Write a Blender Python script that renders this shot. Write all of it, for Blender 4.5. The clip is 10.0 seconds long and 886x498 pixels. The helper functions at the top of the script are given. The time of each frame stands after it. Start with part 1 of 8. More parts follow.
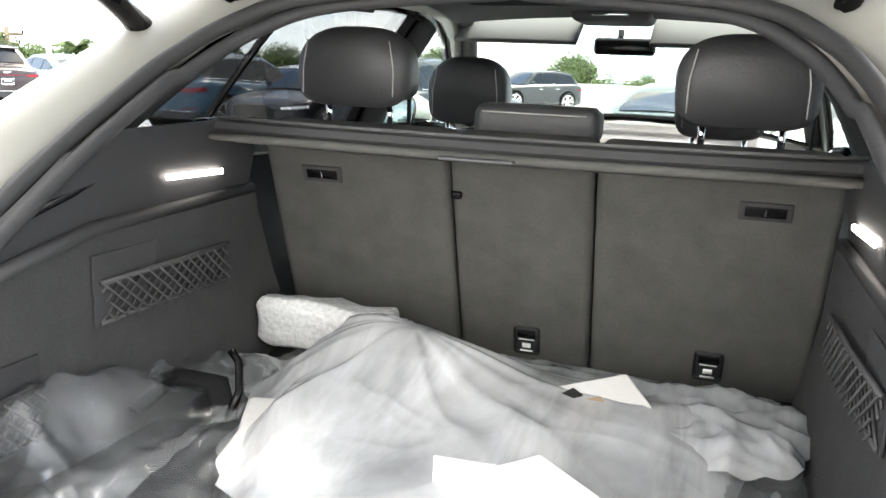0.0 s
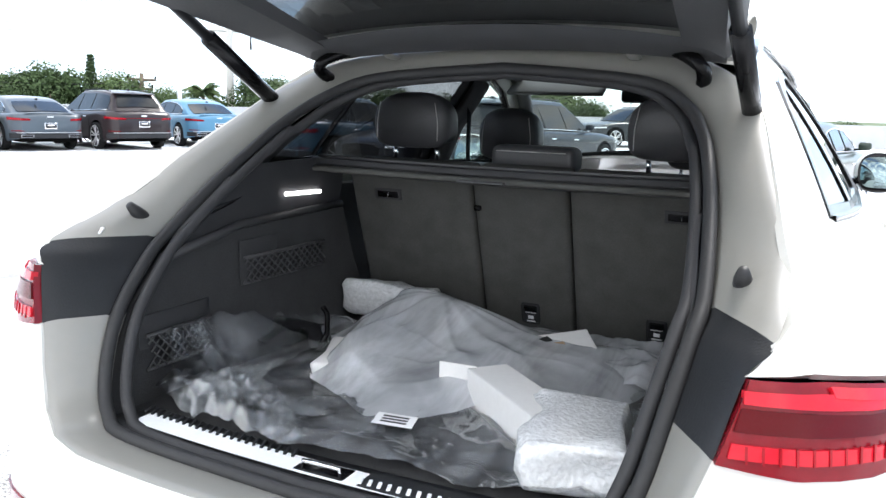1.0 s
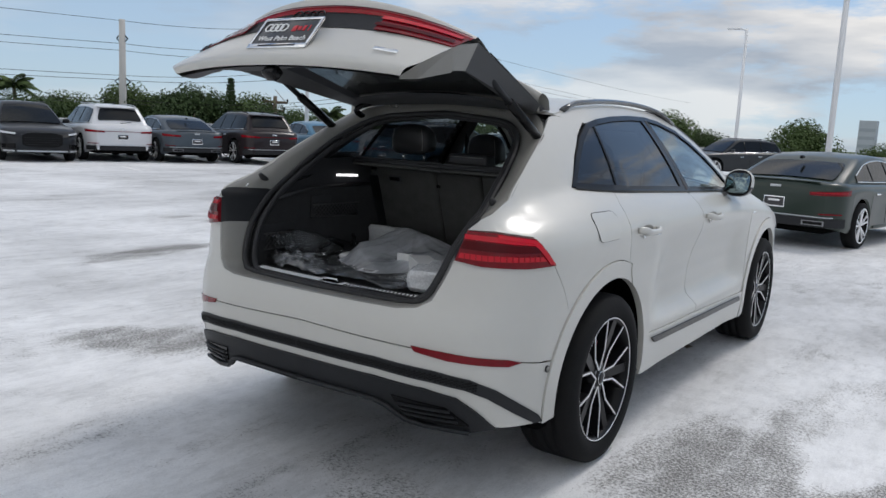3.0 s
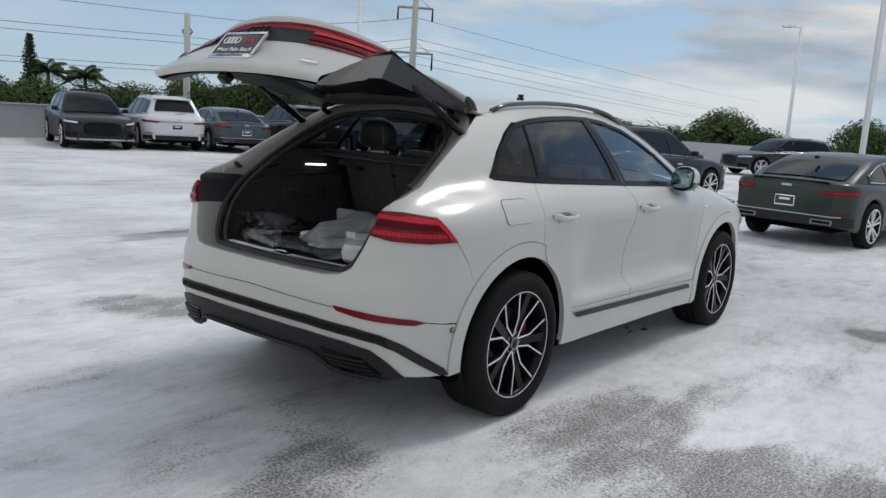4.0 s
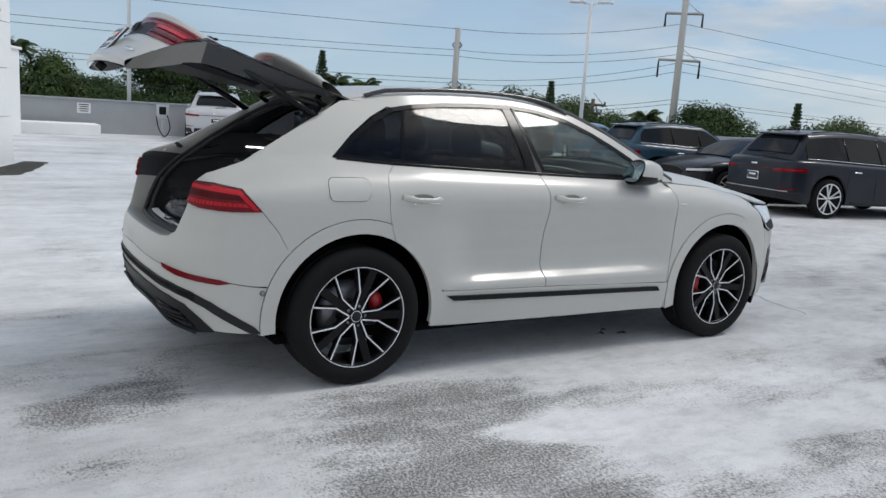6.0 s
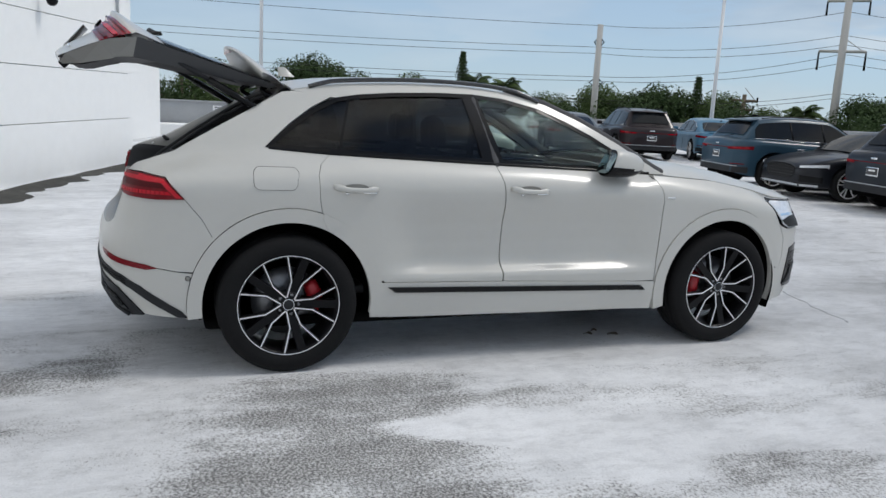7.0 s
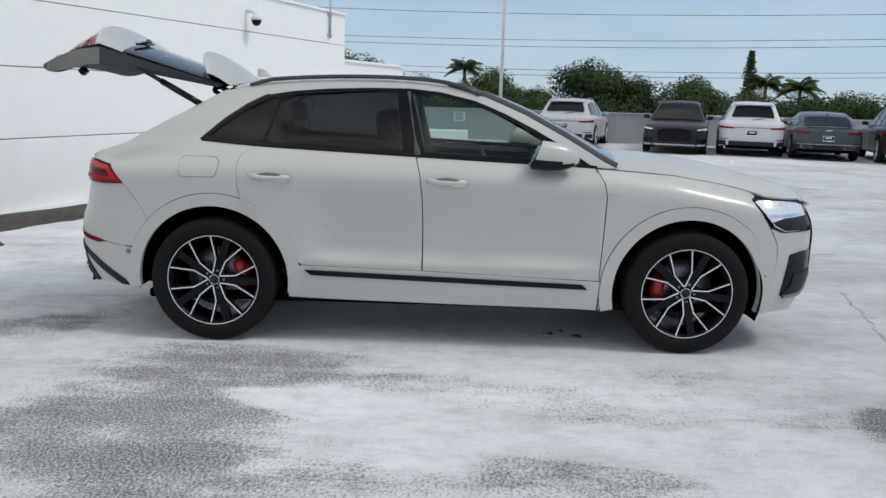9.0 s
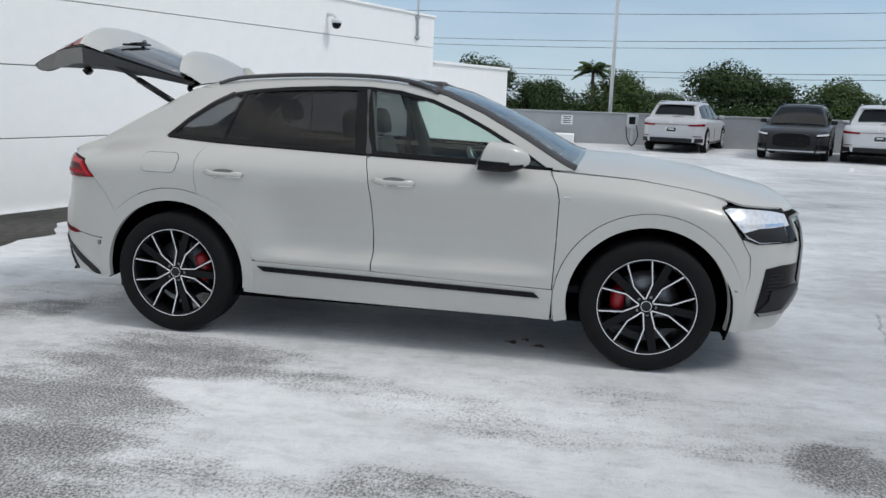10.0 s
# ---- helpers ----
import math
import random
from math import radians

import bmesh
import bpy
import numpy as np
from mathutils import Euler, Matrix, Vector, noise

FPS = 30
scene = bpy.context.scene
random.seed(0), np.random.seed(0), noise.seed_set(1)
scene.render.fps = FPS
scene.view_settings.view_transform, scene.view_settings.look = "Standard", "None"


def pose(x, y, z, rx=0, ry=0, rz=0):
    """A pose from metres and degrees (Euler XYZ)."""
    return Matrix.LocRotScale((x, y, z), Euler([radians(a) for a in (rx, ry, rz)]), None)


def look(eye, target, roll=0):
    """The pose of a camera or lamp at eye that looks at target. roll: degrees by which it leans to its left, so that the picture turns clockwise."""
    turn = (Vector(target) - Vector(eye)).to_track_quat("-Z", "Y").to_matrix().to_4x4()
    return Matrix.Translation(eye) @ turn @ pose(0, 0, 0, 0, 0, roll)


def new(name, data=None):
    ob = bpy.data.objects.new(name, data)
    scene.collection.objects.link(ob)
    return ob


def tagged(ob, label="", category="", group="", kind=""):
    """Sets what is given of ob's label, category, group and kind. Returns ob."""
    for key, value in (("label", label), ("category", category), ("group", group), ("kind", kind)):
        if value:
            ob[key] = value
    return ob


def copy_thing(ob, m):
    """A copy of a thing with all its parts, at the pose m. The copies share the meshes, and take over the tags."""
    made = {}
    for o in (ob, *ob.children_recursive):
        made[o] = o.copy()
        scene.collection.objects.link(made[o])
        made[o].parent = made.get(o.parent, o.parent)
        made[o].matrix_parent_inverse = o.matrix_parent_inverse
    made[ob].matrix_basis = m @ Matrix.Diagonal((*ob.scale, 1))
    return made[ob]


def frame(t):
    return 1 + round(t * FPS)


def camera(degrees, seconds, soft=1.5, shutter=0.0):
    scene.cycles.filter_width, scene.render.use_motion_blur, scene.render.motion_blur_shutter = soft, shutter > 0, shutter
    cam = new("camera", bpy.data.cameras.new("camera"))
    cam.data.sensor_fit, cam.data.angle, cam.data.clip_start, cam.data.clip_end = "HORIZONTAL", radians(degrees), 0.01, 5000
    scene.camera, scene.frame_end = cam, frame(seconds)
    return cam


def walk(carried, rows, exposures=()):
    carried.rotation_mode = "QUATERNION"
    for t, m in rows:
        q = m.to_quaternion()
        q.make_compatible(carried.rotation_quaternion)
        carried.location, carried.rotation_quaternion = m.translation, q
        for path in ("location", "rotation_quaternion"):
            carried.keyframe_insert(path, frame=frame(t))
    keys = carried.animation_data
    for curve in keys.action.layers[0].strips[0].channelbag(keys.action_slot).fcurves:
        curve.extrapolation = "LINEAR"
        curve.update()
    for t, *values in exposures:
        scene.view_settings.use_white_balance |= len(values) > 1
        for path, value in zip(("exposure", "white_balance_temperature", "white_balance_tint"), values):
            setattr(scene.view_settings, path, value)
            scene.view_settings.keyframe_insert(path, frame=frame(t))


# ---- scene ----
cam = camera(58.2, 10.0)
PATH = [
    (0, (0.332, -1.347, 1.428), (-0.265, 0.512, 0.992), 2.4),
    (0.5, (0.493, -1.55, 1.442), (-0.228, 0.269, 1.032), 1.9),
    (1, (0.772, -1.947, 1.477), (-0.077, -0.171, 1.122), 1.6),
    (1.5, (1.159, -2.312, 1.483), (0.197, -0.589, 1.154), 1.8),
    (2, (1.514, -2.714, 1.504), (0.495, -1.023, 1.188), 2.2),
    (2.5, (1.92, -3.062, 1.504), (0.861, -1.395, 1.189), 2.8),
    (2.7, (2.088, -3.203, 1.507), (1.009, -1.548, 1.198), 2.9),
    (3.8, (2.948, -3.576, 1.52), (1.763, -1.997, 1.201), 3.3),
    (4, (3.168, -3.499, 1.563), (1.95, -1.947, 1.237), 3.7),
    (4.5, (3.642, -3.224, 1.558), (2.32, -1.759, 1.233), 4.0),
    (5, (4.108, -2.855, 1.571), (2.666, -1.509, 1.243), 4.1),
    (5.5, (4.518, -2.409, 1.576), (2.956, -1.206, 1.242), 4.1),
    (6.8, (5.252, -1.009, 1.553), (3.445, -0.232, 1.19), 3.2),
    (7, (5.327, -0.777, 1.574), (3.493, -0.067, 1.208), 3.0),
    (7.5, (5.555, -0.215, 1.567), (3.664, 0.319, 1.195), 2.5),
    (8, (5.725, 0.333, 1.557), (3.793, 0.687, 1.182), 2.1),
    (8.5, (5.826, 0.871, 1.569), (3.869, 1.047, 1.192), 1.8),
    (9, (5.866, 1.449, 1.585), (3.903, 1.448, 1.206), 1.7),
    (9.5, (5.776, 2.018, 1.593), (3.819, 1.85, 1.213), 1.6),
    (10, (5.646, 2.573, 1.587), (3.711, 2.241, 1.206), 1.8),
]
walk(cam, [(t, look(eye, target, roll)) for t, eye, target, roll in PATH],
     exposures=[(0.0, 3.35, 7150, 10), (0.4, 3.12, 7150, 10), (1.0, 1.98, 6350, 11), (1.5, 0.46, 6300, 9), (2.0, 0.12, 6330, 12), (2.5, 0.08, 6330, 12), (4.0, -0.10, 6330, 10), (5.5, -0.09, 6330, 10), (7.0, 0.0, 6330, 10), (10.0, 0.03, 6330, 9)])

# ---- light ----
world = bpy.data.worlds.new("sky")
scene.world = world
world.use_nodes = True
wn, wl = world.node_tree.nodes, world.node_tree.links
bg = wn["Background"]
sky = wn.new("ShaderNodeTexSky")
sky.sky_type, sky.sun_disc = "NISHITA", False
sky.sun_elevation, sky.sun_rotation = radians(54), math.atan2(0.22, 0.93)
sky.air_density, sky.dust_density, sky.ozone_density = 0.8, 0.08, 1.8
tc = wn.new("ShaderNodeTexCoord")
mp = wn.new("ShaderNodeMapping")
mp.inputs["Scale"].default_value = (1.0, 1.0, 4.5)
nz = wn.new("ShaderNodeTexNoise")
nz.inputs["Scale"].default_value, nz.inputs["Detail"].default_value, nz.inputs["Roughness"].default_value = 2.7, 11.0, 0.62
rp = wn.new("ShaderNodeValToRGB")
rp.color_ramp.elements[0].position, rp.color_ramp.elements[1].position = 0.45, 0.54
wl.new(tc.outputs["Generated"], mp.inputs["Vector"])
wl.new(mp.outputs["Vector"], nz.inputs["Vector"])
wl.new(nz.outputs["Fac"], rp.inputs["Fac"])
# broken cloud is thickest to the north-east and well above the horizon
lie = wn.new("ShaderNodeVectorMath")
lie.operation = "DOT_PRODUCT"
lie.inputs[1].default_value = (0.22, 0.45, 1.15)
wl.new(tc.outputs["Generated"], lie.inputs[0])
cover = wn.new("ShaderNodeMapRange")
cover.interpolation_type = "SMOOTHSTEP"
cover.inputs["From Min"].default_value, cover.inputs["From Max"].default_value = 0.12, 0.62
cover.inputs["To Min"].default_value = 0.12
wl.new(lie.outputs["Value"], cover.inputs["Value"])
# dense cloud added to the south, out of view, to light the tail
south = wn.new("ShaderNodeVectorMath")
south.operation = "DOT_PRODUCT"
south.inputs[1].default_value = (0.0, -1.0, 0.40)
wl.new(tc.outputs["Generated"], south.inputs[0])
fill_bank = wn.new("ShaderNodeMapRange")
fill_bank.interpolation_type = "SMOOTHSTEP"
fill_bank.inputs["From Min"].default_value, fill_bank.inputs["From Max"].default_value = 0.1, 0.8
fill_bank.inputs["To Max"].default_value = 0.9
wl.new(south.outputs["Value"], fill_bank.inputs["Value"])
clumps = wn.new("ShaderNodeMath")
clumps.operation = "MAXIMUM"
wl.new(rp.outputs["Color"], clumps.inputs[0])
wl.new(fill_bank.outputs["Result"], clumps.inputs[1])
amount = wn.new("ShaderNodeMath")
amount.operation = "MULTIPLY"
wl.new(clumps.outputs[0], amount.inputs[0])
wide = wn.new("ShaderNodeMath")
wide.operation = "MAXIMUM"
wl.new(cover.outputs["Result"], wide.inputs[0])
wl.new(fill_bank.outputs["Result"], wide.inputs[1])
wl.new(wide.outputs[0], amount.inputs[1])
tint = wn.new("ShaderNodeVectorMath")
tint.operation = "MULTIPLY"
tint.inputs[1].default_value = (0.84, 0.94, 1.0)
wl.new(sky.outputs["Color"], tint.inputs[0])
# pale haze low over the land
up = wn.new("ShaderNodeSeparateXYZ")
wl.new(tc.outputs["Generated"], up.inputs[0])
low = wn.new("ShaderNodeMapRange")
low.inputs["From Min"].default_value, low.inputs["From Max"].default_value = 0.0, 0.55
low.inputs["To Min"].default_value, low.inputs["To Max"].default_value = 0.80, 0.22
wl.new(up.outputs["Z"], low.inputs["Value"])
haze = wn.new("ShaderNodeMix")
haze.data_type = "RGBA"
haze.inputs["B"].default_value = (3.75, 4.7, 5.6, 1)
wl.new(low.outputs["Result"], haze.inputs["Factor"])
wl.new(tint.outputs[0], haze.inputs["A"])
shade = wn.new("ShaderNodeTexNoise")
shade.inputs["Scale"].default_value, shade.inputs["Detail"].default_value = 3.1, 8.0
wl.new(mp.outputs["Vector"], shade.inputs["Vector"])
body_tone = wn.new("ShaderNodeValToRGB")
body_tone.color_ramp.elements[0].position, body_tone.color_ramp.elements[1].position = 0.40, 0.60
body_tone.color_ramp.elements[0].color = (3.3, 3.6, 4.0, 1)
body_tone.color_ramp.elements[1].color = (7.4, 7.2, 6.8, 1)
wl.new(shade.outputs["Fac"], body_tone.inputs["Fac"])
mx = wn.new("ShaderNodeMix")
mx.data_type = "RGBA"
wl.new(amount.outputs[0], mx.inputs["Factor"])
wl.new(haze.outputs["Result"], mx.inputs["A"])
# the unseen southern cloud is brightened further, as fill light on the car's tail
lit = wn.new("ShaderNodeMath")
lit.operation = "MULTIPLY_ADD"
lit.inputs[1].default_value, lit.inputs[2].default_value = 0.6, 1.0
wl.new(fill_bank.outputs["Result"], lit.inputs[0])
bright = wn.new("ShaderNodeVectorMath")
bright.operation = "SCALE"
wl.new(body_tone.outputs["Color"], bright.inputs[0])
wl.new(lit.outputs[0], bright.inputs["Scale"])
wl.new(bright.outputs[0], mx.inputs["B"])
# thin cloud round the sun, brightest towards it
dot = wn.new("ShaderNodeVectorMath")
dot.operation = "DOT_PRODUCT"
dot.inputs[1].default_value = Vector((0.22, 0.93, 1.33)).normalized()
wl.new(tc.outputs["Generated"], dot.inputs[0])
pos = wn.new("ShaderNodeMath")
pos.operation = "MAXIMUM"
pos.inputs[1].default_value = 0.0
wl.new(dot.outputs["Value"], pos.inputs[0])
glow = wn.new("ShaderNodeMath")
glow.operation = "POWER"
glow.inputs[1].default_value = 30.0
wl.new(pos.outputs[0], glow.inputs[0])
warm = wn.new("ShaderNodeVectorMath")
warm.operation = "SCALE"
warm.inputs[0].default_value = (8.0, 7.9, 7.7)
wl.new(glow.outputs[0], warm.inputs["Scale"])
both = wn.new("ShaderNodeVectorMath")
both.operation = "ADD"
wl.new(mx.outputs["Result"], both.inputs[0])
wl.new(warm.outputs[0], both.inputs[1])
wl.new(both.outputs[0], bg.inputs["Color"])
bg.inputs["Strength"].default_value = 0.118

sun_lamp = bpy.data.lights.new("sun", "SUN")
sun_lamp.energy, sun_lamp.angle, sun_lamp.color = 1.2, radians(14), (1.0, 0.95, 0.88)
sun = new("sun", sun_lamp)
sun.matrix_world = look((0, 0, 20), (-0.22 * 15, -0.93 * 15, 0))

# ---- materials ----
def material(name, color, rough=0.5, metal=0.0, grain=0.0, scale=40.0, bump=0.0, coat=0.0, spots=None, ior=1.5, spec=0.5, stain=0.0):
    """A principled material with fine grain, larger stains and a bump."""
    m = bpy.data.materials.new(name)
    m.use_nodes = True
    n, l = m.node_tree.nodes, m.node_tree.links
    b = n["Principled BSDF"]
    b.inputs["Base Color"].default_value = (*color, 1)
    b.inputs["Roughness"].default_value = rough
    b.inputs["Metallic"].default_value = metal
    b.inputs["IOR"].default_value = ior
    b.inputs["Specular IOR Level"].default_value = spec
    b.inputs["Coat Weight"].default_value = coat
    b.inputs["Coat Roughness"].default_value = 0.07
    if grain or bump or stain:
        t = n.new("ShaderNodeTexCoord")
        z = n.new("ShaderNodeTexNoise")
        z.inputs["Scale"].default_value, z.inputs["Detail"].default_value = scale, 5
        l.new(t.outputs["Object"], z.inputs["Vector"])
        z2 = n.new("ShaderNodeTexNoise")
        z2.inputs["Scale"].default_value, z2.inputs["Detail"].default_value = scale / 14, 4
        l.new(t.outputs["Object"], z2.inputs["Vector"])
        if grain or stain:
            a = n.new("ShaderNodeMath")
            a.operation = "MULTIPLY_ADD"
            a.inputs[1].default_value, a.inputs[2].default_value = 2 * grain, 1 - grain
            l.new(z.outputs["Fac"], a.inputs[0])
            a2 = n.new("ShaderNodeMath")
            a2.operation = "MULTIPLY_ADD"
            a2.inputs[1].default_value, a2.inputs[2].default_value = 2 * stain, 1 - stain
            l.new(z2.outputs["Fac"], a2.inputs[0])
            a3 = n.new("ShaderNodeMath")
            a3.operation = "MULTIPLY"
            l.new(a.outputs[0], a3.inputs[0])
            l.new(a2.outputs[0], a3.inputs[1])
            v = n.new("ShaderNodeVectorMath")
            v.operation = "SCALE"
            v.inputs[0].default_value = color
            l.new(a3.outputs[0], v.inputs["Scale"])
            l.new(v.outputs[0], b.inputs["Base Color"])
        if bump:
            u = n.new("ShaderNodeBump")
            u.inputs["Strength"].default_value, u.inputs["Distance"].default_value = bump, 0.004
            l.new(z.outputs["Fac"], u.inputs["Height"])
            l.new(u.outputs[0], b.inputs["Normal"])
    return m


def glass_material(name, tint, gloss=0.9, film=0.0, film_color=(0.5, 0.5, 0.5)):
    """A thin pane: tinted see-through with a mirror-like gloss at grazing angles, and a share of milky film."""
    m = bpy.data.materials.new(name)
    m.use_nodes = True
    n, l = m.node_tree.nodes, m.node_tree.links
    n.remove(n["Principled BSDF"])
    out = n["Material Output"]
    t = n.new("ShaderNodeBsdfTransparent")
    t.inputs["Color"].default_value = (*tint, 1)
    g = n.new("ShaderNodeBsdfGlossy")
    g.inputs["Roughness"].default_value = 0.02
    g.inputs["Color"].default_value = (gloss, gloss, gloss, 1)
    f = n.new("ShaderNodeLayerWeight")
    f.inputs["Blend"].default_value = 0.5
    pw = n.new("ShaderNodeMath")
    pw.operation = "POWER"
    pw.inputs[1].default_value = 4.0
    l.new(f.outputs["Facing"], pw.inputs[0])
    ma = n.new("ShaderNodeMath")
    ma.operation, ma.use_clamp = "MULTIPLY_ADD", True
    ma.inputs[1].default_value, ma.inputs[2].default_value = 0.85, 0.025
    l.new(pw.outputs[0], ma.inputs[0])
    x = n.new("ShaderNodeMixShader")
    l.new(ma.outputs[0], x.inputs[0])
    l.new(t.outputs[0], x.inputs[1])
    l.new(g.outputs[0], x.inputs[2])
    l.new(x.outputs[0], out.inputs["Surface"])
    return m


def paint(name, color, rough=0.32, coat=1.0, metal=0.0):
    m = material(name, color, rough, metal, grain=0.025, scale=300, coat=coat, stain=0.02, ior=1.5 if coat > 0.7 else 1.35)
    return m


PAINT = paint("sand_white_paint", (0.515, 0.507, 0.472), 0.5, metal=0.03, coat=0.8)
PAINT.node_tree.nodes["Principled BSDF"].inputs["Coat Roughness"].default_value = 0.18
# darker copy of the body paint, with the shade put into its colour
PAINT_SHADED = material("shaded_body_paint", (0.23, 0.224, 0.205), 0.45, grain=0.03, scale=60, coat=0.3, stain=0.05)
BLACK = material("gloss_black_trim", (0.006, 0.006, 0.0065), 0.16, grain=0.1, scale=60, ior=1.28)
PLASTIC = material("dark_grey_plastic", (0.020, 0.021, 0.023), 0.5, grain=0.15, scale=220, bump=0.15, stain=0.1, ior=1.3)
LINER = material("wheel_well_felt", (0.005, 0.005, 0.005), 0.95, grain=0.3, scale=90, bump=0.3, spec=0.0)
RUBBER = material("tyre_rubber", (0.011, 0.011, 0.0115), 0.82, grain=0.2, scale=80, bump=0.12, stain=0.2, spec=0.15)
SEAL = material("rubber_seal", (0.034, 0.034, 0.035), 0.5, grain=0.15, scale=90, ior=1.3)
RIM_BLACK = material("rim_black", (0.008, 0.008, 0.009), 0.28, grain=0.08, scale=50, ior=1.25)
RIM_CUT = material("rim_machined", (0.90, 0.90, 0.91), 0.30, 0.55, grain=0.06, scale=160)
SILL = material("brushed_sill_metal", (0.90, 0.91, 0.92), 0.42, 0.1, grain=0.05, scale=160)
CHROME = material("chrome", (0.85, 0.86, 0.87), 0.12, 1.0, grain=0.03, scale=60)
STEEL = material("brake_steel", (0.25, 0.25, 0.26), 0.4, 0.9, grain=0.2, scale=60)
CALIPER = material("caliper_red", (0.40, 0.012, 0.018), 0.4, coat=0.3, grain=0.06, scale=50)
LAMP_RED = material("lamp_red", (0.26, 0.004, 0.010), 0.12, coat=0.15, grain=0.3, scale=40, ior=1.3)
LAMP_DIM = material("lamp_dim_red", (0.16, 0.004, 0.009), 0.15, coat=0.1, grain=0.3, scale=40, ior=1.3)
LAMP_LIT = material("lamp_bright_red", (0.50, 0.010, 0.022), 0.12, coat=0.15, grain=0.2, scale=40, ior=1.3)
LAMP_DARK = material("lamp_dark_red", (0.075, 0.002, 0.004), 0.2, ior=1.25, grain=0.1, scale=25)
LAMP_CLEAR = material("lamp_clear", (0.74, 0.76, 0.79), 0.25, 0.25, coat=0.6, grain=0.35, scale=45)
GLASS = glass_material("side_glass", (0.84, 0.90, 0.88))
GLASS_DARK = glass_material("privacy_glass", (0.40, 0.41, 0.42))
GLASS_SCREEN = glass_material("windscreen_glass", (0.88, 0.92, 0.90))
MIRROR = material("mirror_glass", (0.20, 0.26, 0.27), 0.02, 1.0)
CLOTH = material("cargo_carpet", (0.047, 0.047, 0.048), 0.95, grain=0.25, scale=260, bump=0.3, stain=0.18, spec=0.05)
SEATBACK = material("seatback_carpet", (0.074, 0.074, 0.070), 0.92, grain=0.2, scale=230, bump=0.25, stain=0.3, spec=0.1)
TRIM_IN = material("interior_trim", (0.038, 0.038, 0.040), 0.6, grain=0.12, scale=200, bump=0.15, stain=0.1, spec=0.25)
LEATHER = material("grey_leather", (0.054, 0.054, 0.057), 0.48, grain=0.1, scale=160, bump=0.2, stain=0.08)
HEADLINER = material("headliner", (0.075, 0.075, 0.077), 0.9, grain=0.1, scale=200, bump=0.2)
STITCH = material("stitching", (0.45, 0.44, 0.42), 0.7)
CARD = material("white_cardboard", (0.66, 0.655, 0.645), 0.8, grain=0.05, scale=60, stain=0.05)
BROWN_CARD = material("brown_cardboard", (0.42, 0.30, 0.19), 0.85, grain=0.08, scale=60)
PAPER = material("paper", (0.80, 0.80, 0.80), 0.8, grain=0.04, scale=40)
WHITE_TEXT = material("white_print", (0.85, 0.85, 0.85), 0.5)
BLACK_TEXT = material("black_print", (0.015, 0.015, 0.015), 0.5)
RED_TEXT = material("red_print", (0.5, 0.01, 0.02), 0.4)
PLATE_BLACK = material("plate_black", (0.02, 0.02, 0.022), 0.3, coat=0.4, grain=0.1, scale=50)
STUCCO = material("white_stucco", (0.92, 0.92, 0.90), 0.85, grain=0.03, scale=60, bump=0.35, stain=0.035)
CONCRETE = material("grey_concrete", (0.38, 0.39, 0.40), 0.85, grain=0.08, scale=26, bump=0.3, stain=0.12)
POST = material("pale_painted_steel", (0.74, 0.75, 0.76), 0.5, grain=0.05, scale=30, stain=0.05)
GALV = material("galvanised_steel", (0.50, 0.52, 0.54), 0.45, 0.6, grain=0.08, scale=30)
POLE_CONC = material("pole_concrete", (0.50, 0.49, 0.47), 0.85, grain=0.1, scale=8, bump=0.2, stain=0.1)
WIRE = material("cable", (0.03, 0.03, 0.03), 0.6)
GREEN_LEAF = material("leaf_green", (0.078, 0.115, 0.042), 0.7, grain=0.35, scale=3, stain=0.35, spec=0.1)
DARK_LEAF = material("leaf_dark_green", (0.050, 0.078, 0.032), 0.7, grain=0.35, scale=3, stain=0.35, spec=0.1)
LIGHT_LEAF = material("leaf_light_green", (0.21, 0.28, 0.06), 0.7, grain=0.3, scale=3, stain=0.3, spec=0.1)
BARK = material("bark", (0.14, 0.11, 0.08), 0.9, grain=0.25, scale=12, bump=0.4)
NET = material("net_cord", (0.05, 0.05, 0.052), 0.7, grain=0.1, scale=80)
RAIL = material("satin_black_rail", (0.02, 0.02, 0.021), 0.22, grain=0.1, scale=40, coat=0.8)
BLACKISH = material("black_fabric", (0.012, 0.012, 0.013), 0.9, grain=0.2, scale=120, spec=0.05)
TRIM_GREY = material("tailgate_lining", (0.055, 0.056, 0.059), 0.65, grain=0.1, scale=180, bump=0.15, stain=0.08)
LAMP_ON = bpy.data.materials.new("cargo_lamp_glow")
LAMP_ON.use_nodes = True
LAMP_ON.node_tree.nodes["Principled BSDF"].inputs["Emission Color"].default_value = (1, 0.97, 0.95, 1)
LAMP_ON.node_tree.nodes["Principled BSDF"].inputs["Emission Strength"].default_value = 3.0


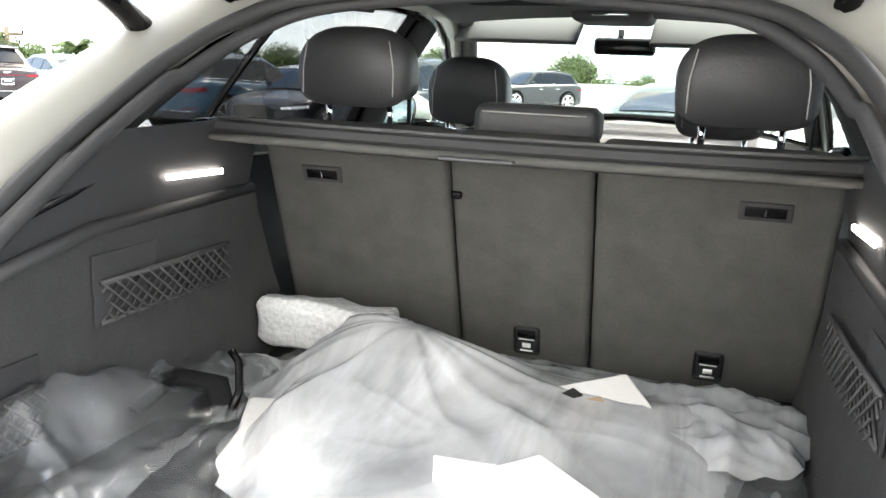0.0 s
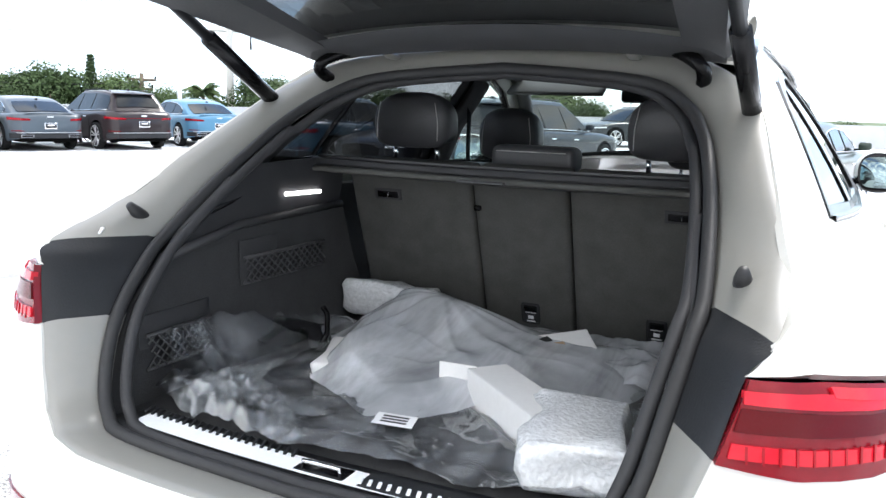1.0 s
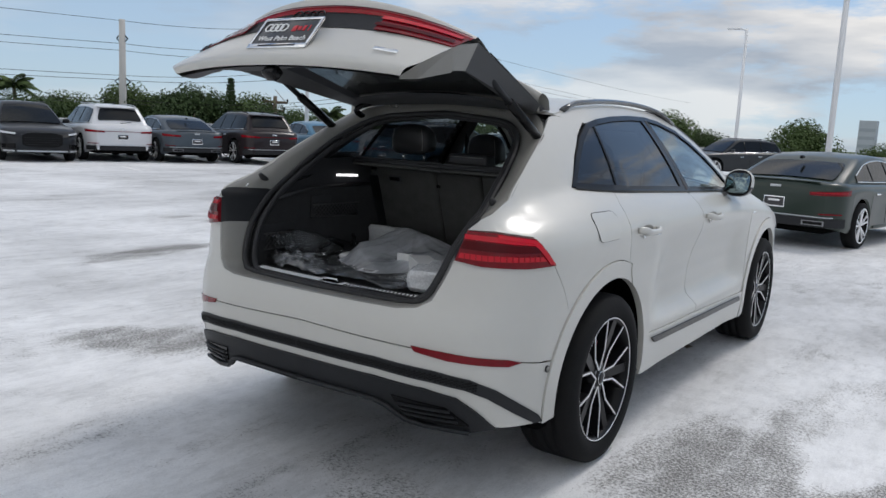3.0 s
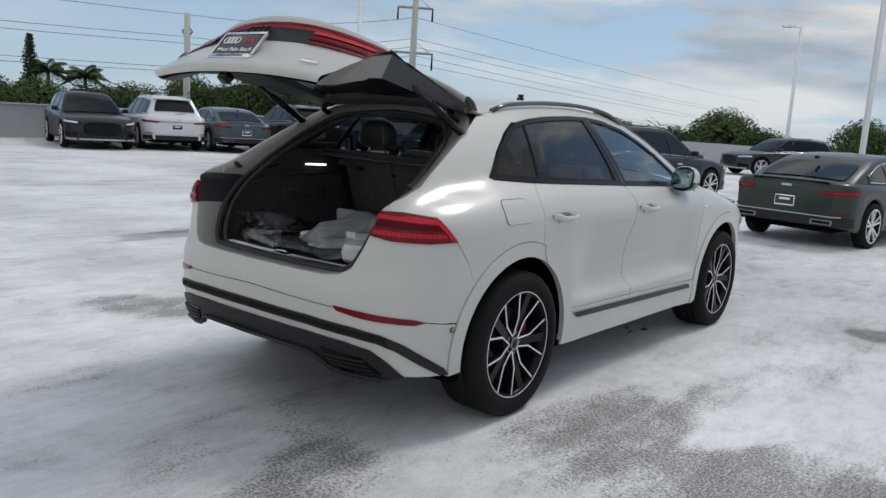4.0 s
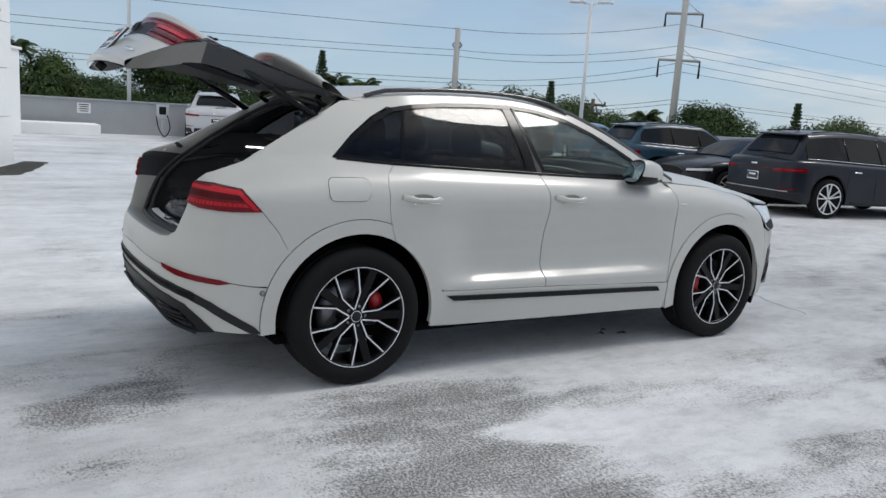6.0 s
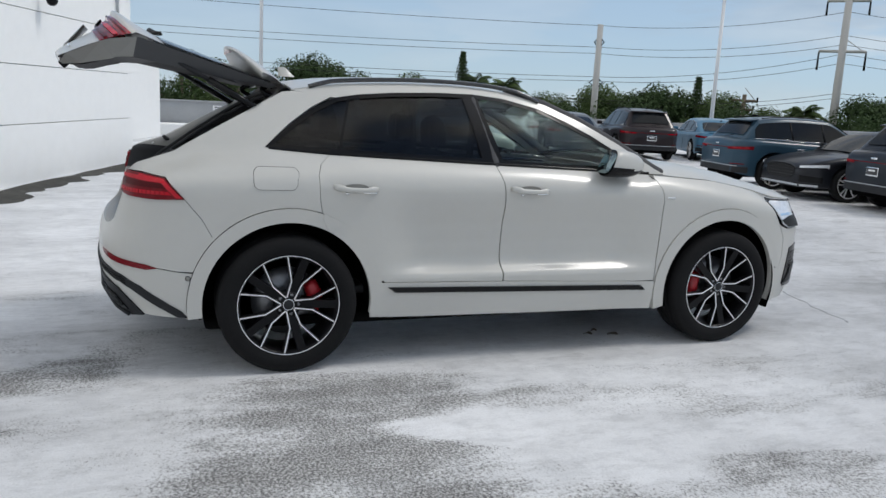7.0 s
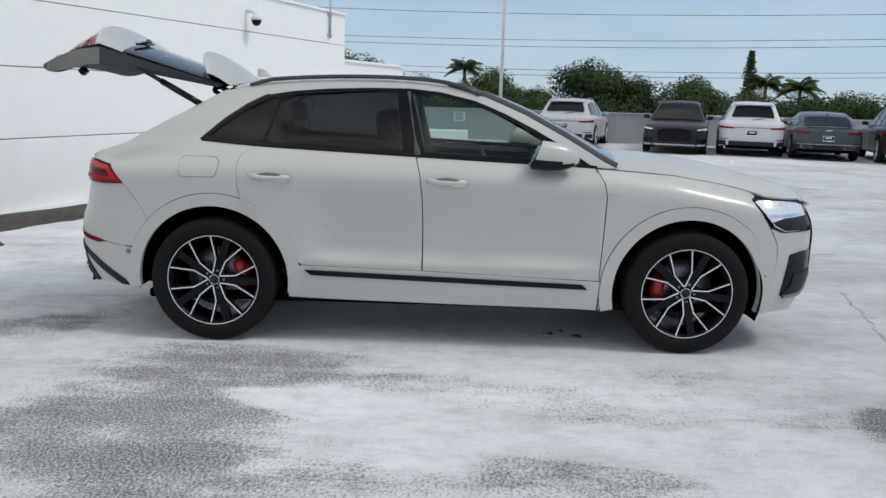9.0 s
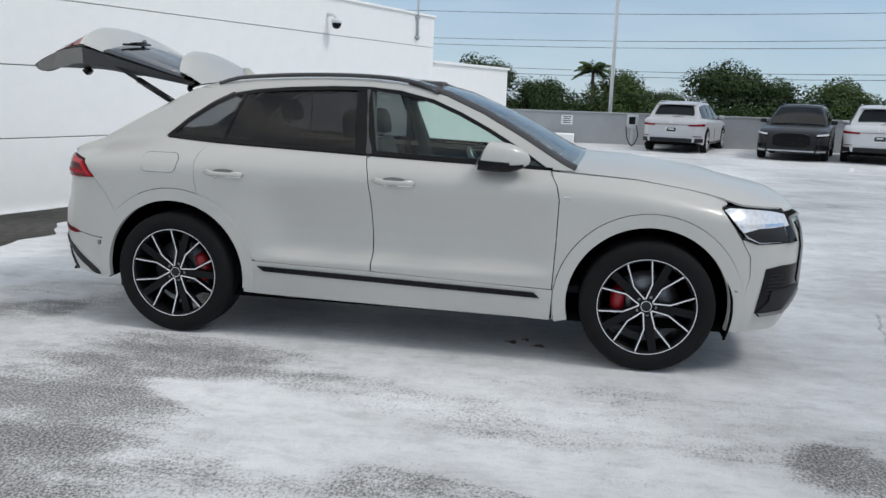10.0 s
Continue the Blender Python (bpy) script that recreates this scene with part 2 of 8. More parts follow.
def film_material(name, cover, color, streak, scale, gloss, rough, bump):
    """Thin plastic: see-through, a milky share that thickens along stretched streaks, and a shine on its folds."""
    m = bpy.data.materials.new(name)
    m.use_nodes = True
    n, l = m.node_tree.nodes, m.node_tree.links
    n.remove(n["Principled BSDF"])
    t = n.new("ShaderNodeTexCoord")
    mp = n.new("ShaderNodeMapping")
    mp.inputs["Scale"].default_value = (scale, scale * 0.22, scale * 0.6)
    mp.inputs["Rotation"].default_value = (0, 0, radians(35))
    l.new(t.outputs["Object"], mp.inputs["Vector"])
    z = n.new("ShaderNodeTexNoise")
    z.inputs["Scale"].default_value, z.inputs["Detail"].default_value, z.inputs["Roughness"].default_value = 1.0, 5, 0.6
    z.inputs["Distortion"].default_value = 0.8
    l.new(mp.outputs[0], z.inputs["Vector"])
    u = n.new("ShaderNodeBump")
    u.inputs["Strength"].default_value, u.inputs["Distance"].default_value = bump, 0.012
    l.new(z.outputs["Fac"], u.inputs["Height"])
    k = n.new("ShaderNodeMath")
    k.operation, k.use_clamp = "MULTIPLY_ADD", True
    k.inputs[1].default_value, k.inputs[2].default_value = streak, cover - streak / 2
    l.new(z.outputs["Fac"], k.inputs[0])
    clear = n.new("ShaderNodeBsdfTransparent")
    milk = n.new("ShaderNodeBsdfDiffuse")
    milk.inputs["Color"].default_value = (*color, 1)
    l.new(u.outputs[0], milk.inputs["Normal"])
    thin = n.new("ShaderNodeBsdfTranslucent")
    thin.inputs["Color"].default_value = (*color, 1)
    glow_through = n.new("ShaderNodeMixShader")
    glow_through.inputs[0].default_value = 0.35
    l.new(milk.outputs[0], glow_through.inputs[1])
    l.new(thin.outputs[0], glow_through.inputs[2])
    sheet = n.new("ShaderNodeMixShader")
    l.new(k.outputs[0], sheet.inputs[0])
    l.new(clear.outputs[0], sheet.inputs[1])
    l.new(glow_through.outputs[0], sheet.inputs[2])
    shine = n.new("ShaderNodeBsdfGlossy")
    shine.inputs["Roughness"].default_value = rough
    l.new(u.outputs[0], shine.inputs["Normal"])
    face = n.new("ShaderNodeLayerWeight")
    face.inputs["Blend"].default_value = 0.35
    l.new(u.outputs[0], face.inputs["Normal"])
    amount = n.new("ShaderNodeMath")
    amount.operation, amount.use_clamp = "MULTIPLY_ADD", True
    amount.inputs[1].default_value, amount.inputs[2].default_value = gloss, 0.05
    l.new(face.outputs["Fresnel"], amount.inputs[0])
    top = n.new("ShaderNodeMixShader")
    l.new(amount.outputs[0], top.inputs[0])
    l.new(sheet.outputs[0], top.inputs[1])
    l.new(shine.outputs[0], top.inputs[2])
    l.new(top.outputs[0], n["Material Output"].inputs["Surface"])
    return m


BAG = film_material("milky_plastic_film", 0.56, (0.90, 0.93, 0.97), 1.3, 6, 0.9, 0.16, 0.12)
FILM = film_material("clear_plastic_film", 0.15, (0.88, 0.92, 0.96), 1.0, 10, 1.2, 0.10, 0.4)
BUBBLE = material("bubble_wrap", (0.62, 0.63, 0.64), 0.22, grain=0.35, scale=110, bump=1.0, stain=0.15, spec=0.9)

LAND = material("scrub_green", (0.07, 0.10, 0.04), 0.95, grain=0.3, scale=0.4, stain=0.4)
JOINT = material("joint_grey", (0.45, 0.45, 0.44), 0.9, grain=0.05, scale=30)
WET = material("damp_concrete", (0.075, 0.073, 0.066), 0.85, grain=0.6, scale=9, stain=0.8, spec=0.1, bump=0.3)
HAZE = material("hazy_concrete", (0.44, 0.48, 0.53), 0.9, grain=0.05, scale=0.5)
HAZE_DARK = material("hazy_windows", (0.34, 0.38, 0.43), 0.6, grain=0.05, scale=0.5)
FAR_GLASS = material("dark_car_glass", (0.012, 0.014, 0.016), 0.05, grain=0.1, scale=10, spec=0.22)

# ---- mesh helpers ----
def part(name, bm, mat, parent=None, label="", smooth=True):
    me = bpy.data.meshes.new(name)
    bm.normal_update()
    bm.to_mesh(me)
    bm.free()
    for p in me.polygons:
        p.use_smooth = smooth
    for m in (mat if isinstance(mat, (list, tuple)) else (mat,)):
        me.materials.append(m)
    ob = new(name, me)
    if parent is not None:
        ob.parent = parent
    if label:
        ob["label"] = label
    return ob


def sharp(ob, angle=35):
    """Marks edges sharper than the angle, so that flat and round faces shade apart."""
    me = ob.data
    bm = bmesh.new()
    bm.from_mesh(me)
    for e in bm.edges:
        e.smooth = len(e.link_faces) == 2 and e.calc_face_angle(0) < radians(angle)
    bm.to_mesh(me)
    bm.free()
    return ob


def empty(name, m=None):
    ob = new(name)
    ob.empty_display_size = 0.2
    if m is not None:
        ob.matrix_basis = m
    return ob


def spline(pts, n=8, closed=False):
    """A smooth line through the points."""
    p = [np.array(q, float) for q in pts]
    out = []
    k = len(p)
    for i in range(k if closed else k - 1):
        a, b, c, d = (p[(i + j) % k] if closed else p[min(max(i + j, 0), k - 1)] for j in (-1, 0, 1, 2))
        for t in np.linspace(0, 1, n, endpoint=False):
            out.append(0.5 * (2 * b + (c - a) * t + (2 * a - 5 * b + 4 * c - d) * t * t + (3 * b - a - 3 * c + d) * t ** 3))
    if not closed:
        out.append(p[-1])
    return out


def grid_bm(rows, bm=None, close=False):
    """Quads between rows of points."""
    bm = bm or bmesh.new()
    vs = [[bm.verts.new(tuple(q)) for q in r] for r in rows]
    for a, b in zip(vs, vs[1:]):
        m = len(a)
        for j in range(m if close else m - 1):
            try:
                bm.faces.new((a[j], a[(j + 1) % m], b[(j + 1) % m], b[j]))
            except ValueError:
                pass
    return bm


def thicken(bm, d):
    """Gives an open sheet a thickness d against its normals."""
    bm.normal_update()
    bmesh.ops.recalc_face_normals(bm, faces=bm.faces)
    bm.normal_update()
    old = list(bm.verts)
    faces = list(bm.faces)
    edges = [e for e in bm.edges if len(e.link_faces) == 1]
    copy = {v: bm.verts.new(v.co - v.normal * d) for v in old}
    for f in faces:
        bm.faces.new([copy[v] for v in reversed(f.verts)])
    for e in edges:
        a, b = e.verts
        f = e.link_faces[0]
        vs = list(f.verts)
        if vs[(vs.index(a) + 1) % len(vs)] is b:
            a, b = b, a
        bm.faces.new((a, b, copy[b], copy[a]))
    return bm


def tube_bm(pts, radius, n=10, bm=None, closed=False, flat=1.0, caps=True):
    """A round bar along the points; radius may be a list."""
    bm = bm or bmesh.new()
    p = [Vector(q) for q in pts]
    k = len(p)
    rr = radius if isinstance(radius, (list, tuple)) else [radius] * k
    up = None
    rings = []
    for i in range(k):
        t = (p[(i + 1) % k] - p[i - 1]) if closed else (p[min(i + 1, k - 1)] - p[max(i - 1, 0)])
        t.normalize()
        if up is None:
            up = Vector((0, 0, 1)) if abs(t.z) < 0.9 else Vector((1, 0, 0))
        side = t.cross(up).normalized()
        up = side.cross(t).normalized()
        rings.append([bm.verts.new(p[i] + side * rr[i] * math.cos(a) + up * rr[i] * flat * math.sin(a)) for a in np.linspace(0, 2 * math.pi, n, endpoint=False)])
    for i in range(k if closed else k - 1):
        a, b = rings[i], rings[(i + 1) % k]
        for j in range(n):
            bm.faces.new((a[j], a[(j + 1) % n], b[(j + 1) % n], b[j]))
    if not closed and caps:
        bm.faces.new(list(reversed(rings[0])))
        bm.faces.new(rings[-1])
    bmesh.ops.recalc_face_normals(bm, faces=bm.faces)
    return bm


def box_bm(size, centre=(0, 0, 0), bevel=0.0, bm=None, seg=2, rot=None):
    b2 = bmesh.new()
    bmesh.ops.create_cube(b2, size=1)
    bmesh.ops.scale(b2, vec=size, verts=b2.verts)
    if bevel:
        bmesh.ops.bevel(b2, geom=b2.edges[:], offset=bevel, segments=seg, affect="EDGES", profile=0.5)
    m = Matrix.Translation(centre) @ (rot or Matrix())
    bmesh.ops.transform(b2, matrix=m, verts=b2.verts)
    if bm is None:
        return b2
    me = bpy.data.meshes.new("tmp")
    b2.to_mesh(me)
    b2.free()
    bm.from_mesh(me)
    bpy.data.meshes.remove(me)
    return bm


def lathe_bm(profile, n=48, axis="x", bm=None):
    """Turns (radius, along) pairs round the axis."""
    bm = bm or bmesh.new()
    rows = []
    for a in np.linspace(0, 2 * math.pi, n, endpoint=False):
        c, s = math.cos(a), math.sin(a)
        rows.append([(u, r * c, r * s) if axis == "x" else (r * c, r * s, u) for r, u in profile])
    rows.append(rows[0])
    grid_bm(rows, bm)
    bmesh.ops.remove_doubles(bm, verts=bm.verts, dist=1e-5)
    bmesh.ops.recalc_face_normals(bm, faces=bm.faces)
    return bm


def step(a, b, x):
    t = min(max((x - a) / (b - a), 0), 1)
    return t * t * (3 - 2 * t)


def flat_panel_bm(outline, cell):
    """A flat sheet in (u, v) with that outline, cut into cells."""
    bm = bmesh.new()
    f = bm.faces.new([bm.verts.new((u, v, 0)) for u, v in outline])
    u0, u1 = min(p[0] for p in outline), max(p[0] for p in outline)
    v0, v1 = min(p[1] for p in outline), max(p[1] for p in outline)
    for axis, a, b, d in ((0, u0, u1, cell[0]), (1, v0, v1, cell[1])):
        for k in range(math.floor(a / d) + 1, math.ceil(b / d)):
            co, no = [0, 0, 0], [0, 0, 0]
            co[axis], no[axis] = k * d, 1
            bmesh.ops.bisect_plane(bm, geom=bm.verts[:] + bm.edges[:] + bm.faces[:], plane_co=co, plane_no=no, dist=1e-6)
    return bm


def mapped_panel(name, outline, surface, mat, parent, off=0.0, thick=0.014, cell=(0.06, 0.04), both=True, label="", cuts=()):
    """A sheet bent onto surface(u, v, off); the second one is its mirror on the other side of the car."""
    made = []
    for side in ((1, -1) if both else (1,)):
        bm = flat_panel_bm(outline, cell)
        for v in bm.verts:
            v.co = Vector(surface(v.co.x, v.co.y, off))
        bm.normal_update()
        c = sum((f.normal * f.calc_area() for f in bm.faces), Vector())
        m = sum((v.co for v in bm.verts), Vector()) / len(bm.verts)
        want = Vector(surface(*np.mean(outline, axis=0), off + 0.1)) - Vector(surface(*np.mean(outline, axis=0), off))
        if c.dot(want) < 0:
            bmesh.ops.reverse_faces(bm, faces=bm.faces)
        bm.normal_update()
        old, faces = list(bm.verts), list(bm.faces)
        rim = [e for e in bm.edges if len(e.link_faces) == 1]
        twin = {v: bm.verts.new(v.co - v.normal * thick) for v in old}
        for f in faces:
            bm.faces.new([twin[v] for v in reversed(f.verts)])
        for e in rim:
            a, b = e.verts
            vs = list(e.link_faces[0].verts)
            if vs[(vs.index(a) + 1) % len(vs)] is b:
                a, b = b, a
            bm.faces.new((a, b, twin[b], twin[a]))
        if side < 0:
            for v in bm.verts:
                v.co.x = -v.co.x
            bmesh.ops.reverse_faces(bm, faces=bm.faces)
        ob = part(name, bm, mat, parent, label)
        made.append(sharp(ob, 50))
    return made


def loft_across(name, edge, crown, mat, parent, n=16, thick=0.012, power=2.0, label="", lift=(0, 0, 1), off=0.0):
    """A sheet from a line on the right side to its mirror, bowed in the middle by crown along lift."""
    rows = []
    up = Vector(lift)
    for i, q in enumerate(edge):
        c = crown[i] if isinstance(crown, (list, tuple)) else crown
        row = []
        for t in np.linspace(1, -1, n):
            row.append(Vector((q[0] * t, q[1], q[2])) + up * (c * (1 - abs(t) ** power) + off))
        rows.append(row)
    bm = grid_bm(rows)
    bm.normal_update()
    if sum((f.normal for f in bm.faces), Vector()).dot(up) < 0:
        bmesh.ops.reverse_faces(bm, faces=bm.faces)
    bm.normal_update()
    old, faces = list(bm.verts), list(bm.faces)
    rim = [e for e in bm.edges if len(e.link_faces) == 1]
    twin = {v: bm.verts.new(v.co - v.normal * thick) for v in old}
    for f in faces:
        bm.faces.new([twin[v] for v in reversed(f.verts)])
    for e in rim:
        a, b = e.verts
        vs = list(e.link_faces[0].verts)
        if vs[(vs.index(a) + 1) % len(vs)] is b:
            a, b = b, a
        bm.faces.new((a, b, twin[b], twin[a]))
    return sharp(part(name, bm, mat, parent, label), 50)


def arc(cy, cz, r, a0, a1, n=20):
    """Points of a circle from a0 to a1 degrees."""
    return [(cy + r * math.cos(radians(a)), cz + r * math.sin(radians(a))) for a in np.linspace(a0, a1, n)]



# ---- setting ----
def ground_material():
    """White roof coating on concrete, worn through to speckled grey in patches."""
    m = bpy.data.materials.new("worn_deck_coating")
    m.use_nodes = True
    n, l = m.node_tree.nodes, m.node_tree.links
    b = n["Principled BSDF"]
    t = n.new("ShaderNodeTexCoord")

    def tex(scale, detail, rough=0.6, stretch=None):
        z = n.new("ShaderNodeTexNoise")
        z.inputs["Scale"].default_value, z.inputs["Detail"].default_value, z.inputs["Roughness"].default_value = scale, detail, rough
        if stretch:
            mp = n.new("ShaderNodeMapping")
            mp.inputs["Scale"].default_value = stretch
            mp.inputs["Rotation"].default_value = (0, 0, radians(20))
            l.new(t.outputs["Object"], mp.inputs["Vector"])
            l.new(mp.outputs[0], z.inputs["Vector"])
        else:
            l.new(t.outputs["Object"], z.inputs["Vector"])
        return z.outputs["Fac"]

    def op(kind, a, c, d=None, clamp=False):
        x = n.new("ShaderNodeMath")
        x.operation, x.use_clamp = kind, clamp
        for i, v in enumerate((a, c, d)):
            if v is None:
                continue
            if isinstance(v, (int, float)):
                x.inputs[i].default_value = v
            else:
                l.new(v, x.inputs[i])
        return x.outputs[0]

    def ramp(v, p0, p1):
        r = n.new("ShaderNodeMapRange")
        r.interpolation_type = "SMOOTHSTEP"
        r.inputs["From Min"].default_value, r.inputs["From Max"].default_value = p0, p1
        l.new(v, r.inputs["Value"])
        return r.outputs["Result"]

    sep = n.new("ShaderNodeSeparateXYZ")
    l.new(t.outputs["Object"], sep.inputs[0])
    wear = None
    # worn spots: middle, half lengths and turn in plan
    for cx, cy, rx, ry, rot, gain in SPOTS:
        mp = n.new("ShaderNodeMapping")
        mp.vector_type = "TEXTURE"
        mp.inputs["Location"].default_value = (cx, cy, 0)
        mp.inputs["Rotation"].default_value = (0, 0, radians(rot))
        mp.inputs["Scale"].default_value = (rx, ry, 1000)
        l.new(t.outputs["Object"], mp.inputs["Vector"])
        ln = n.new("ShaderNodeVectorMath")
        ln.operation = "LENGTH"
        l.new(mp.outputs[0], ln.inputs[0])
        v = op("MULTIPLY", ramp(ln.outputs["Value"], 1.45, 0.55), gain)
        wear = v if wear is None else op("MAXIMUM", wear, v)
    # broad darker areas: middle, half lengths, turn in plan and strength
    greyer = None
    for cx, cy, rx, ry, rot, gain in GREYER:
        mp = n.new("ShaderNodeMapping")
        mp.vector_type = "TEXTURE"
        mp.inputs["Location"].default_value = (cx, cy, 0)
        mp.inputs["Rotation"].default_value = (0, 0, radians(rot))
        mp.inputs["Scale"].default_value = (rx, ry, 1000)
        l.new(t.outputs["Object"], mp.inputs["Vector"])
        ln = n.new("ShaderNodeVectorMath")
        ln.operation = "LENGTH"
        l.new(mp.outputs[0], ln.inputs[0])
        v = op("MULTIPLY", ramp(ln.outputs["Value"], 1.5, 0.5), gain)
        greyer = v if greyer is None else op("MAXIMUM", greyer, v)
    # one fresher streak beside the car
    mp = n.new("ShaderNodeMapping")
    mp.vector_type = "TEXTURE"
    mp.inputs["Location"].default_value = (2.2, 1.40, 0)
    mp.inputs["Rotation"].default_value = (0, 0, radians(-18))
    mp.inputs["Scale"].default_value = (0.19, 1.15, 1000)
    l.new(t.outputs["Object"], mp.inputs["Vector"])
    ln = n.new("ShaderNodeVectorMath")
    ln.operation = "LENGTH"
    l.new(mp.outputs[0], ln.inputs[0])
    wear = op("SUBTRACT", wear, op("MULTIPLY", ramp(ln.outputs["Value"], 1.15, 0.8), 0.75))
    broad = tex(0.30, 4, 0.55)
    streak = tex(0.9, 6, 0.62, (1.0, 0.5, 1))
    mid = op("MULTIPLY_ADD", tex(2.0, 10, 0.70, (1.7, 0.45, 1)), 0.65, op("MULTIPLY", tex(2.6, 9, 0.68), 0.35))
    fine = tex(55, 6, 0.85)
    grit = tex(120, 3, 0.75)
    fleck = ramp(tex(75, 4, 0.8), 0.45, 0.58)
    w = op("MULTIPLY_ADD", wear, 0.66, op("MULTIPLY_ADD", ramp(broad, 0.50, 0.72), 0.16, op("MULTIPLY", ramp(streak, 0.48, 0.72), 0.20)))
    w = op("MULTIPLY_ADD", op("SUBTRACT", mid, 0.5), 2.5, w)
    sp = op("MULTIPLY_ADD", op("SUBTRACT", fine, 0.5), 3.3, w)
    worn = op("MULTIPLY_ADD", ramp(sp, 0.34, 0.60), 0.80, op("MULTIPLY", ramp(w, 0.05, 0.8), 0.20))
    mx = n.new("ShaderNodeMix")
    mx.data_type = "RGBA"
    l.new(worn, mx.inputs["Factor"])
    mx.inputs["A"].default_value = (0.638, 0.643, 0.65, 1)
    # bare aggregate: dark stones with pale ones between
    bare = n.new("ShaderNodeMix")
    bare.data_type = "RGBA"
    bare.inputs["A"].default_value = (0.105, 0.104, 0.102, 1)
    bare.inputs["B"].default_value = (0.46, 0.455, 0.445, 1)
    l.new(fleck, bare.inputs["Factor"])
    l.new(bare.outputs["Result"], mx.inputs["B"])
    dirt = op("MULTIPLY_ADD", ramp(broad, 0.38, 0.66), -0.18, op("MULTIPLY_ADD", ramp(streak, 0.36, 0.66), -0.20, 1.14))
    chip = ramp(tex(3.4, 12, 0.80), 0.47, 0.60)
    wisp = ramp(tex(1.1, 12, 0.74, (1.0, 0.42, 1)), 0.46, 0.62)
    dirt = op("MULTIPLY", dirt, op("MULTIPLY_ADD", chip, -0.11, op("MULTIPLY_ADD", wisp, -0.09, 1.08)))
    dirt = op("MULTIPLY", dirt, op("MULTIPLY_ADD", grit, 0.56, 0.71))
    # long drag marks of the coating and small pits
    drag = ramp(tex(2.6, 10, 0.78, (1.0, 0.18, 1)), 0.44, 0.62)
    pits = ramp(tex(16, 5, 0.75), 0.60, 0.72)
    scuff = ramp(tex(8.5, 9, 0.80, (1.4, 0.5, 1)), 0.47, 0.60)
    dirt = op("MULTIPLY", dirt, op("MULTIPLY_ADD", scuff, -0.12, 1.05))
    dirt = op("MULTIPLY", dirt, op("MULTIPLY_ADD", drag, -0.10, op("MULTIPLY_ADD", pits, -0.16, 1.04)))
    dirt = op("MULTIPLY", dirt, op("SUBTRACT", 1.0, op("MULTIPLY", greyer, op("MULTIPLY_ADD", wisp, 0.35, 0.75))))
    v = n.new("ShaderNodeVectorMath")
    v.operation = "SCALE"
    l.new(mx.outputs["Result"], v.inputs[0])
    l.new(dirt, v.inputs["Scale"])
    l.new(v.outputs[0], b.inputs["Base Color"])
    l.new(op("MULTIPLY_ADD", worn, 0.25, op("MULTIPLY_ADD", streak, 0.35, 0.38)), b.inputs["Roughness"])
    u = n.new("ShaderNodeBump")
    u.inputs["Strength"].default_value, u.inputs["Distance"].default_value = 0.25, 0.004
    l.new(op("MULTIPLY_ADD", grit, 0.6, op("MULTIPLY", fine, -1.0)), u.inputs["Height"])
    l.new(u.outputs[0], b.inputs["Normal"])
    return m


SPOTS = [(1.45, 0.22, 0.42, 0.80, 0, 0.95), (2.35, 0.0, 0.68, 0.80, 0, 1.0), (3.1, 0.35, 0.9, 0.55, 30, 0.9), (0.75, -1.22, 0.26, 0.40, 25, 0.8), (1.75, 1.6, 0.24, 1.2, -17, 0.55), (2.72, 2.05, 0.32, 0.45, 0, 0.7), (2.95, 1.2, 0.3, 1.0, -15, 0.5), (2.1, 3.8, 0.30, 0.25, 0, 0.85), (1.7, 3.0, 0.35, 0.9, -20, 0.35),
         (-2.15, -0.15, 0.65, 0.34, 35, 0.95), (-5.1, 2.0, 0.26, 0.95, 5, 0.8), (-6.5, 4.5, 1.6, 0.4, 25, 0.5), (3.2, -1.2, 0.9, 0.4, 30, 0.45), (4.4, 1.6, 0.9, 0.5, 70, 0.6), (3.6, 4.6, 0.9, 0.3, 60, 0.5), (-3.5, -1.0, 1.0, 0.3, 10, 0.4), (1.6, 6.0, 1.6, 0.35, 10, 0.3), (0.5, 6.4, 3.2, 1.1, -20, 0.22), (2.4, 5.0, 1.2, 0.9, 0, 0.2), (-8.0, 9.0, 5.0, 1.2, 15, 0.2)]
GREYER = [(-1.5, 6.3, 6.5, 1.9, -20, 0.26), (2.2, 4.6, 1.5, 1.8, 0, 0.16), (-9.0, 8.0, 6.0, 2.4, -10, 0.2)]
DECK = ground_material()


def slab(name, x0, x1, y0, y1, z0, z1, mat, label, category, bevel=0.01, rz=0.0, at=(0, 0), kind="structure", parent=None):
    bm = box_bm((x1 - x0, y1 - y0, z1 - z0), ((x0 + x1) / 2, (y0 + y1) / 2, (z0 + z1) / 2), bevel)
    ob = part(name, bm, mat, parent, smooth=False)
    ob.matrix_basis = pose(at[0], at[1], 0, 0, 0, rz)
    if parent is None:
        tagged(ob, label, category, kind=kind)
    return ob


bm = bmesh.new()
bmesh.ops.create_grid(bm, x_segments=70, y_segments=70, size=1)
bmesh.ops.transform(bm, matrix=Matrix.Translation((6, 6, 0)) @ Matrix.Diagonal((32, 36, 1, 1)), verts=bm.verts)
tagged(part("ground", bm, DECK), "white coated concrete roof deck worn to speckled grey", "ground", kind="structure")
bm = bmesh.new()
bmesh.ops.create_grid(bm, x_segments=40, y_segments=40, size=1500)
land = part("land", bm, LAND)
land.location = (0, 0, -7)
tagged(land, "green low land below the roof deck", "ground", kind="structure")

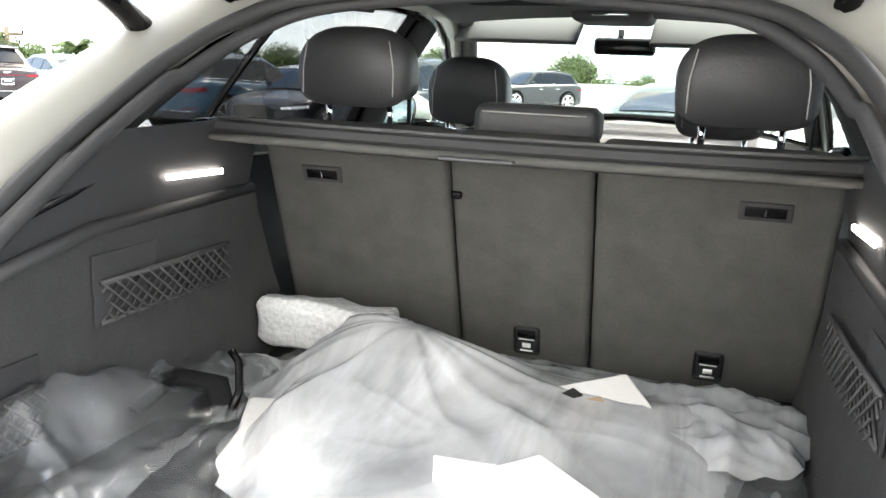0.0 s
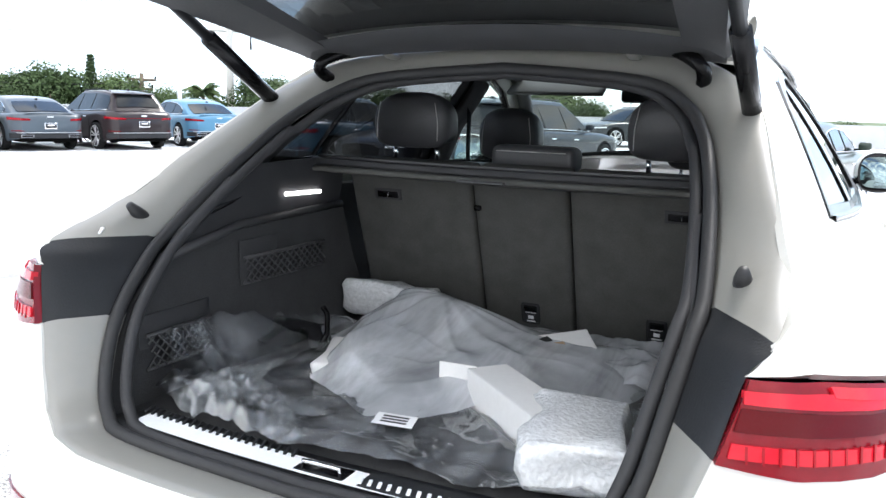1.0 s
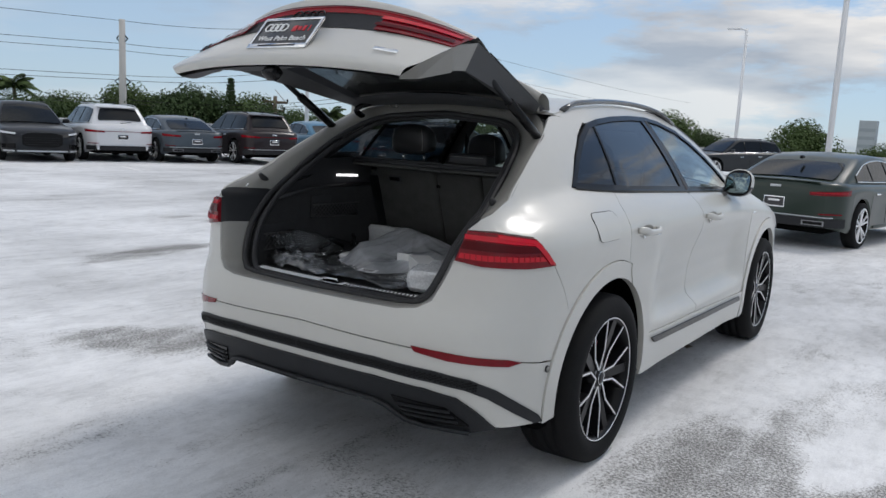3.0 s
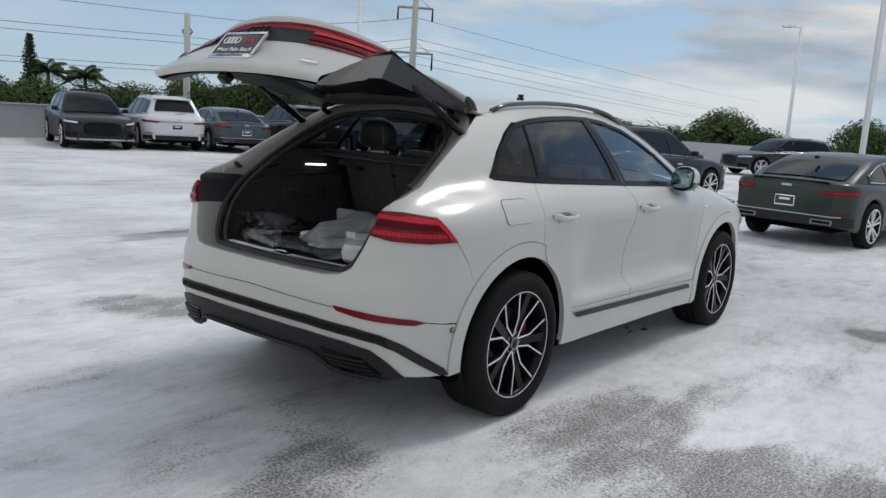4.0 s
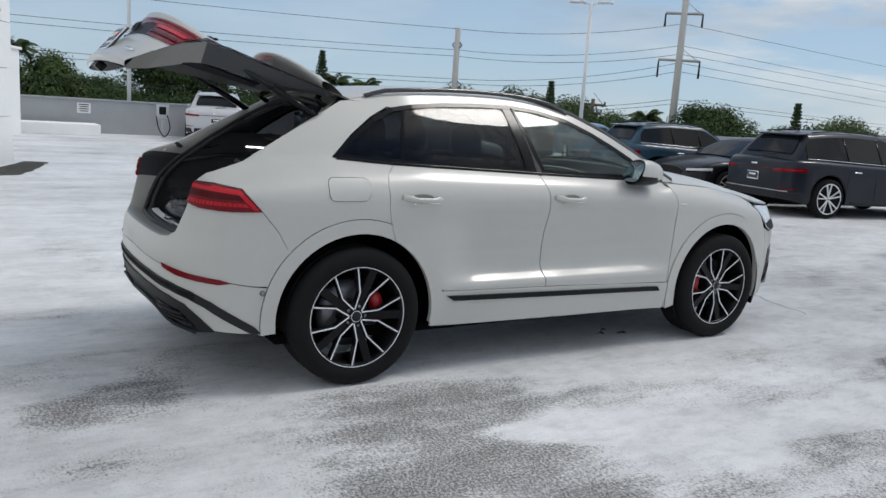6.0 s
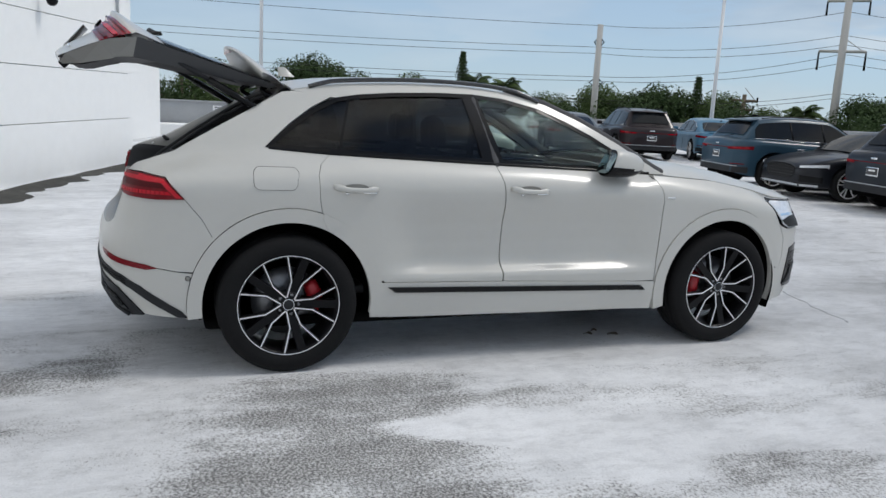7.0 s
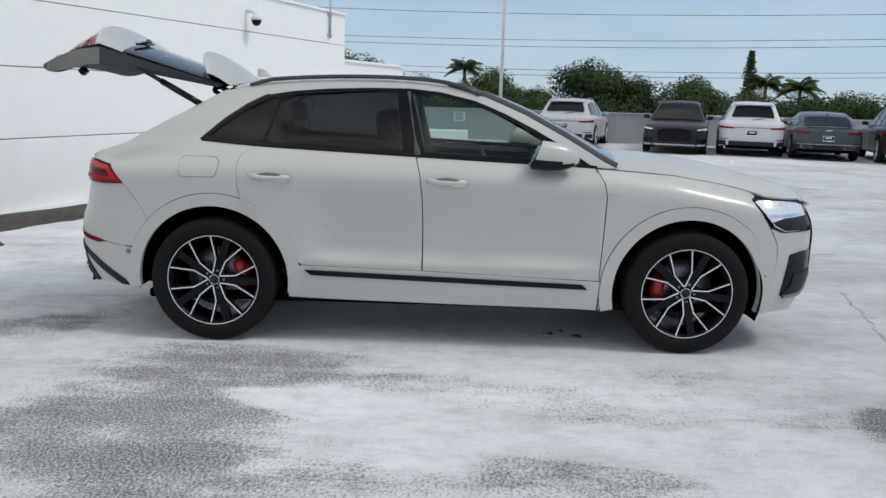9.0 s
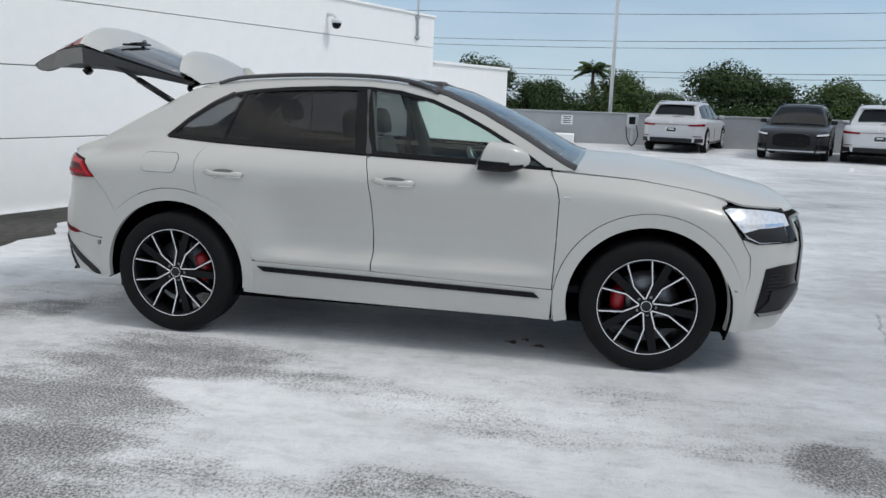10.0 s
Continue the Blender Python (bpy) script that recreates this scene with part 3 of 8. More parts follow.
# parapets round the deck
WEST, NORTH = -24.3, 41.0
parapet = slab("wall_west", WEST - 0.2, WEST, -30, NORTH + 0.2, -1, 1.08, CONCRETE, "grey concrete parapet wall", "wall")
slab("trim_west", WEST - 0.24, WEST + 0.04, -30, NORTH + 0.2, 1.083, 1.14, CONCRETE, "grey concrete coping on the parapet", "coping")
slab("wall_north", WEST + 0.003, 38, NORTH, NORTH + 0.2, -1, 1.08, CONCRETE, "grey concrete parapet wall", "wall")
slab("wall_east", 38.003, 38.2, -30, NORTH + 0.2, -1, 1.08, CONCRETE, "grey concrete parapet wall", "wall")
slab("wall_south", WEST, 38, -30.2, -30.003, -1, 1.08, CONCRETE, "grey concrete parapet wall", "wall")

# white building: panels with recessed joints
C0, DIRX = Vector((-12.45, -0.9, 0)), Vector((9.6, -3.43, 0)).normalized()
RZ = math.degrees(math.atan2(DIRX.y, DIRX.x))
house = empty("white_building", pose(C0.x, C0.y, 0, 0, 0, RZ))
tagged(house, "white stucco building with joint lines on the roof deck", "building")
bm = box_bm((27.9, 11.9, 3.24), (14.0, -6.0, 1.62), 0.0)
part("wall", bm, JOINT, house, smooth=False)
for z0, z1 in ((0.0, 0.895), (0.907, 1.775), (1.787, 2.60), (2.612, 3.25)):
    part("wall_panel", box_bm((28.0, 0.05, z1 - z0), (14.0, -0.015, (z0 + z1) / 2), 0.004, seg=1), STUCCO, house, smooth=False)
    part("wall_panel", box_bm((0.05, 11.95, z1 - z0), (-0.012, -6.02, (z0 + z1) / 2), 0.004, seg=1), STUCCO, house, smooth=False)
part("coping", box_bm((28.1, 12.1, 0.05), (14.0, -6.0, 3.277), 0.01), STUCCO, house, smooth=False)
part("conduit", tube_bm([(0.75, 0.045, 3.9), (0.75, 0.045, 2.72)], 0.025, 8), GALV, house)
for z in (2.78, 3.2):
    part("conduit_clamp", box_bm((0.16, 0.05, 0.05), (0.75, 0.035, z), 0.008), GALV, house)
dome = bmesh.new()
bmesh.ops.create_uvsphere(dome, u_segments=20, v_segments=12, radius=0.085)
bmesh.ops.transform(dome, matrix=Matrix.Translation((3.85, 0.22, 2.78)), verts=dome.verts)
cam_head = empty("security_camera")
cam_head.matrix_basis = house.matrix_basis
tagged(cam_head, "white dome security camera on the building wall", "camera")
part("dome", dome, BLACK, cam_head)
part("shell", tube_bm([(3.85, 0.22, 2.80), (3.85, 0.22, 2.88)], [0.10, 0.085], 16), PAPER, cam_head)
part("bracket", tube_bm([(3.85, 0.22, 2.88), (3.85, 0.15, 2.95), (3.85, 0.012, 2.95)], 0.03, 10), PAPER, cam_head)
# damp strip at the foot of the wall
rows = []
for x in np.linspace(-0.6, 27, 190):
    w = 0.58 + 0.45 * step(5.0, 9.0, x) + 0.75 * step(9.6, 11.2, x) + 0.42 * noise.noise(Vector((x * 0.55, 3.3, 0))) + 0.22 * noise.noise(Vector((x * 2.3, 7.1, 0))) + 0.10 * noise.noise(Vector((x * 7, 1.1, 0)))
    w0 = 0.03 + 0.18 * step(4.0, 7.0, x) * step(9.6, 8.4, x) + max(0.0, 0.25 * noise.noise(Vector((x * 0.8, 9.3, 0))))
    rows.append([(x, w0, 0.004), (x, w0 + max(0.02, w - w0), 0.004)])
wet = part("gutter_stain", thicken(grid_bm(rows), 0.003), WET, smooth=False)
wet.matrix_basis = house.matrix_basis
tagged(wet, "dark damp strip along the foot of the white wall", "stain", kind="structure")

hut = empty("stair_hut", pose(-20.5, -3.6, 0, 0, 0, RZ))
tagged(hut, "small white roof hut with a glazed door", "hut")
part("wall", box_bm((5.0, 5.6, 2.45), (0, 0, 1.225), 0.02), STUCCO, hut, smooth=False)
part("coping", box_bm((5.12, 5.72, 0.08), (0, 0, 2.49), 0.01), STUCCO, hut, smooth=False)
part("door", box_bm((0.04, 0.95, 2.05), (2.52, 1.2, 1.03), 0.006), GALV, hut, smooth=False)
part("door_glass", box_bm((0.02, 0.75, 1.75), (2.545, 1.2, 1.08), 0.003), BLACK, hut, smooth=False)
part("vent_box", box_bm((0.5, 0.5, 0.5), (1.2, 1.5, 2.78), 0.02), GALV, hut, smooth=False)
block = part("low_kerb_block", box_bm((1.2, 4.0, 0.35), (-23.4, 0.2, 0.175), 0.02), STUCCO, smooth=False)
tagged(block, "low white concrete block beside the parapet", "block")
sign = part("parking_sign", box_bm((0.01, 0.42, 0.34), (WEST + 0.012, 1.9, 0.82), 0.002), PAPER, smooth=False)
tagged(sign, "small white notice sign on the parapet wall", "sign")
for k in range(4):
    part("notice_line", box_bm((0.004, 0.3 - 0.05 * (k % 2), 0.03), (WEST + 0.019, 1.9, 0.93 - 0.07 * k), 0.0), BLACK_TEXT, sign, smooth=False)
# painted bay line
ob = part("bay_line", box_bm((0.10, 1.6, 0.004), (0, 0, 0.003), 0.0), PAPER, smooth=False)
ob.matrix_basis = pose(-16.4, 9.4, 0, 0, 0, 72)
tagged(ob, "worn white painted bay line on the deck", "marking", kind="structure")
for x, y, r in ((0.62, 2.18, 0.03), (0.66, 2.36, 0.035), (0.55, 2.27, 0.02)):
    bm = bmesh.new()
    ring = [(x + r * math.cos(a) * (0.7 + 0.3 * math.cos(3 * a + x * 40)), y + 1.3 * r * math.sin(a), 0.006 + 0.008 * math.cos(2 * a + 1)) for a in np.linspace(0, 2 * math.pi, 14, endpoint=False)]
    bm.faces.new([bm.verts.new(q) for q in ring])
    bmesh.ops.triangulate(bm, faces=bm.faces[:])
    thicken(bm, 0.002)
    tagged(part("dry_leaf", bm, BARK), "dark dry leaf lying on the deck under the car", "leaf", "dry leaves")
# hairline crack in the coating, from the far bays towards the nose of the car
rnd0 = random.Random(8)
rows = []
for q in np.linspace(0, 1, 60):
    a = Vector((-0.9, 4.93, 0)).lerp(Vector((0.75, 4.49, 0)), q)
    a += Vector((0.27, 0.96, 0)) * (0.05 * noise.noise(Vector((q * 9, 0, 2))) + 0.015 * noise.noise(Vector((q * 40, 1, 2))))
    wd = 0.003 + 0.008 * max(0, noise.noise(Vector((q * 22, 5, 1)))) + (0.012 if rnd0.random() < 0.15 else 0)
    rows.append([(a.x - 0.27 * wd, a.y - 0.96 * wd, 0.003), (a.x + 0.27 * wd, a.y + 0.96 * wd, 0.003)])
tagged(part("crack", thicken(grid_bm(rows), 0.002), CONCRETE, smooth=False), "thin grey crack in the white deck coating", "crack", kind="structure")

# ---- the parked car: its plan, side and tail shape ----
AXLE = 0.395
BASE = 2.995
PLAN = spline([(0, -1.015), (0.3, -1.005), (0.55, -0.975), (0.73, -0.915), (0.845, -0.82), (0.915, -0.69), (0.955, -0.53), (0.975, -0.3), (0.984, 0), (0.985, 0.7), (0.985, 1.5),
               (0.985, 2.3), (0.984, 3.0), (0.968, 3.3), (0.935, 3.52), (0.87, 3.69), (0.76, 3.82), (0.55, 3.92), (0.28, 3.965), (0, 3.975)], 12)
PLAN = np.array(PLAN)
PLEN = np.concatenate([[0], np.cumsum(np.linalg.norm(np.diff(PLAN, axis=0), axis=1))])
PTAN = np.gradient(PLAN, PLEN, axis=0)
MID = int(np.argmin(abs(PLAN[:, 1] - 1.5)))


def sx(x):
    """The place along the plan at a distance x from the middle of the tail."""
    return float(np.interp(x, PLAN[:MID, 0], PLEN[:MID]))


def sy(y):
    """The place along the plan at the length y of the side."""
    return float(np.interp(y, PLAN[:, 1], PLEN))


def fx(x):
    """The place along the plan at a distance x from the middle of the nose."""
    return float(np.interp(-x, -PLAN[MID:, 0], PLEN[MID:]))


def belt(y):
    return float(np.interp(y, [-1.0, -0.75, -0.45, -0.13, 0.2, 1.25, 2.4, 2.9, 3.3, 3.6, 3.8], [1.15, 1.17, 1.225, 1.262, 1.243, 1.205, 1.165, 1.13, 1.07, 1.0, 0.93]))


def cabin_x(y, z):
    g = 0.877 - 0.50 * (z - 1.2) - 0.42 * (z - 1.2) ** 2
    if y < 0.4:
        g -= 0.105 * (0.4 - y) + 0.05 * max(0, -0.15 - y)
    if y > 1.6:
        g -= 0.07 * (y - 1.6) ** 1.3
    return g


def side_in(y, z):
    """How far the side lies inside the plan's line."""
    away = min(abs(y), abs(y - BASE))
    w = step(0.5, 0.85, away) * (1 if 0 < y < BASE else 0)
    scoop = float(np.interp(z, [0.25, 0.30, 0.42, 0.50, 0.535, 0.548, 0.575, 0.605, 0.64, 0.74, 0.85, 0.95, 1.00, 1.05], [0.065, 0.045, 0.022, 0.014, 0.008, 0.012, 0.052, 0.080, 0.088, 0.086, 0.066, 0.030, 0.013, 0.006]))
    plain = float(np.interp(z, [0.25, 0.35, 0.6, 0.9, 1.0, 1.05], [0.04, 0.024, 0.018, 0.012, 0.006, 0.006]))
    d = w * scoop + (1 - w) * plain
    zb = belt(y)
    top = min(1.05, zb - 0.14)
    if z > top:
        full = float(np.interp(y, PLAN[:, 1], PLAN[:, 0])) - cabin_x(y, zb)
        if y > 2.4:
            full = 0.10 + 0.10 * step(2.4, 3.5, y)
        if z < zb:
            d = d + (full - d) * ((z - top) / (zb - top)) ** 2.0
        else:
            d = float(np.interp(y, PLAN[:, 1], PLAN[:, 0])) - cabin_x(y, z)
    return d


def tail_in(z):
    return float(np.interp(z, [0.2, 0.32, 0.42, 0.50, 0.58, 0.70, 0.76, 0.81, 0.84, 0.90, 1.0, 1.1, 1.2, 1.3], [0.16, 0.09, 0.035, 0.01, 0.0, 0.0, 0.012, 0.035, 0.05, 0.062, 0.085, 0.105, 0.13, 0.16]))


def nose_in(z):
    return float(np.interp(z, [0.2, 0.3, 0.4, 0.5, 0.6, 0.75, 0.85, 0.95, 1.0, 1.1], [0.13, 0.07, 0.02, 0.0, 0.0, 0.0, 0.02, 0.06, 0.09, 0.14]))


def body(s, z, off=0.0):
    """A point of the body: s along the plan from the middle of the tail, z the height."""
    x, y = np.interp(s, PLEN, PLAN[:, 0]), np.interp(s, PLEN, PLAN[:, 1])
    tx, ty = np.interp(s, PLEN, PTAN[:, 0]), np.interp(s, PLEN, PTAN[:, 1])
    k = math.hypot(tx, ty) or 1
    nx, ny = ty / k, -tx / k
    d = side_in(float(y), z) * nx * nx + (tail_in(z) if ny < 0 else nose_in(z)) * ny * ny
    return (float(x + nx * (off - d)), float(y + ny * (off - d)), z)


def cabin(y, z, off=0.0):
    return (cabin_x(y, z) + off, y, z)


def low_arc(cy, r, a0, a1, n=22):
    return [(sy(y), z) for y, z in arc(cy, AXLE, r, a0, a1, n)]


car = empty("car")
tagged(car, "sand-white coupe SUV with raised tailgate on the roof deck", "car")

ARCH, FLARE = 0.474, 0.556
# tail: upper cover, lower cover and quarter
open_edge = [(sx(0), 0.80), (sx(0.47), 0.80), (sx(0.56), 0.812), (sx(0.62), 0.845), (sx(0.665), 0.93), (sx(0.70), 1.008)]
lamp_low = [(sx(0.70), 1.008), (sx(0.80), 0.992), (sy(-0.70), 0.985), (sy(-0.56), 0.990)]
mapped_panel("bumper_cover", open_edge + lamp_low[1:] + [(sy(-0.47), 0.88), (sy(-0.42), 0.79), (sy(-0.385), 0.765)] + low_arc(0, FLARE, 138, 159, 6)
             + [(sy(-0.60), 0.598), (sx(0.90), 0.618), (sx(0.75), 0.645), (sx(0.6), 0.662), (sx(0), 0.685)], body, PAINT, car, thick=0.012)
mapped_panel("lower_bumper", [(sx(0), 0.680), (sx(0.6), 0.657), (sx(0.75), 0.640), (sx(0.90), 0.613), (sy(-0.60), 0.593)] + low_arc(0, FLARE, 160, 187, 6)
             + [(sy(-0.54), 0.335), (sx(0.9), 0.345), (sx(0.7), 0.37), (sx(0.55), 0.44), (sx(0), 0.455)], body, PAINT, car, thick=0.012)
strip_top = [(sx(0), 0.605), (sx(0.4), 0.60), (sx(0.65), 0.583), (sx(0.78), 0.557), (sx(0.86), 0.51), (sy(-0.58), 0.375), (sy(-0.545), 0.337)]
strip_low = [(sy(-0.60), 0.340), (sx(0.90), 0.410), (sx(0.835), 0.480), (sx(0.765), 0.515), (sx(0.65), 0.535), (sx(0.4), 0.553), (sx(0), 0.558)]
mapped_panel("trim_strip", strip_top + strip_low, body, PLASTIC, car, off=0.006, label="black honeycomb bumper strip")
mapped_panel("diffuser", [(sx(0), 0.525), (sx(0.4), 0.52), (sx(0.62), 0.503), (sx(0.74), 0.478), (sx(0.81), 0.42), (sx(0.87), 0.345), (sx(0.8), 0.328), (sx(0.60), 0.335), (sx(0.52), 0.35), (sx(0.44), 0.405), (sx(0.40), 0.415), (sx(0), 0.42)], body, PLASTIC, car, off=0.01, label="dark grey rear diffuser")
for side in (1, -1):
    part("diffuser_lip", tube_bm([(side * q[0], q[1] - 0.012, q[2]) for q in (body(sx(a), b, 0.012) for a, b in ((0.0, 0.425), (0.40, 0.42), (0.45, 0.405), (0.53, 0.352), (0.62, 0.338), (0.80, 0.332)))], 0.010, 6), PLASTIC, car)
# honeycomb cells pressed into the strip
for side in (1, -1):
    bm = bmesh.new()
    lo_s, lo_z = zip(*reversed(strip_low))
    hi_s, hi_z = zip(*strip_top)
    u, odd = sx(0.0) + 0.008, 0
    while u < sx(0.80):
        z0, z1 = float(np.interp(u, lo_s, lo_z)) + 0.006, float(np.interp(u, hi_s, hi_z)) - 0.006
        z = z0 + (0.0055 if odd else 0.011)
        while z < z1 - 0.003:
            ring = [Vector(body(u + 0.0058 * math.cos(a), z + 0.0048 * math.sin(a), 0.0095)) for a in np.linspace(0, 2 * math.pi, 6, endpoint=False)]
            vs = [bm.verts.new((side * q.x, q.y, q.z)) for q in (ring if side > 0 else ring[::-1])]
            tip = Vector(body(u, z, 0.0065))
            c = bm.verts.new((side * tip.x, tip.y, tip.z))
            for i in range(6):
                bm.faces.new((vs[i], vs[(i + 1) % 6], c))
            z += 0.011
        u, odd = u + 0.0105, 1 - odd
    part("honeycomb", bm, BLACK, car, "black honeycomb grid", smooth=False)
loft_across("rear_undertray", [Vector((0.55, -0.92, 0.42)), Vector((0.60, -0.70, 0.34)), Vector((0.60, -0.42, 0.27))], 0.0, LINER, car, n=6)
mapped_panel("vent", [(sx(0.48), 0.455), (sx(0.70), 0.435), (sx(0.79), 0.36), (sx(0.60), 0.352), (sx(0.52), 0.38)], body, BLACK, car, off=0.016, label="black air vent")
for k in range(3):
    z = 0.375 + 0.022 * k
    mapped_panel("vent_slat", [(sx(0.53 - 0.01 * k), z), (sx(0.75 - 0.015 * k), z - 0.004), (sx(0.745 - 0.015 * k), z + 0.004), (sx(0.525 - 0.01 * k), z + 0.008)], body, PLASTIC, car, off=0.024)
mapped_panel("reflector", [(sx(0.575), 0.650), (sx(0.70), 0.628), (sx(0.885), 0.602), (sy(-0.70), 0.612), (sx(0.885), 0.630), (sx(0.70), 0.660), (sx(0.56), 0.672)], body, LAMP_DIM, car, off=0.005, label="red rear reflector")

pillar_edge = [(sx(0.70), 1.008), (sx(0.745), 1.125), (sx(0.80), 1.165), (sy(-0.66), 1.232), (sy(-0.45), 1.335), (sy(-0.27), 1.432), (sy(-0.12), 1.512), (sy(0.0), 1.578)]
lamp_out = [(sx(0.70), 1.008), (sx(0.745), 1.125), (sx(0.85), 1.118), (sy(-0.66), 1.098), (sy(-0.56), 0.990), (sy(-0.70), 0.985), (sx(0.80), 0.992)]
mapped_panel("tail_lamp", lamp_out, body, LAMP_DIM, car, off=0.012, thick=0.03, label="red tail lamp")
mapped_panel("lamp_band", [(sx(0.735), 1.112), (sx(0.84), 1.106), (sy(-0.67), 1.088), (sy(-0.655), 1.072), (sx(0.82), 1.088), (sx(0.735), 1.094)], body, LAMP_LIT, car, off=0.017)
mapped_panel("lamp_bar", [(sx(0.732), 1.088), (sx(0.82), 1.083), (sy(-0.668), 1.068), (sy(-0.645), 1.046), (sx(0.82), 1.052), (sx(0.722), 1.056)], body, LAMP_DARK, car, off=0.0165)
mapped_panel("lamp_band", [(sx(0.72), 1.040), (sx(0.82), 1.036), (sy(-0.64), 1.030), (sy(-0.622), 1.012), (sx(0.82), 1.014), (sx(0.715), 1.020)], body, LAMP_LIT, car, off=0.0165)
mapped_panel("lamp_edge", [(sx(0.85), 1.114), (sy(-0.665), 1.094), (sy(-0.572), 0.998), (sy(-0.60), 0.998), (sy(-0.682), 1.082), (sx(0.85), 1.100)], body, LAMP_LIT, car, off=0.018)
for k in range(14):
    u0 = sx(0.728) + (sy(-0.645) - sx(0.728)) * (k + 0.5) / 14
    mapped_panel("lamp_rib", [(u0 - 0.0015, 1.014), (u0 + 0.002, 1.014), (u0 + 0.002, 1.038), (u0 - 0.002, 1.038)], body, LAMP_RED, car, off=0.0178, thick=0.003)

# side: door edges shared by the panels
rear_cut = [(0.235, belt(0.235) - 0.004), (0.175, 1.19), (0.155, 1.13), (0.16, 1.0), (0.185, 0.88), (0.215, 0.815)]
rear_cut_s = [(sy(y), z) for y, z in rear_cut]
mapped_panel("quarter_panel", pillar_edge[1:] + [(sy(0.06), 1.585)] + [(sy(y), z) for y, z in [(0.30, 1.572), (0.16, 1.50), (0.02, 1.40), (-0.09, 1.30), (-0.125, 1.268)]]
             + rear_cut_s + low_arc(0, FLARE, 50, 138, 16)[1:] + [(sy(-0.42), 0.795), (sy(-0.47), 0.885), (sy(-0.56), 0.995), (sy(-0.66), 1.104), (sx(0.85), 1.124)], body, PAINT, car)
b_cut = [(1.262, belt(1.262) - 0.004), (1.29, 1.10), (1.308, 0.95), (1.315, 0.75), (1.318, 0.535), (1.318, 0.30)]
f_cut = [(2.39, belt(2.39) - 0.006), (2.435, 1.08), (2.452, 1.0), (2.447, 0.75), (2.437, 0.49)]
gap = 0.0030
mapped_panel("rear_door", [(sy(y + gap), z) for y, z in rear_cut] + [(sy(y), z) for y, z in arc(0, AXLE, FLARE - 0.008, 49, 14, 26)] + [(sy(0.56), 0.512), (sy(1.3135), 0.498)]
             + [(sy(y - gap), z) for y, z in reversed(b_cut[:4])] + [(sy(0.75), belt(0.75) - 0.004)], body, PAINT, car, cell=(0.06, 0.02))
mapped_panel("front_door", [(sy(y + gap), z) for y, z in b_cut[:4]] + [(sy(1.3225), 0.498), (sy(1.9), 0.478), (sy(2.433), 0.462)] + [(sy(y - gap), z) for y, z in reversed(f_cut)] + [(sy(1.8), belt(1.8) - 0.004)], body, PAINT, car, cell=(0.06, 0.02))
mapped_panel("side_sill", [(sy(y), z) for y, z in arc(0, AXLE, ARCH + 0.01, 12, -11, 5)] + [(sy(0.8), 0.288), (sy(1.6), 0.275), (sy(2.43), 0.268), (sy(2.44), 0.456), (sy(1.9), 0.4755), (sy(1.3), 0.4945), (sy(0.56), 0.5085)], body, PAINT, car, off=0.006)
mapped_panel("sill_strip", [(sy(0.575), 0.481), (sy(1.45), 0.459), (sy(2.33), 0.436), (sy(2.365), 0.404), (sy(1.45), 0.427), (sy(0.62), 0.449)], body, BLACK, car, off=0.018, label="black sill strip")
mapped_panel("fender", [(sy(y + gap), z) for y, z in f_cut] + [(sy(2.443), 0.272), (sy(2.50), 0.270)] + low_arc(BASE, FLARE, 193, 8, 26)
             + [(sy(3.57), 0.60), (sy(3.56), 0.72), (sy(3.50), 0.82), (sy(3.40), 0.965), (sy(3.39), 1.0), (sy(3.44), 1.012), (sy(3.44), belt(3.44) - 0.004), (sy(3.2), belt(3.2) - 0.004), (sy(2.9), belt(2.9) - 0.004), (sy(2.6), belt(2.6) - 0.004)], body, PAINT, car)
for cy, a0, a1 in ((0, -8, 187), (BASE, -14, 194)):
    mapped_panel("arch_flare", low_arc(cy, FLARE - 0.004, a0, a1, 34) + list(reversed(low_arc(cy, ARCH, a0, a1, 34))), body, PAINT, car, off=0.009, thick=0.03, cell=(0.08, 0.08))

# fuel flap, fender badge, parking sensors
flap = []
for cy, cz, a in ((0.01, 1.135, 0), (-0.165, 1.135, 90), (-0.165, 1.085, 180), (0.0, 1.085, 270)):
    flap += [(sy(y), z) for y, z in arc(cy, cz, 0.035, a, a + 90, 5)]
mapped_panel("fuel_flap", flap, body, PAINT, car, off=0.0035, thick=0.004, both=False)
part("flap_gap", tube_bm([body(u, v, 0.001) for u, v in flap], 0.0022, 5, closed=True), BLACK, car)
mapped_panel("fender_badge", [(sy(2.475), 1.028), (sy(2.535), 1.026), (sy(2.535), 1.016), (sy(2.475), 1.018)], body, CHROME, car, off=0.003, thick=0.003)

for y, z in ((-0.545, 0.560), (3.50, 0.524)):
    for side in (1, -1):
        a, b = Vector(body(sy(y), z, 0.004)), Vector(body(sy(y), z, 0.008))
        part("parking_sensor", tube_bm([(side * a.x, a.y, a.z), (side * b.x, b.y, b.z)], 0.012, 14), PAINT_SHADED, car)
        a, b = Vector(body(sy(y), z, 0.0)), Vector(body(sy(y), z, 0.006))
        part("sensor_ring", tube_bm([(side * a.x, a.y, a.z), (side * b.x, b.y, b.z)], 0.0145, 14), PLASTIC, car)

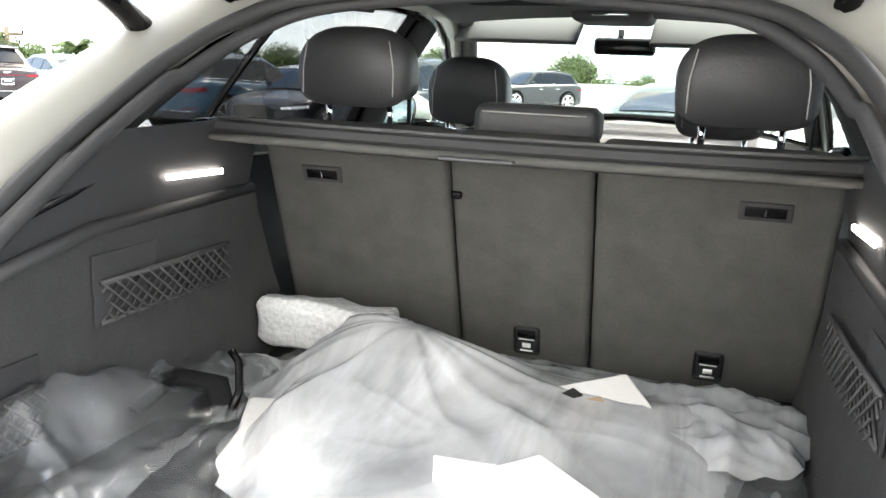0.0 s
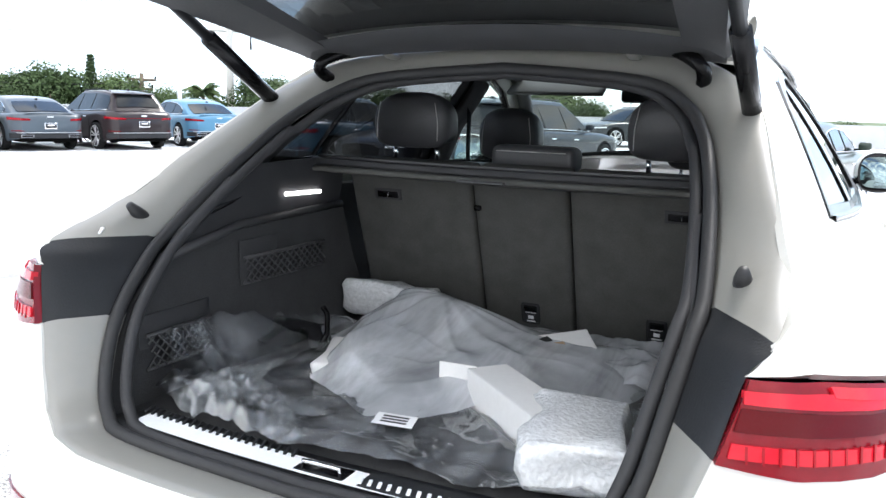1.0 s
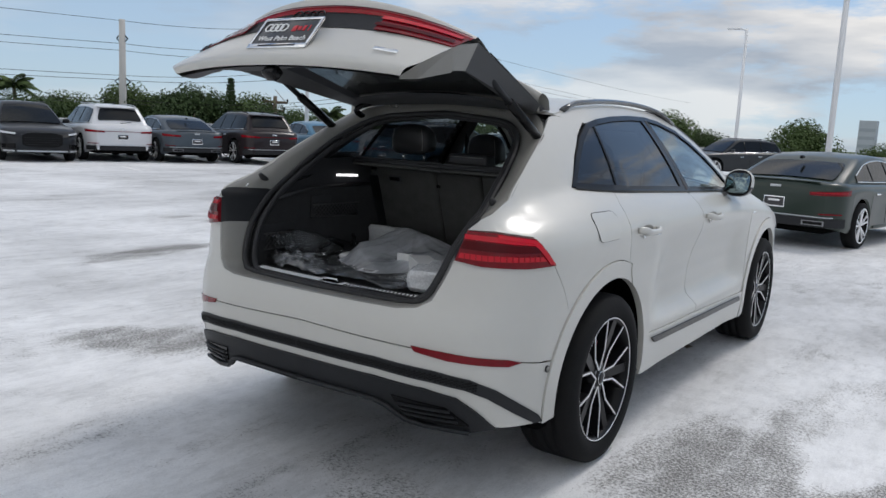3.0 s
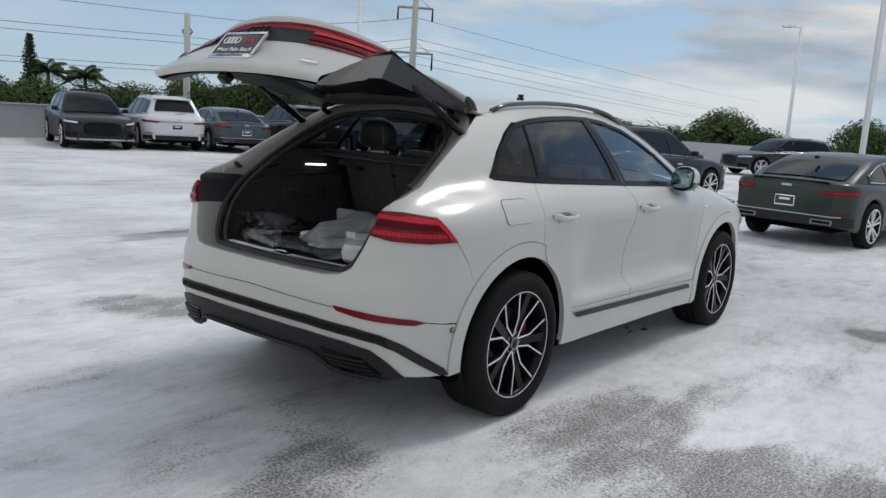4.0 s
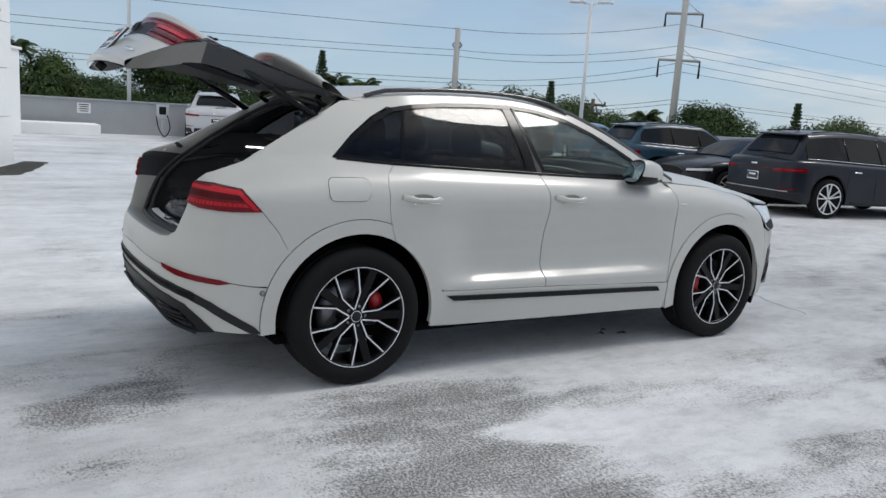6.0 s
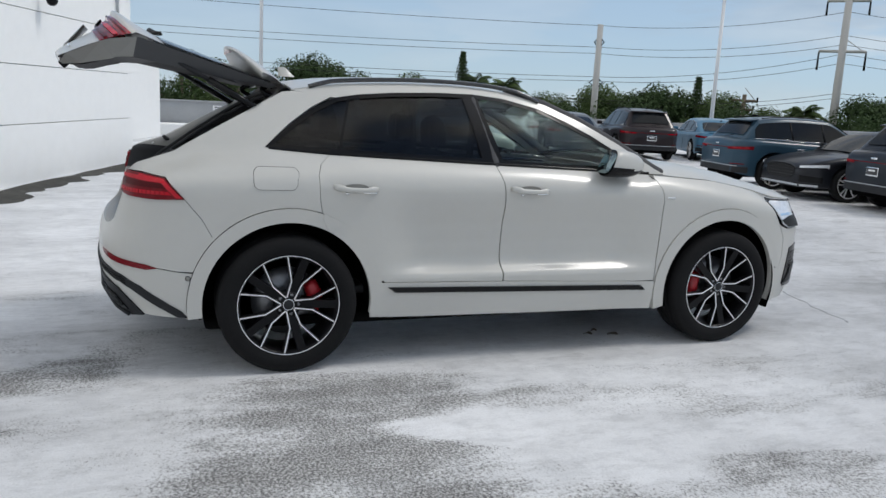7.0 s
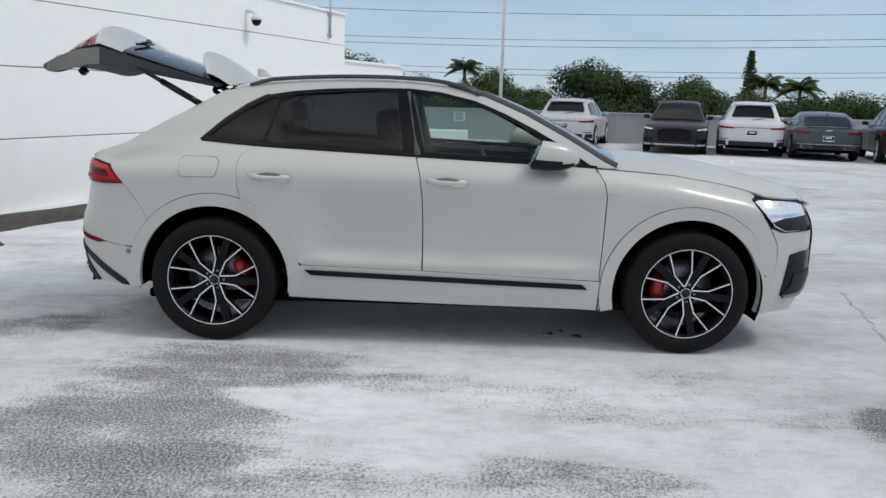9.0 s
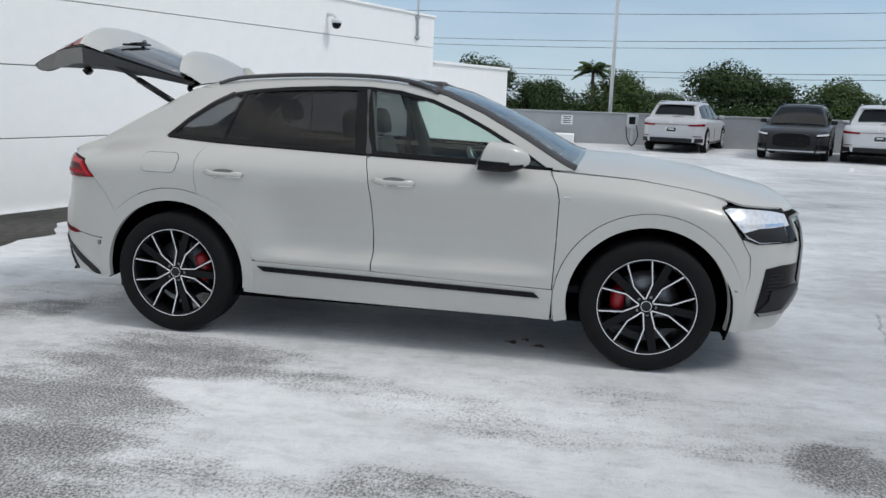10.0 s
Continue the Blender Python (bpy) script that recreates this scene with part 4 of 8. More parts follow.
# roof side rail, windscreen pillar and roof
window = [(-0.118, 1.270), (-0.08, 1.305), (0.03, 1.395), (0.17, 1.492), (0.31, 1.560), (0.45, 1.585), (0.67, 1.606), (0.95, 1.620), (1.20, 1.622), (1.40, 1.605), (1.63, 1.555), (1.82, 1.48), (2.0, 1.393), (2.2, 1.282), (2.37, belt(2.37) + 0.006),
          (2.0, belt(2.0) + 0.006), (1.6, belt(1.6) + 0.006), (1.25, belt(1.25) + 0.006), (0.7, belt(0.7) + 0.006), (0.25, belt(0.25) + 0.006), (-0.05, belt(-0.05) + 0.006)]
roof_line = [(0.06, 1.596), (0.30, 1.633), (0.6, 1.657), (0.9, 1.668), (1.2, 1.665), (1.45, 1.642), (1.7, 1.578), (1.95, 1.475), (2.2, 1.345), (2.45, 1.2), (2.53, belt(2.5) + 0.004)]
mapped_panel("roof_side", [(0.06, 1.59)] + roof_line[1:] + [(2.39, belt(2.39))] + [(y, z) for y, z in reversed(window[4:15])], cabin, PAINT, car, thick=0.02)
loft_across("roof", [Vector(cabin(y, z, 0.004)) for y, z in spline(roof_line[:6], 5)], 0.042, PAINT, car, n=22)
screen_edge = [Vector(cabin(y, z, -0.012)) for y, z in spline(roof_line[5:], 4)]
loft_across("windscreen", screen_edge, [0.036 + 0.07 * i / len(screen_edge) for i in range(len(screen_edge))], GLASS_SCREEN, car, n=18, thick=0.004, lift=(0, 0.6, 0.8), label="clear windscreen")


def inset(poly, d):
    p = [np.array(q) for q in poly]
    area = sum(a[0] * b[1] - b[0] * a[1] for a, b in zip(p, p[1:] + p[:1]))
    out = []
    for i in range(len(p)):
        a, b, c = p[i - 1], p[i], p[(i + 1) % len(p)]
        u, v = (b - a) / np.linalg.norm(b - a), (c - b) / np.linalg.norm(c - b)
        n1, n2 = np.array([-u[1], u[0]]), np.array([-v[1], v[0]])
        n = n1 + n2
        n = n / max(np.dot(n, n1), 0.35) if np.linalg.norm(n) > 1e-6 else n1
        out.append(tuple(b + n * d * (1 if area > 0 else -1) * (1 if np.dot(n, n1) < 3 else 0.5)))
    return out


inner = inset(window, 0.024)
for side in (1, -1):
    bm = bmesh.new()
    rows = [[cabin(y, z, o) for y, z in pts] for pts, o in ((window, -0.012), (window, 0.004), (inner, 0.003), (inner, -0.012))]
    grid_bm([[(side * x, y, z) for x, y, z in r] + [(side * r[0][0], r[0][1], r[0][2])] for r in rows], bm)
    bmesh.ops.recalc_face_normals(bm, faces=bm.faces)
    part("window_frame", bm, BLACK, car, "gloss black window surround", smooth=False)


def clip_poly(poly, a, b):
    """The part of a polygon to the left of the line a-b."""
    out = []
    f = lambda p: (b[0] - a[0]) * (p[1] - a[1]) - (b[1] - a[1]) * (p[0] - a[0])
    for p, q in zip(poly, poly[1:] + poly[:1]):
        fp, fq = f(p), f(q)
        if fp >= 0:
            out.append(p)
        if fp * fq < 0:
            t = fp / (fp - fq)
            out.append((p[0] + (q[0] - p[0]) * t, p[1] + (q[1] - p[1]) * t))
    return out


full = inset(window, 0.018)
D0, D1 = ((0.27, 1.2), (0.405, 1.65)), ((0.285, 1.2), (0.42, 1.65))
B0, B1 = ((1.185, 1.2), (1.115, 1.65)), ((1.325, 1.2), (1.205, 1.65))
mapped_panel("quarter_glass", clip_poly(full, *D0), cabin, GLASS_DARK, car, off=-0.006, thick=0.004, label="dark privacy quarter glass")
mapped_panel("glass_divider", clip_poly(clip_poly(full, *D1), D0[1], D0[0]), cabin, BLACK, car, off=-0.001)
mapped_panel("rear_door_glass", clip_poly(clip_poly(full, *B0), D1[1], D1[0]), cabin, GLASS_DARK, car, off=-0.006, thick=0.004, label="dark privacy door glass")
mapped_panel("b_pillar_cover", clip_poly(clip_poly(full, *B1), B0[1], B0[0]), cabin, BLACK, car, off=0.001, thick=0.03, label="gloss black door pillar")
mapped_panel("front_door_glass", clip_poly(full, B1[1], B1[0]), cabin, GLASS, car, off=-0.006, thick=0.004, label="clear front door glass")
# chrome-dark belt moulding
for side in (1, -1):
    bm = grid_bm([[(side * (cabin_x(y, belt(y)) + o), y, belt(y) + h) for o, h in ((-0.01, 0.012), (0.006, 0.012), (0.008, -0.002), (-0.01, -0.006))] for y in np.linspace(-0.1, 2.4, 30)])
    bmesh.ops.recalc_face_normals(bm, faces=bm.faces)
    part("belt_moulding", bm, BLACK, car)

# bonnet and nose
def nose_skin(s, z, off=0.0):
    """The body's skin, carried evenly round the front corners up to the bonnet."""
    a = Vector(body(s, z, off))
    if z <= 0.86:
        return a
    b = Vector(body(s, 0.86, off - 0.45 * (z - 0.86)))
    b.z = z
    return a.lerp(b, step(3.38, 3.58, float(np.interp(s, PLEN, PLAN[:, 1]))))


hood_edge = [Vector(body(sy(y), belt(y), -0.002)) for y in np.linspace(2.44, 3.42, 12)]
crown = [0.075 + 0.0022 * i for i in range(12)]
for k in np.linspace(0, 1, 10):
    hood_edge.append(nose_skin(sy(3.50) + (fx(0.78) - sy(3.50)) * k, 1.018 - 0.022 * k, 0.008))
    crown.append(0.098 - 0.030 * math.sin(math.pi * k / 2))
loft_across("bonnet", hood_edge, crown, PAINT, car, n=24, power=2.6, lift=(0, 0.25, 0.97))
loft_across("scuttle", [Vector((0.745, 2.405, 1.192)), Vector((0.755, 2.445, 1.182)), Vector((0.76, 2.50, 1.172))], [0.098, 0.096, 0.092], BLACK, car, n=16, lift=(0, 0.62, 0.78), label="black scuttle below the windscreen")
mapped_panel("lamp_frame", [(sy(3.388), 0.992), (sy(3.44), 1.003), (sy(3.60), 0.999), (fx(0.86), 0.989), (fx(0.75), 0.968), (fx(0.73), 0.82), (fx(0.84), 0.797), (sy(3.60), 0.794), (sy(3.525), 0.826)], nose_skin, BLACK, car, off=0.001, thick=0.02, cell=(0.025, 0.02))
mapped_panel("head_lamp", [(sy(3.402), 0.985), (sy(3.44), 0.994), (sy(3.60), 0.990), (fx(0.86), 0.980), (fx(0.76), 0.958), (fx(0.74), 0.83), (fx(0.84), 0.806), (sy(3.60), 0.803), (sy(3.53), 0.832)], nose_skin, LAMP_CLEAR, car, off=0.008, thick=0.02, cell=(0.025, 0.02), label="clear matrix head lamp")
mapped_panel("lamp_surround", [(fx(0.79), 0.892), (fx(0.73), 0.895), (fx(0.71), 0.80), (fx(0.80), 0.80)], nose_skin, BLACK, car, off=0.013, cell=(0.025, 0.02))
mapped_panel("lamp_lower", [(sy(3.505), 0.862), (sy(3.60), 0.888), (fx(0.80), 0.893), (fx(0.80), 0.808), (sy(3.60), 0.808), (sy(3.54), 0.836)], nose_skin, PLASTIC, car, off=0.011, cell=(0.025, 0.02))
mapped_panel("lamp_strip", [(sy(3.485), 0.908), (sy(3.62), 0.912), (fx(0.80), 0.912), (fx(0.80), 0.897), (sy(3.62), 0.896), (sy(3.495), 0.893)], nose_skin, CHROME, car, off=0.011, cell=(0.025, 0.02))
mapped_panel("front_bumper", [(sy(3.505), 0.822), (sy(3.585), 0.795), (fx(0.84), 0.795), (fx(0.70), 0.80), (fx(0.62), 0.945), (fx(0), 0.955), (fx(0), 0.30), (fx(0.7), 0.27), (fx(0.9), 0.275)] + low_arc(BASE, FLARE, -13, 8, 6) + [(sy(3.575), 0.61), (sy(3.565), 0.72)], body, PAINT, car)
mapped_panel("grille", [(fx(0.62), 0.905), (fx(0), 0.925), (fx(0), 0.42), (fx(0.45), 0.44), (fx(0.66), 0.56)], body, BLACK, car, off=0.012, label="black octagonal front grille")
mapped_panel("air_intake", [(sy(3.665), 0.650), (fx(0.82), 0.668), (fx(0.62), 0.665), (fx(0.62), 0.42), (fx(0.80), 0.368), (sy(3.655), 0.362), (sy(3.625), 0.385)], body, BLACK, car, off=0.006, label="black side air intake")
mapped_panel("intake_fin", [(sy(3.640), 0.392), (sy(3.70), 0.455), (fx(0.86), 0.520), (fx(0.72), 0.535), (fx(0.64), 0.530), (fx(0.70), 0.44), (fx(0.80), 0.402)], body, PLASTIC, car, off=0.014, label="dark grey fin in the air intake")
mapped_panel("intake_blade", [(sy(3.632), 0.386), (fx(0.80), 0.396), (fx(0.66), 0.50), (fx(0.62), 0.50), (fx(0.62), 0.47), (fx(0.78), 0.372), (sy(3.655), 0.366)], body, STEEL, car, off=0.020)
for k in range(6):
    z = 0.50 + 0.022 * k
    mapped_panel("intake_mesh", [(sy(3.668 + 0.004 * k), z), (fx(0.80), z + 0.004), (fx(0.80), z + 0.010), (sy(3.670 + 0.004 * k), z + 0.006)], body, PLASTIC, car, off=0.010, thick=0.003)


# rounded lip from the bonnet edge down to the grille and lamps
q0 = hood_edge[-1]
rows = [[], [], [], []]
for t in np.linspace(-1, 1, 31):
    a = Vector((q0.x * t, q0.y, q0.z)) + Vector((0, 0.25, 0.97)) * (0.068 * (1 - abs(t) ** 2.6))
    b = nose_skin(fx(abs(0.76 * t)), 0.972, 0.004)
    b.x *= 1 if t >= 0 else -1
    rows[0].append(a)
    rows[1].append(a.lerp(b, 0.4) + Vector((0, 0.004, 0.016 * (1 - abs(t) ** 4))))
    rows[2].append(a.lerp(b, 0.8) + Vector((0, 0.006, 0.012 * (1 - abs(t) ** 4))))
    rows[3].append(b)
bm = grid_bm(rows)
bmesh.ops.recalc_face_normals(bm, faces=bm.faces)
if sum((f.normal.z for f in bm.faces)) < 0:
    bmesh.ops.reverse_faces(bm, faces=bm.faces)
part("bonnet_lip", bm, PAINT, car)


# wheels
def wheel_parts(parent, mirror=1):
    pro = [(0.288, -0.125), (0.300, -0.138), (0.34, -0.143), (0.375, -0.135), (0.392, -0.112), (0.395, -0.075), (0.388, -0.072), (0.388, -0.062), (0.395, -0.059), (0.395, -0.018), (0.388, -0.015), (0.388, -0.005), (0.395, -0.002), (0.395, 0.035), (0.388, 0.038), (0.388, 0.048), (0.395, 0.051), (0.395, 0.075), (0.392, 0.112), (0.375, 0.135), (0.34, 0.143), (0.300, 0.138), (0.288, 0.125)]
    tyre = lathe_bm(pro, 72)
    part("tyre", tyre, RUBBER, parent, "black low-profile tyre")
    rim = lathe_bm([(0.283, 0.118), (0.289, 0.128), (0.283, 0.130), (0.272, 0.112), (0.262, 0.06), (0.255, -0.05), (0.275, -0.12), (0.287, -0.126)], 72)
    part("rim", rim, RIM_BLACK, parent, "black and machined alloy rim")
    part("rim_lip", lathe_bm([(0.280, 0.124), (0.2845, 0.1315), (0.2880, 0.1315), (0.2880, 0.126)], 72), RIM_CUT, parent)
    for k in range(5):
        a0 = 2 * math.pi * k / 5 + math.pi / 2
        # a broad dark spoke, and a bright cut edge on both sides of the gap
        sec = [Vector((0.090 if i < 1 else 0.10 if i < 2 else 0.116, r * math.cos(a0 + 0.628), r * math.sin(a0 + 0.628))) for i, r in enumerate((0.05, 0.14, 0.278))]
        part("spoke", ribbon_bm(sec, 0.046, 0.04), RIM_BLACK, parent, smooth=False)
        for sgn in (1, -1):
            pts = [(0.042, 0.07 * sgn), (0.139, 0.40 * sgn), (0.279, 0.255 * sgn)]
            for w, h, mat, lift, nm in ((0.017, 0.035, RIM_BLACK, 0.0, "spoke_wall"), (0.0072, 0.006, RIM_CUT, 0.003, "cut_edge")):
                sec = [Vector((lift + (0.097 if i < 1 else 0.106 if i < 2 else 0.121), r * math.cos(a0 + t), r * math.sin(a0 + t))) for i, (r, t) in enumerate(pts)]
                part(nm, ribbon_bm(sec, w, h), mat, parent, smooth=False)
    part("hub", lathe_bm([(0.0, 0.098), (0.03, 0.100), (0.075, 0.094), (0.082, 0.07), (0.082, 0.0), (0, 0)], 30), RIM_BLACK, parent)
    part("hub_cap", lathe_bm([(0.0, 0.106), (0.030, 0.105), (0.034, 0.099)], 24), PLASTIC, parent)
    part("cap_ring", lathe_bm([(0.029, 0.105), (0.031, 0.107), (0.033, 0.105)], 24), CHROME, parent)
    for k in range(5):
        a = 2 * math.pi * (k + 0.5) / 5 + math.pi / 2
        part("lug", tube_bm([(0.06, 0.056 * math.cos(a), 0.056 * math.sin(a)), (0.097, 0.056 * math.cos(a), 0.056 * math.sin(a))], 0.011, 6), STEEL, parent)
    part("brake_disc", lathe_bm([(0.08, 0.0), (0.195, 0.0), (0.195, -0.03), (0.08, -0.03)], 48), STEEL, parent)


def ribbon_bm(pts, w, h):
    """A bar of width w in the wheel's plane and depth h inwards, along the points."""
    rows = []
    for i, p in enumerate(pts):
        t = (pts[min(i + 1, len(pts) - 1)] - pts[max(i - 1, 0)]).normalized()
        s = t.cross(Vector((1, 0, 0))).normalized() * w / 2
        d = Vector((h, 0, 0))
        rows.append([p + s, p - s, p - s * 1.15 - d, p + s * 1.15 - d])
    bm = grid_bm(rows, close=True)
    bm.verts.ensure_lookup_table()
    n = len(pts)
    bm.faces.new([bm.verts[i] for i in (0, 1, 2, 3)])
    bm.faces.new([bm.verts[4 * (n - 1) + i] for i in (3, 2, 1, 0)])
    bmesh.ops.recalc_face_normals(bm, faces=bm.faces)
    return bm


proto = empty("wheel", pose(0.845, 0, AXLE, 17, 0, 0))
proto.parent = car
wheel_parts(proto)
wheels = [proto]
for x, y, turn, rz in ((0.845, BASE, 12, 0), (-0.845, 0, 20, 180), (-0.845, BASE, 33, 180)):
    w = copy_thing(proto, pose(x, y, AXLE, 0, 0, rz) @ pose(0, 0, 0, turn, 0, 0))
    w.parent = car
    wheels.append(w)
for w in wheels:
    m = w.matrix_basis
    front = m.translation.y > 1
    bm = bmesh.new()
    side = 1 if m.translation.x > 0 else -1
    pts = [(m.translation.x + side * 0.015, m.translation.y + (-1 if front else 1) * 0.165 * math.cos(a), AXLE + 0.165 * math.sin(a)) for a in np.linspace(-0.35, 0.75 if not front else 0.6, 9)]
    tube_bm(pts, [0.03, 0.043, 0.047, 0.048, 0.048, 0.048, 0.047, 0.043, 0.03], 10, bm)
    part("brake_caliper", bm, CALIPER, car, "red brake caliper")
# wheel wells
for cy in (0, BASE):
    for side in (1, -1):
        rows = [[(side * x, cy + r * math.cos(a), AXLE + r * math.sin(a)) for a in np.linspace(-0.36 if cy else -0.14, math.pi + 0.14, 30)] for x, r in ((0.94, 0.476), (0.93, 0.49), (0.58, 0.49), (0.58, 0.25), (0.58, 0.02))]
        bm = grid_bm(rows)
        thicken(bm, -0.004)
        part("wheel_well", bm, LINER, car, "black wheel well liner")
# underside
bm = box_bm((1.74, 3.9, 0.06), (0, 1.5, 0.275), 0.02)
part("underbody", bm, LINER, car)

# ---- tail opening: seal, painted flange, sill ----
seal_line = [(0, -0.885, 0.80), (0.42, -0.855, 0.80), (0.52, -0.825, 0.822), (0.562, -0.79, 0.90), (0.585, -0.73, 1.01), (0.600, -0.63, 1.11), (0.606, -0.56, 1.16), (0.588, -0.42, 1.265),
             (0.565, -0.30, 1.348), (0.532, -0.19, 1.425), (0.472, -0.09, 1.492), (0.35, -0.02, 1.543), (0, 0.005, 1.572)]
edge_line = [body(*q) for q in [(sx(0), 0.80), (sx(0.47), 0.80), (sx(0.61), 0.838), (sx(0.665), 0.93), (sx(0.70), 1.008), (sx(0.745), 1.125), (sx(0.80), 1.165)]] + [
    body(sy(-0.66), 1.232), body(sy(-0.45), 1.335), body(sy(-0.27), 1.432), body(sy(-0.12), 1.512), (0.45, 0.035, 1.608), (0, 0.05, 1.63)]
sl, el = spline(seal_line, 5), spline(edge_line, 5)


def flange(name, a, b, mat, label=""):
    for side in (1, -1):
        rows = []
        for p, q in zip(sl[a:b + 1], el[a:b + 1]):
            p, q = Vector(p), Vector(q)
            d = q - p
            n = Vector((0, -0.5, 0.35)) * 0.02
            rows.append([Vector((side * v.x, v.y, v.z)) for v in (p - n, p + d * 0.12 - n, p + d * 0.18 + n * 0.2, p + d * 0.75 + n * 0.6, p + d * 0.9 + n * 0.3, q - n * 0.3)])
        bm = grid_bm(rows)
        bm.normal_update()
        if sum((f.normal for f in bm.faces), Vector()).y > 0:
            bmesh.ops.reverse_faces(bm, faces=bm.faces)
        ob = part(name, bm, mat, car, label)


# flange in body paint; the raised gate's shade on it is in the colour
flange("tail_flange", 0, 20, PAINT_SHADED, "painted tail opening flange")
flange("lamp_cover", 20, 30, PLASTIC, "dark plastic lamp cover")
flange("tail_flange", 30, 60, PAINT_SHADED)
loop = [Vector((x, y - 0.008, z + 0.004)) for x, y, z in sl] + [Vector((-x, y - 0.008, z + 0.004)) for x, y, z in sl[-2:0:-1]]
part("opening_seal", tube_bm(loop, 0.014, 10, closed=True), SEAL, car, "black rubber tailgate seal")
loop2 = [v + Vector((-0.03 * (1 if v.x > 0 else -1) if abs(v.x) > 0.05 else 0, 0.03, -0.012 if v.z > 1.4 else 0.0)) for v in loop]
part("inner_seal", tube_bm(loop2, 0.013, 8, closed=True), TRIM_IN, car)
for side in (1, -1):
    part("rubber_stop", tube_bm([(side * 0.665, -0.575, 1.195), (side * 0.667, -0.60, 1.215), (side * 0.668, -0.618, 1.232)], [0.016, 0.015, 0.009], 12), SEAL, car)
    part("sticker", box_bm((0.035, 0.004, 0.02), (side * 0.70, -0.685, 1.178), 0.001, rot=Matrix.Rotation(radians(-50), 4, "X")), PAPER, car) if side < 0 else None

# load sill with ribs
sill = []
for x in np.linspace(-0.52, 0.52, 21):
    u = 0.03 * (x / 0.52) ** 2
    sill.append([(x, -0.885 + u, 0.785), (x, -0.878 + u, 0.806), (x, -0.83 + u, 0.81), (x, -0.74 + u, 0.802), (x, -0.73 + u, 0.785)])
part("sill_cover", grid_bm(sill), PLASTIC, car, "ribbed black and bright load sill")
bright = [[(x, -0.842 + 0.03 * (x / 0.52) ** 2, 0.8165), (x, -0.785 + 0.03 * (x / 0.52) ** 2, 0.8165)] for x in np.linspace(-0.47, 0.47, 20)]
bm = grid_bm(bright)
bmesh.ops.recalc_face_normals(bm, faces=bm.faces)
part("sill_plate", bm, SILL, car, "bright metal sill plate")
part("sill_insert", box_bm((0.40, 0.060, 0.004), (0.285, -0.806, 0.8172), 0.001), PLASTIC, car, "black ribbed sill insert")
rib_meshes = []
for mat, size in ((PLASTIC, (0.006, 0.030, 0.006)), (SILL, (0.007, 0.022, 0.006))):
    bm0 = box_bm(size, (0, 0, 0), 0.001, seg=1)
    me0 = bpy.data.meshes.new("sill_rib")
    bm0.to_mesh(me0)
    bm0.free()
    me0.materials.append(mat)
    rib_meshes.append(me0)
for k in range(52):
    x = -0.485 + 0.019 * k
    if abs(x) < 0.07:
        continue
    r = new("sill_rib", rib_meshes[0 if x < 0 else 1])
    r.parent = car
    r.matrix_basis = pose(x, (-0.782 if x < 0 else -0.822) + 0.03 * (x / 0.52) ** 2, 0.8185, 0, 0, 18)
part("latch", box_bm((0.11, 0.05, 0.012), (0.0, -0.81, 0.812), 0.004), BLACK, car)
part("latch_bar", tube_bm([(-0.04, -0.82, 0.815), (-0.04, -0.82, 0.83), (0.04, -0.82, 0.83), (0.04, -0.82, 0.815)], 0.004, 8), CHROME, car)

# ---- cargo space ----
part("cargo_floor", box_bm((1.16, 1.12, 0.03), (0, -0.23, 0.782), 0.005), CLOTH, car, "dark carpeted cargo floor")


def trunk_side(y, z, off=0.0):
    x = 0.575 - 0.02 * step(-0.55, -0.1, y) + 0.02 * math.sin((z - 0.8) * 5)
    return (x - off, y, z)


def trunk_upper(y, z, off=0.0):
    return (0.59 - 0.02 * step(1.16, 1.28, z) - off, y, z)


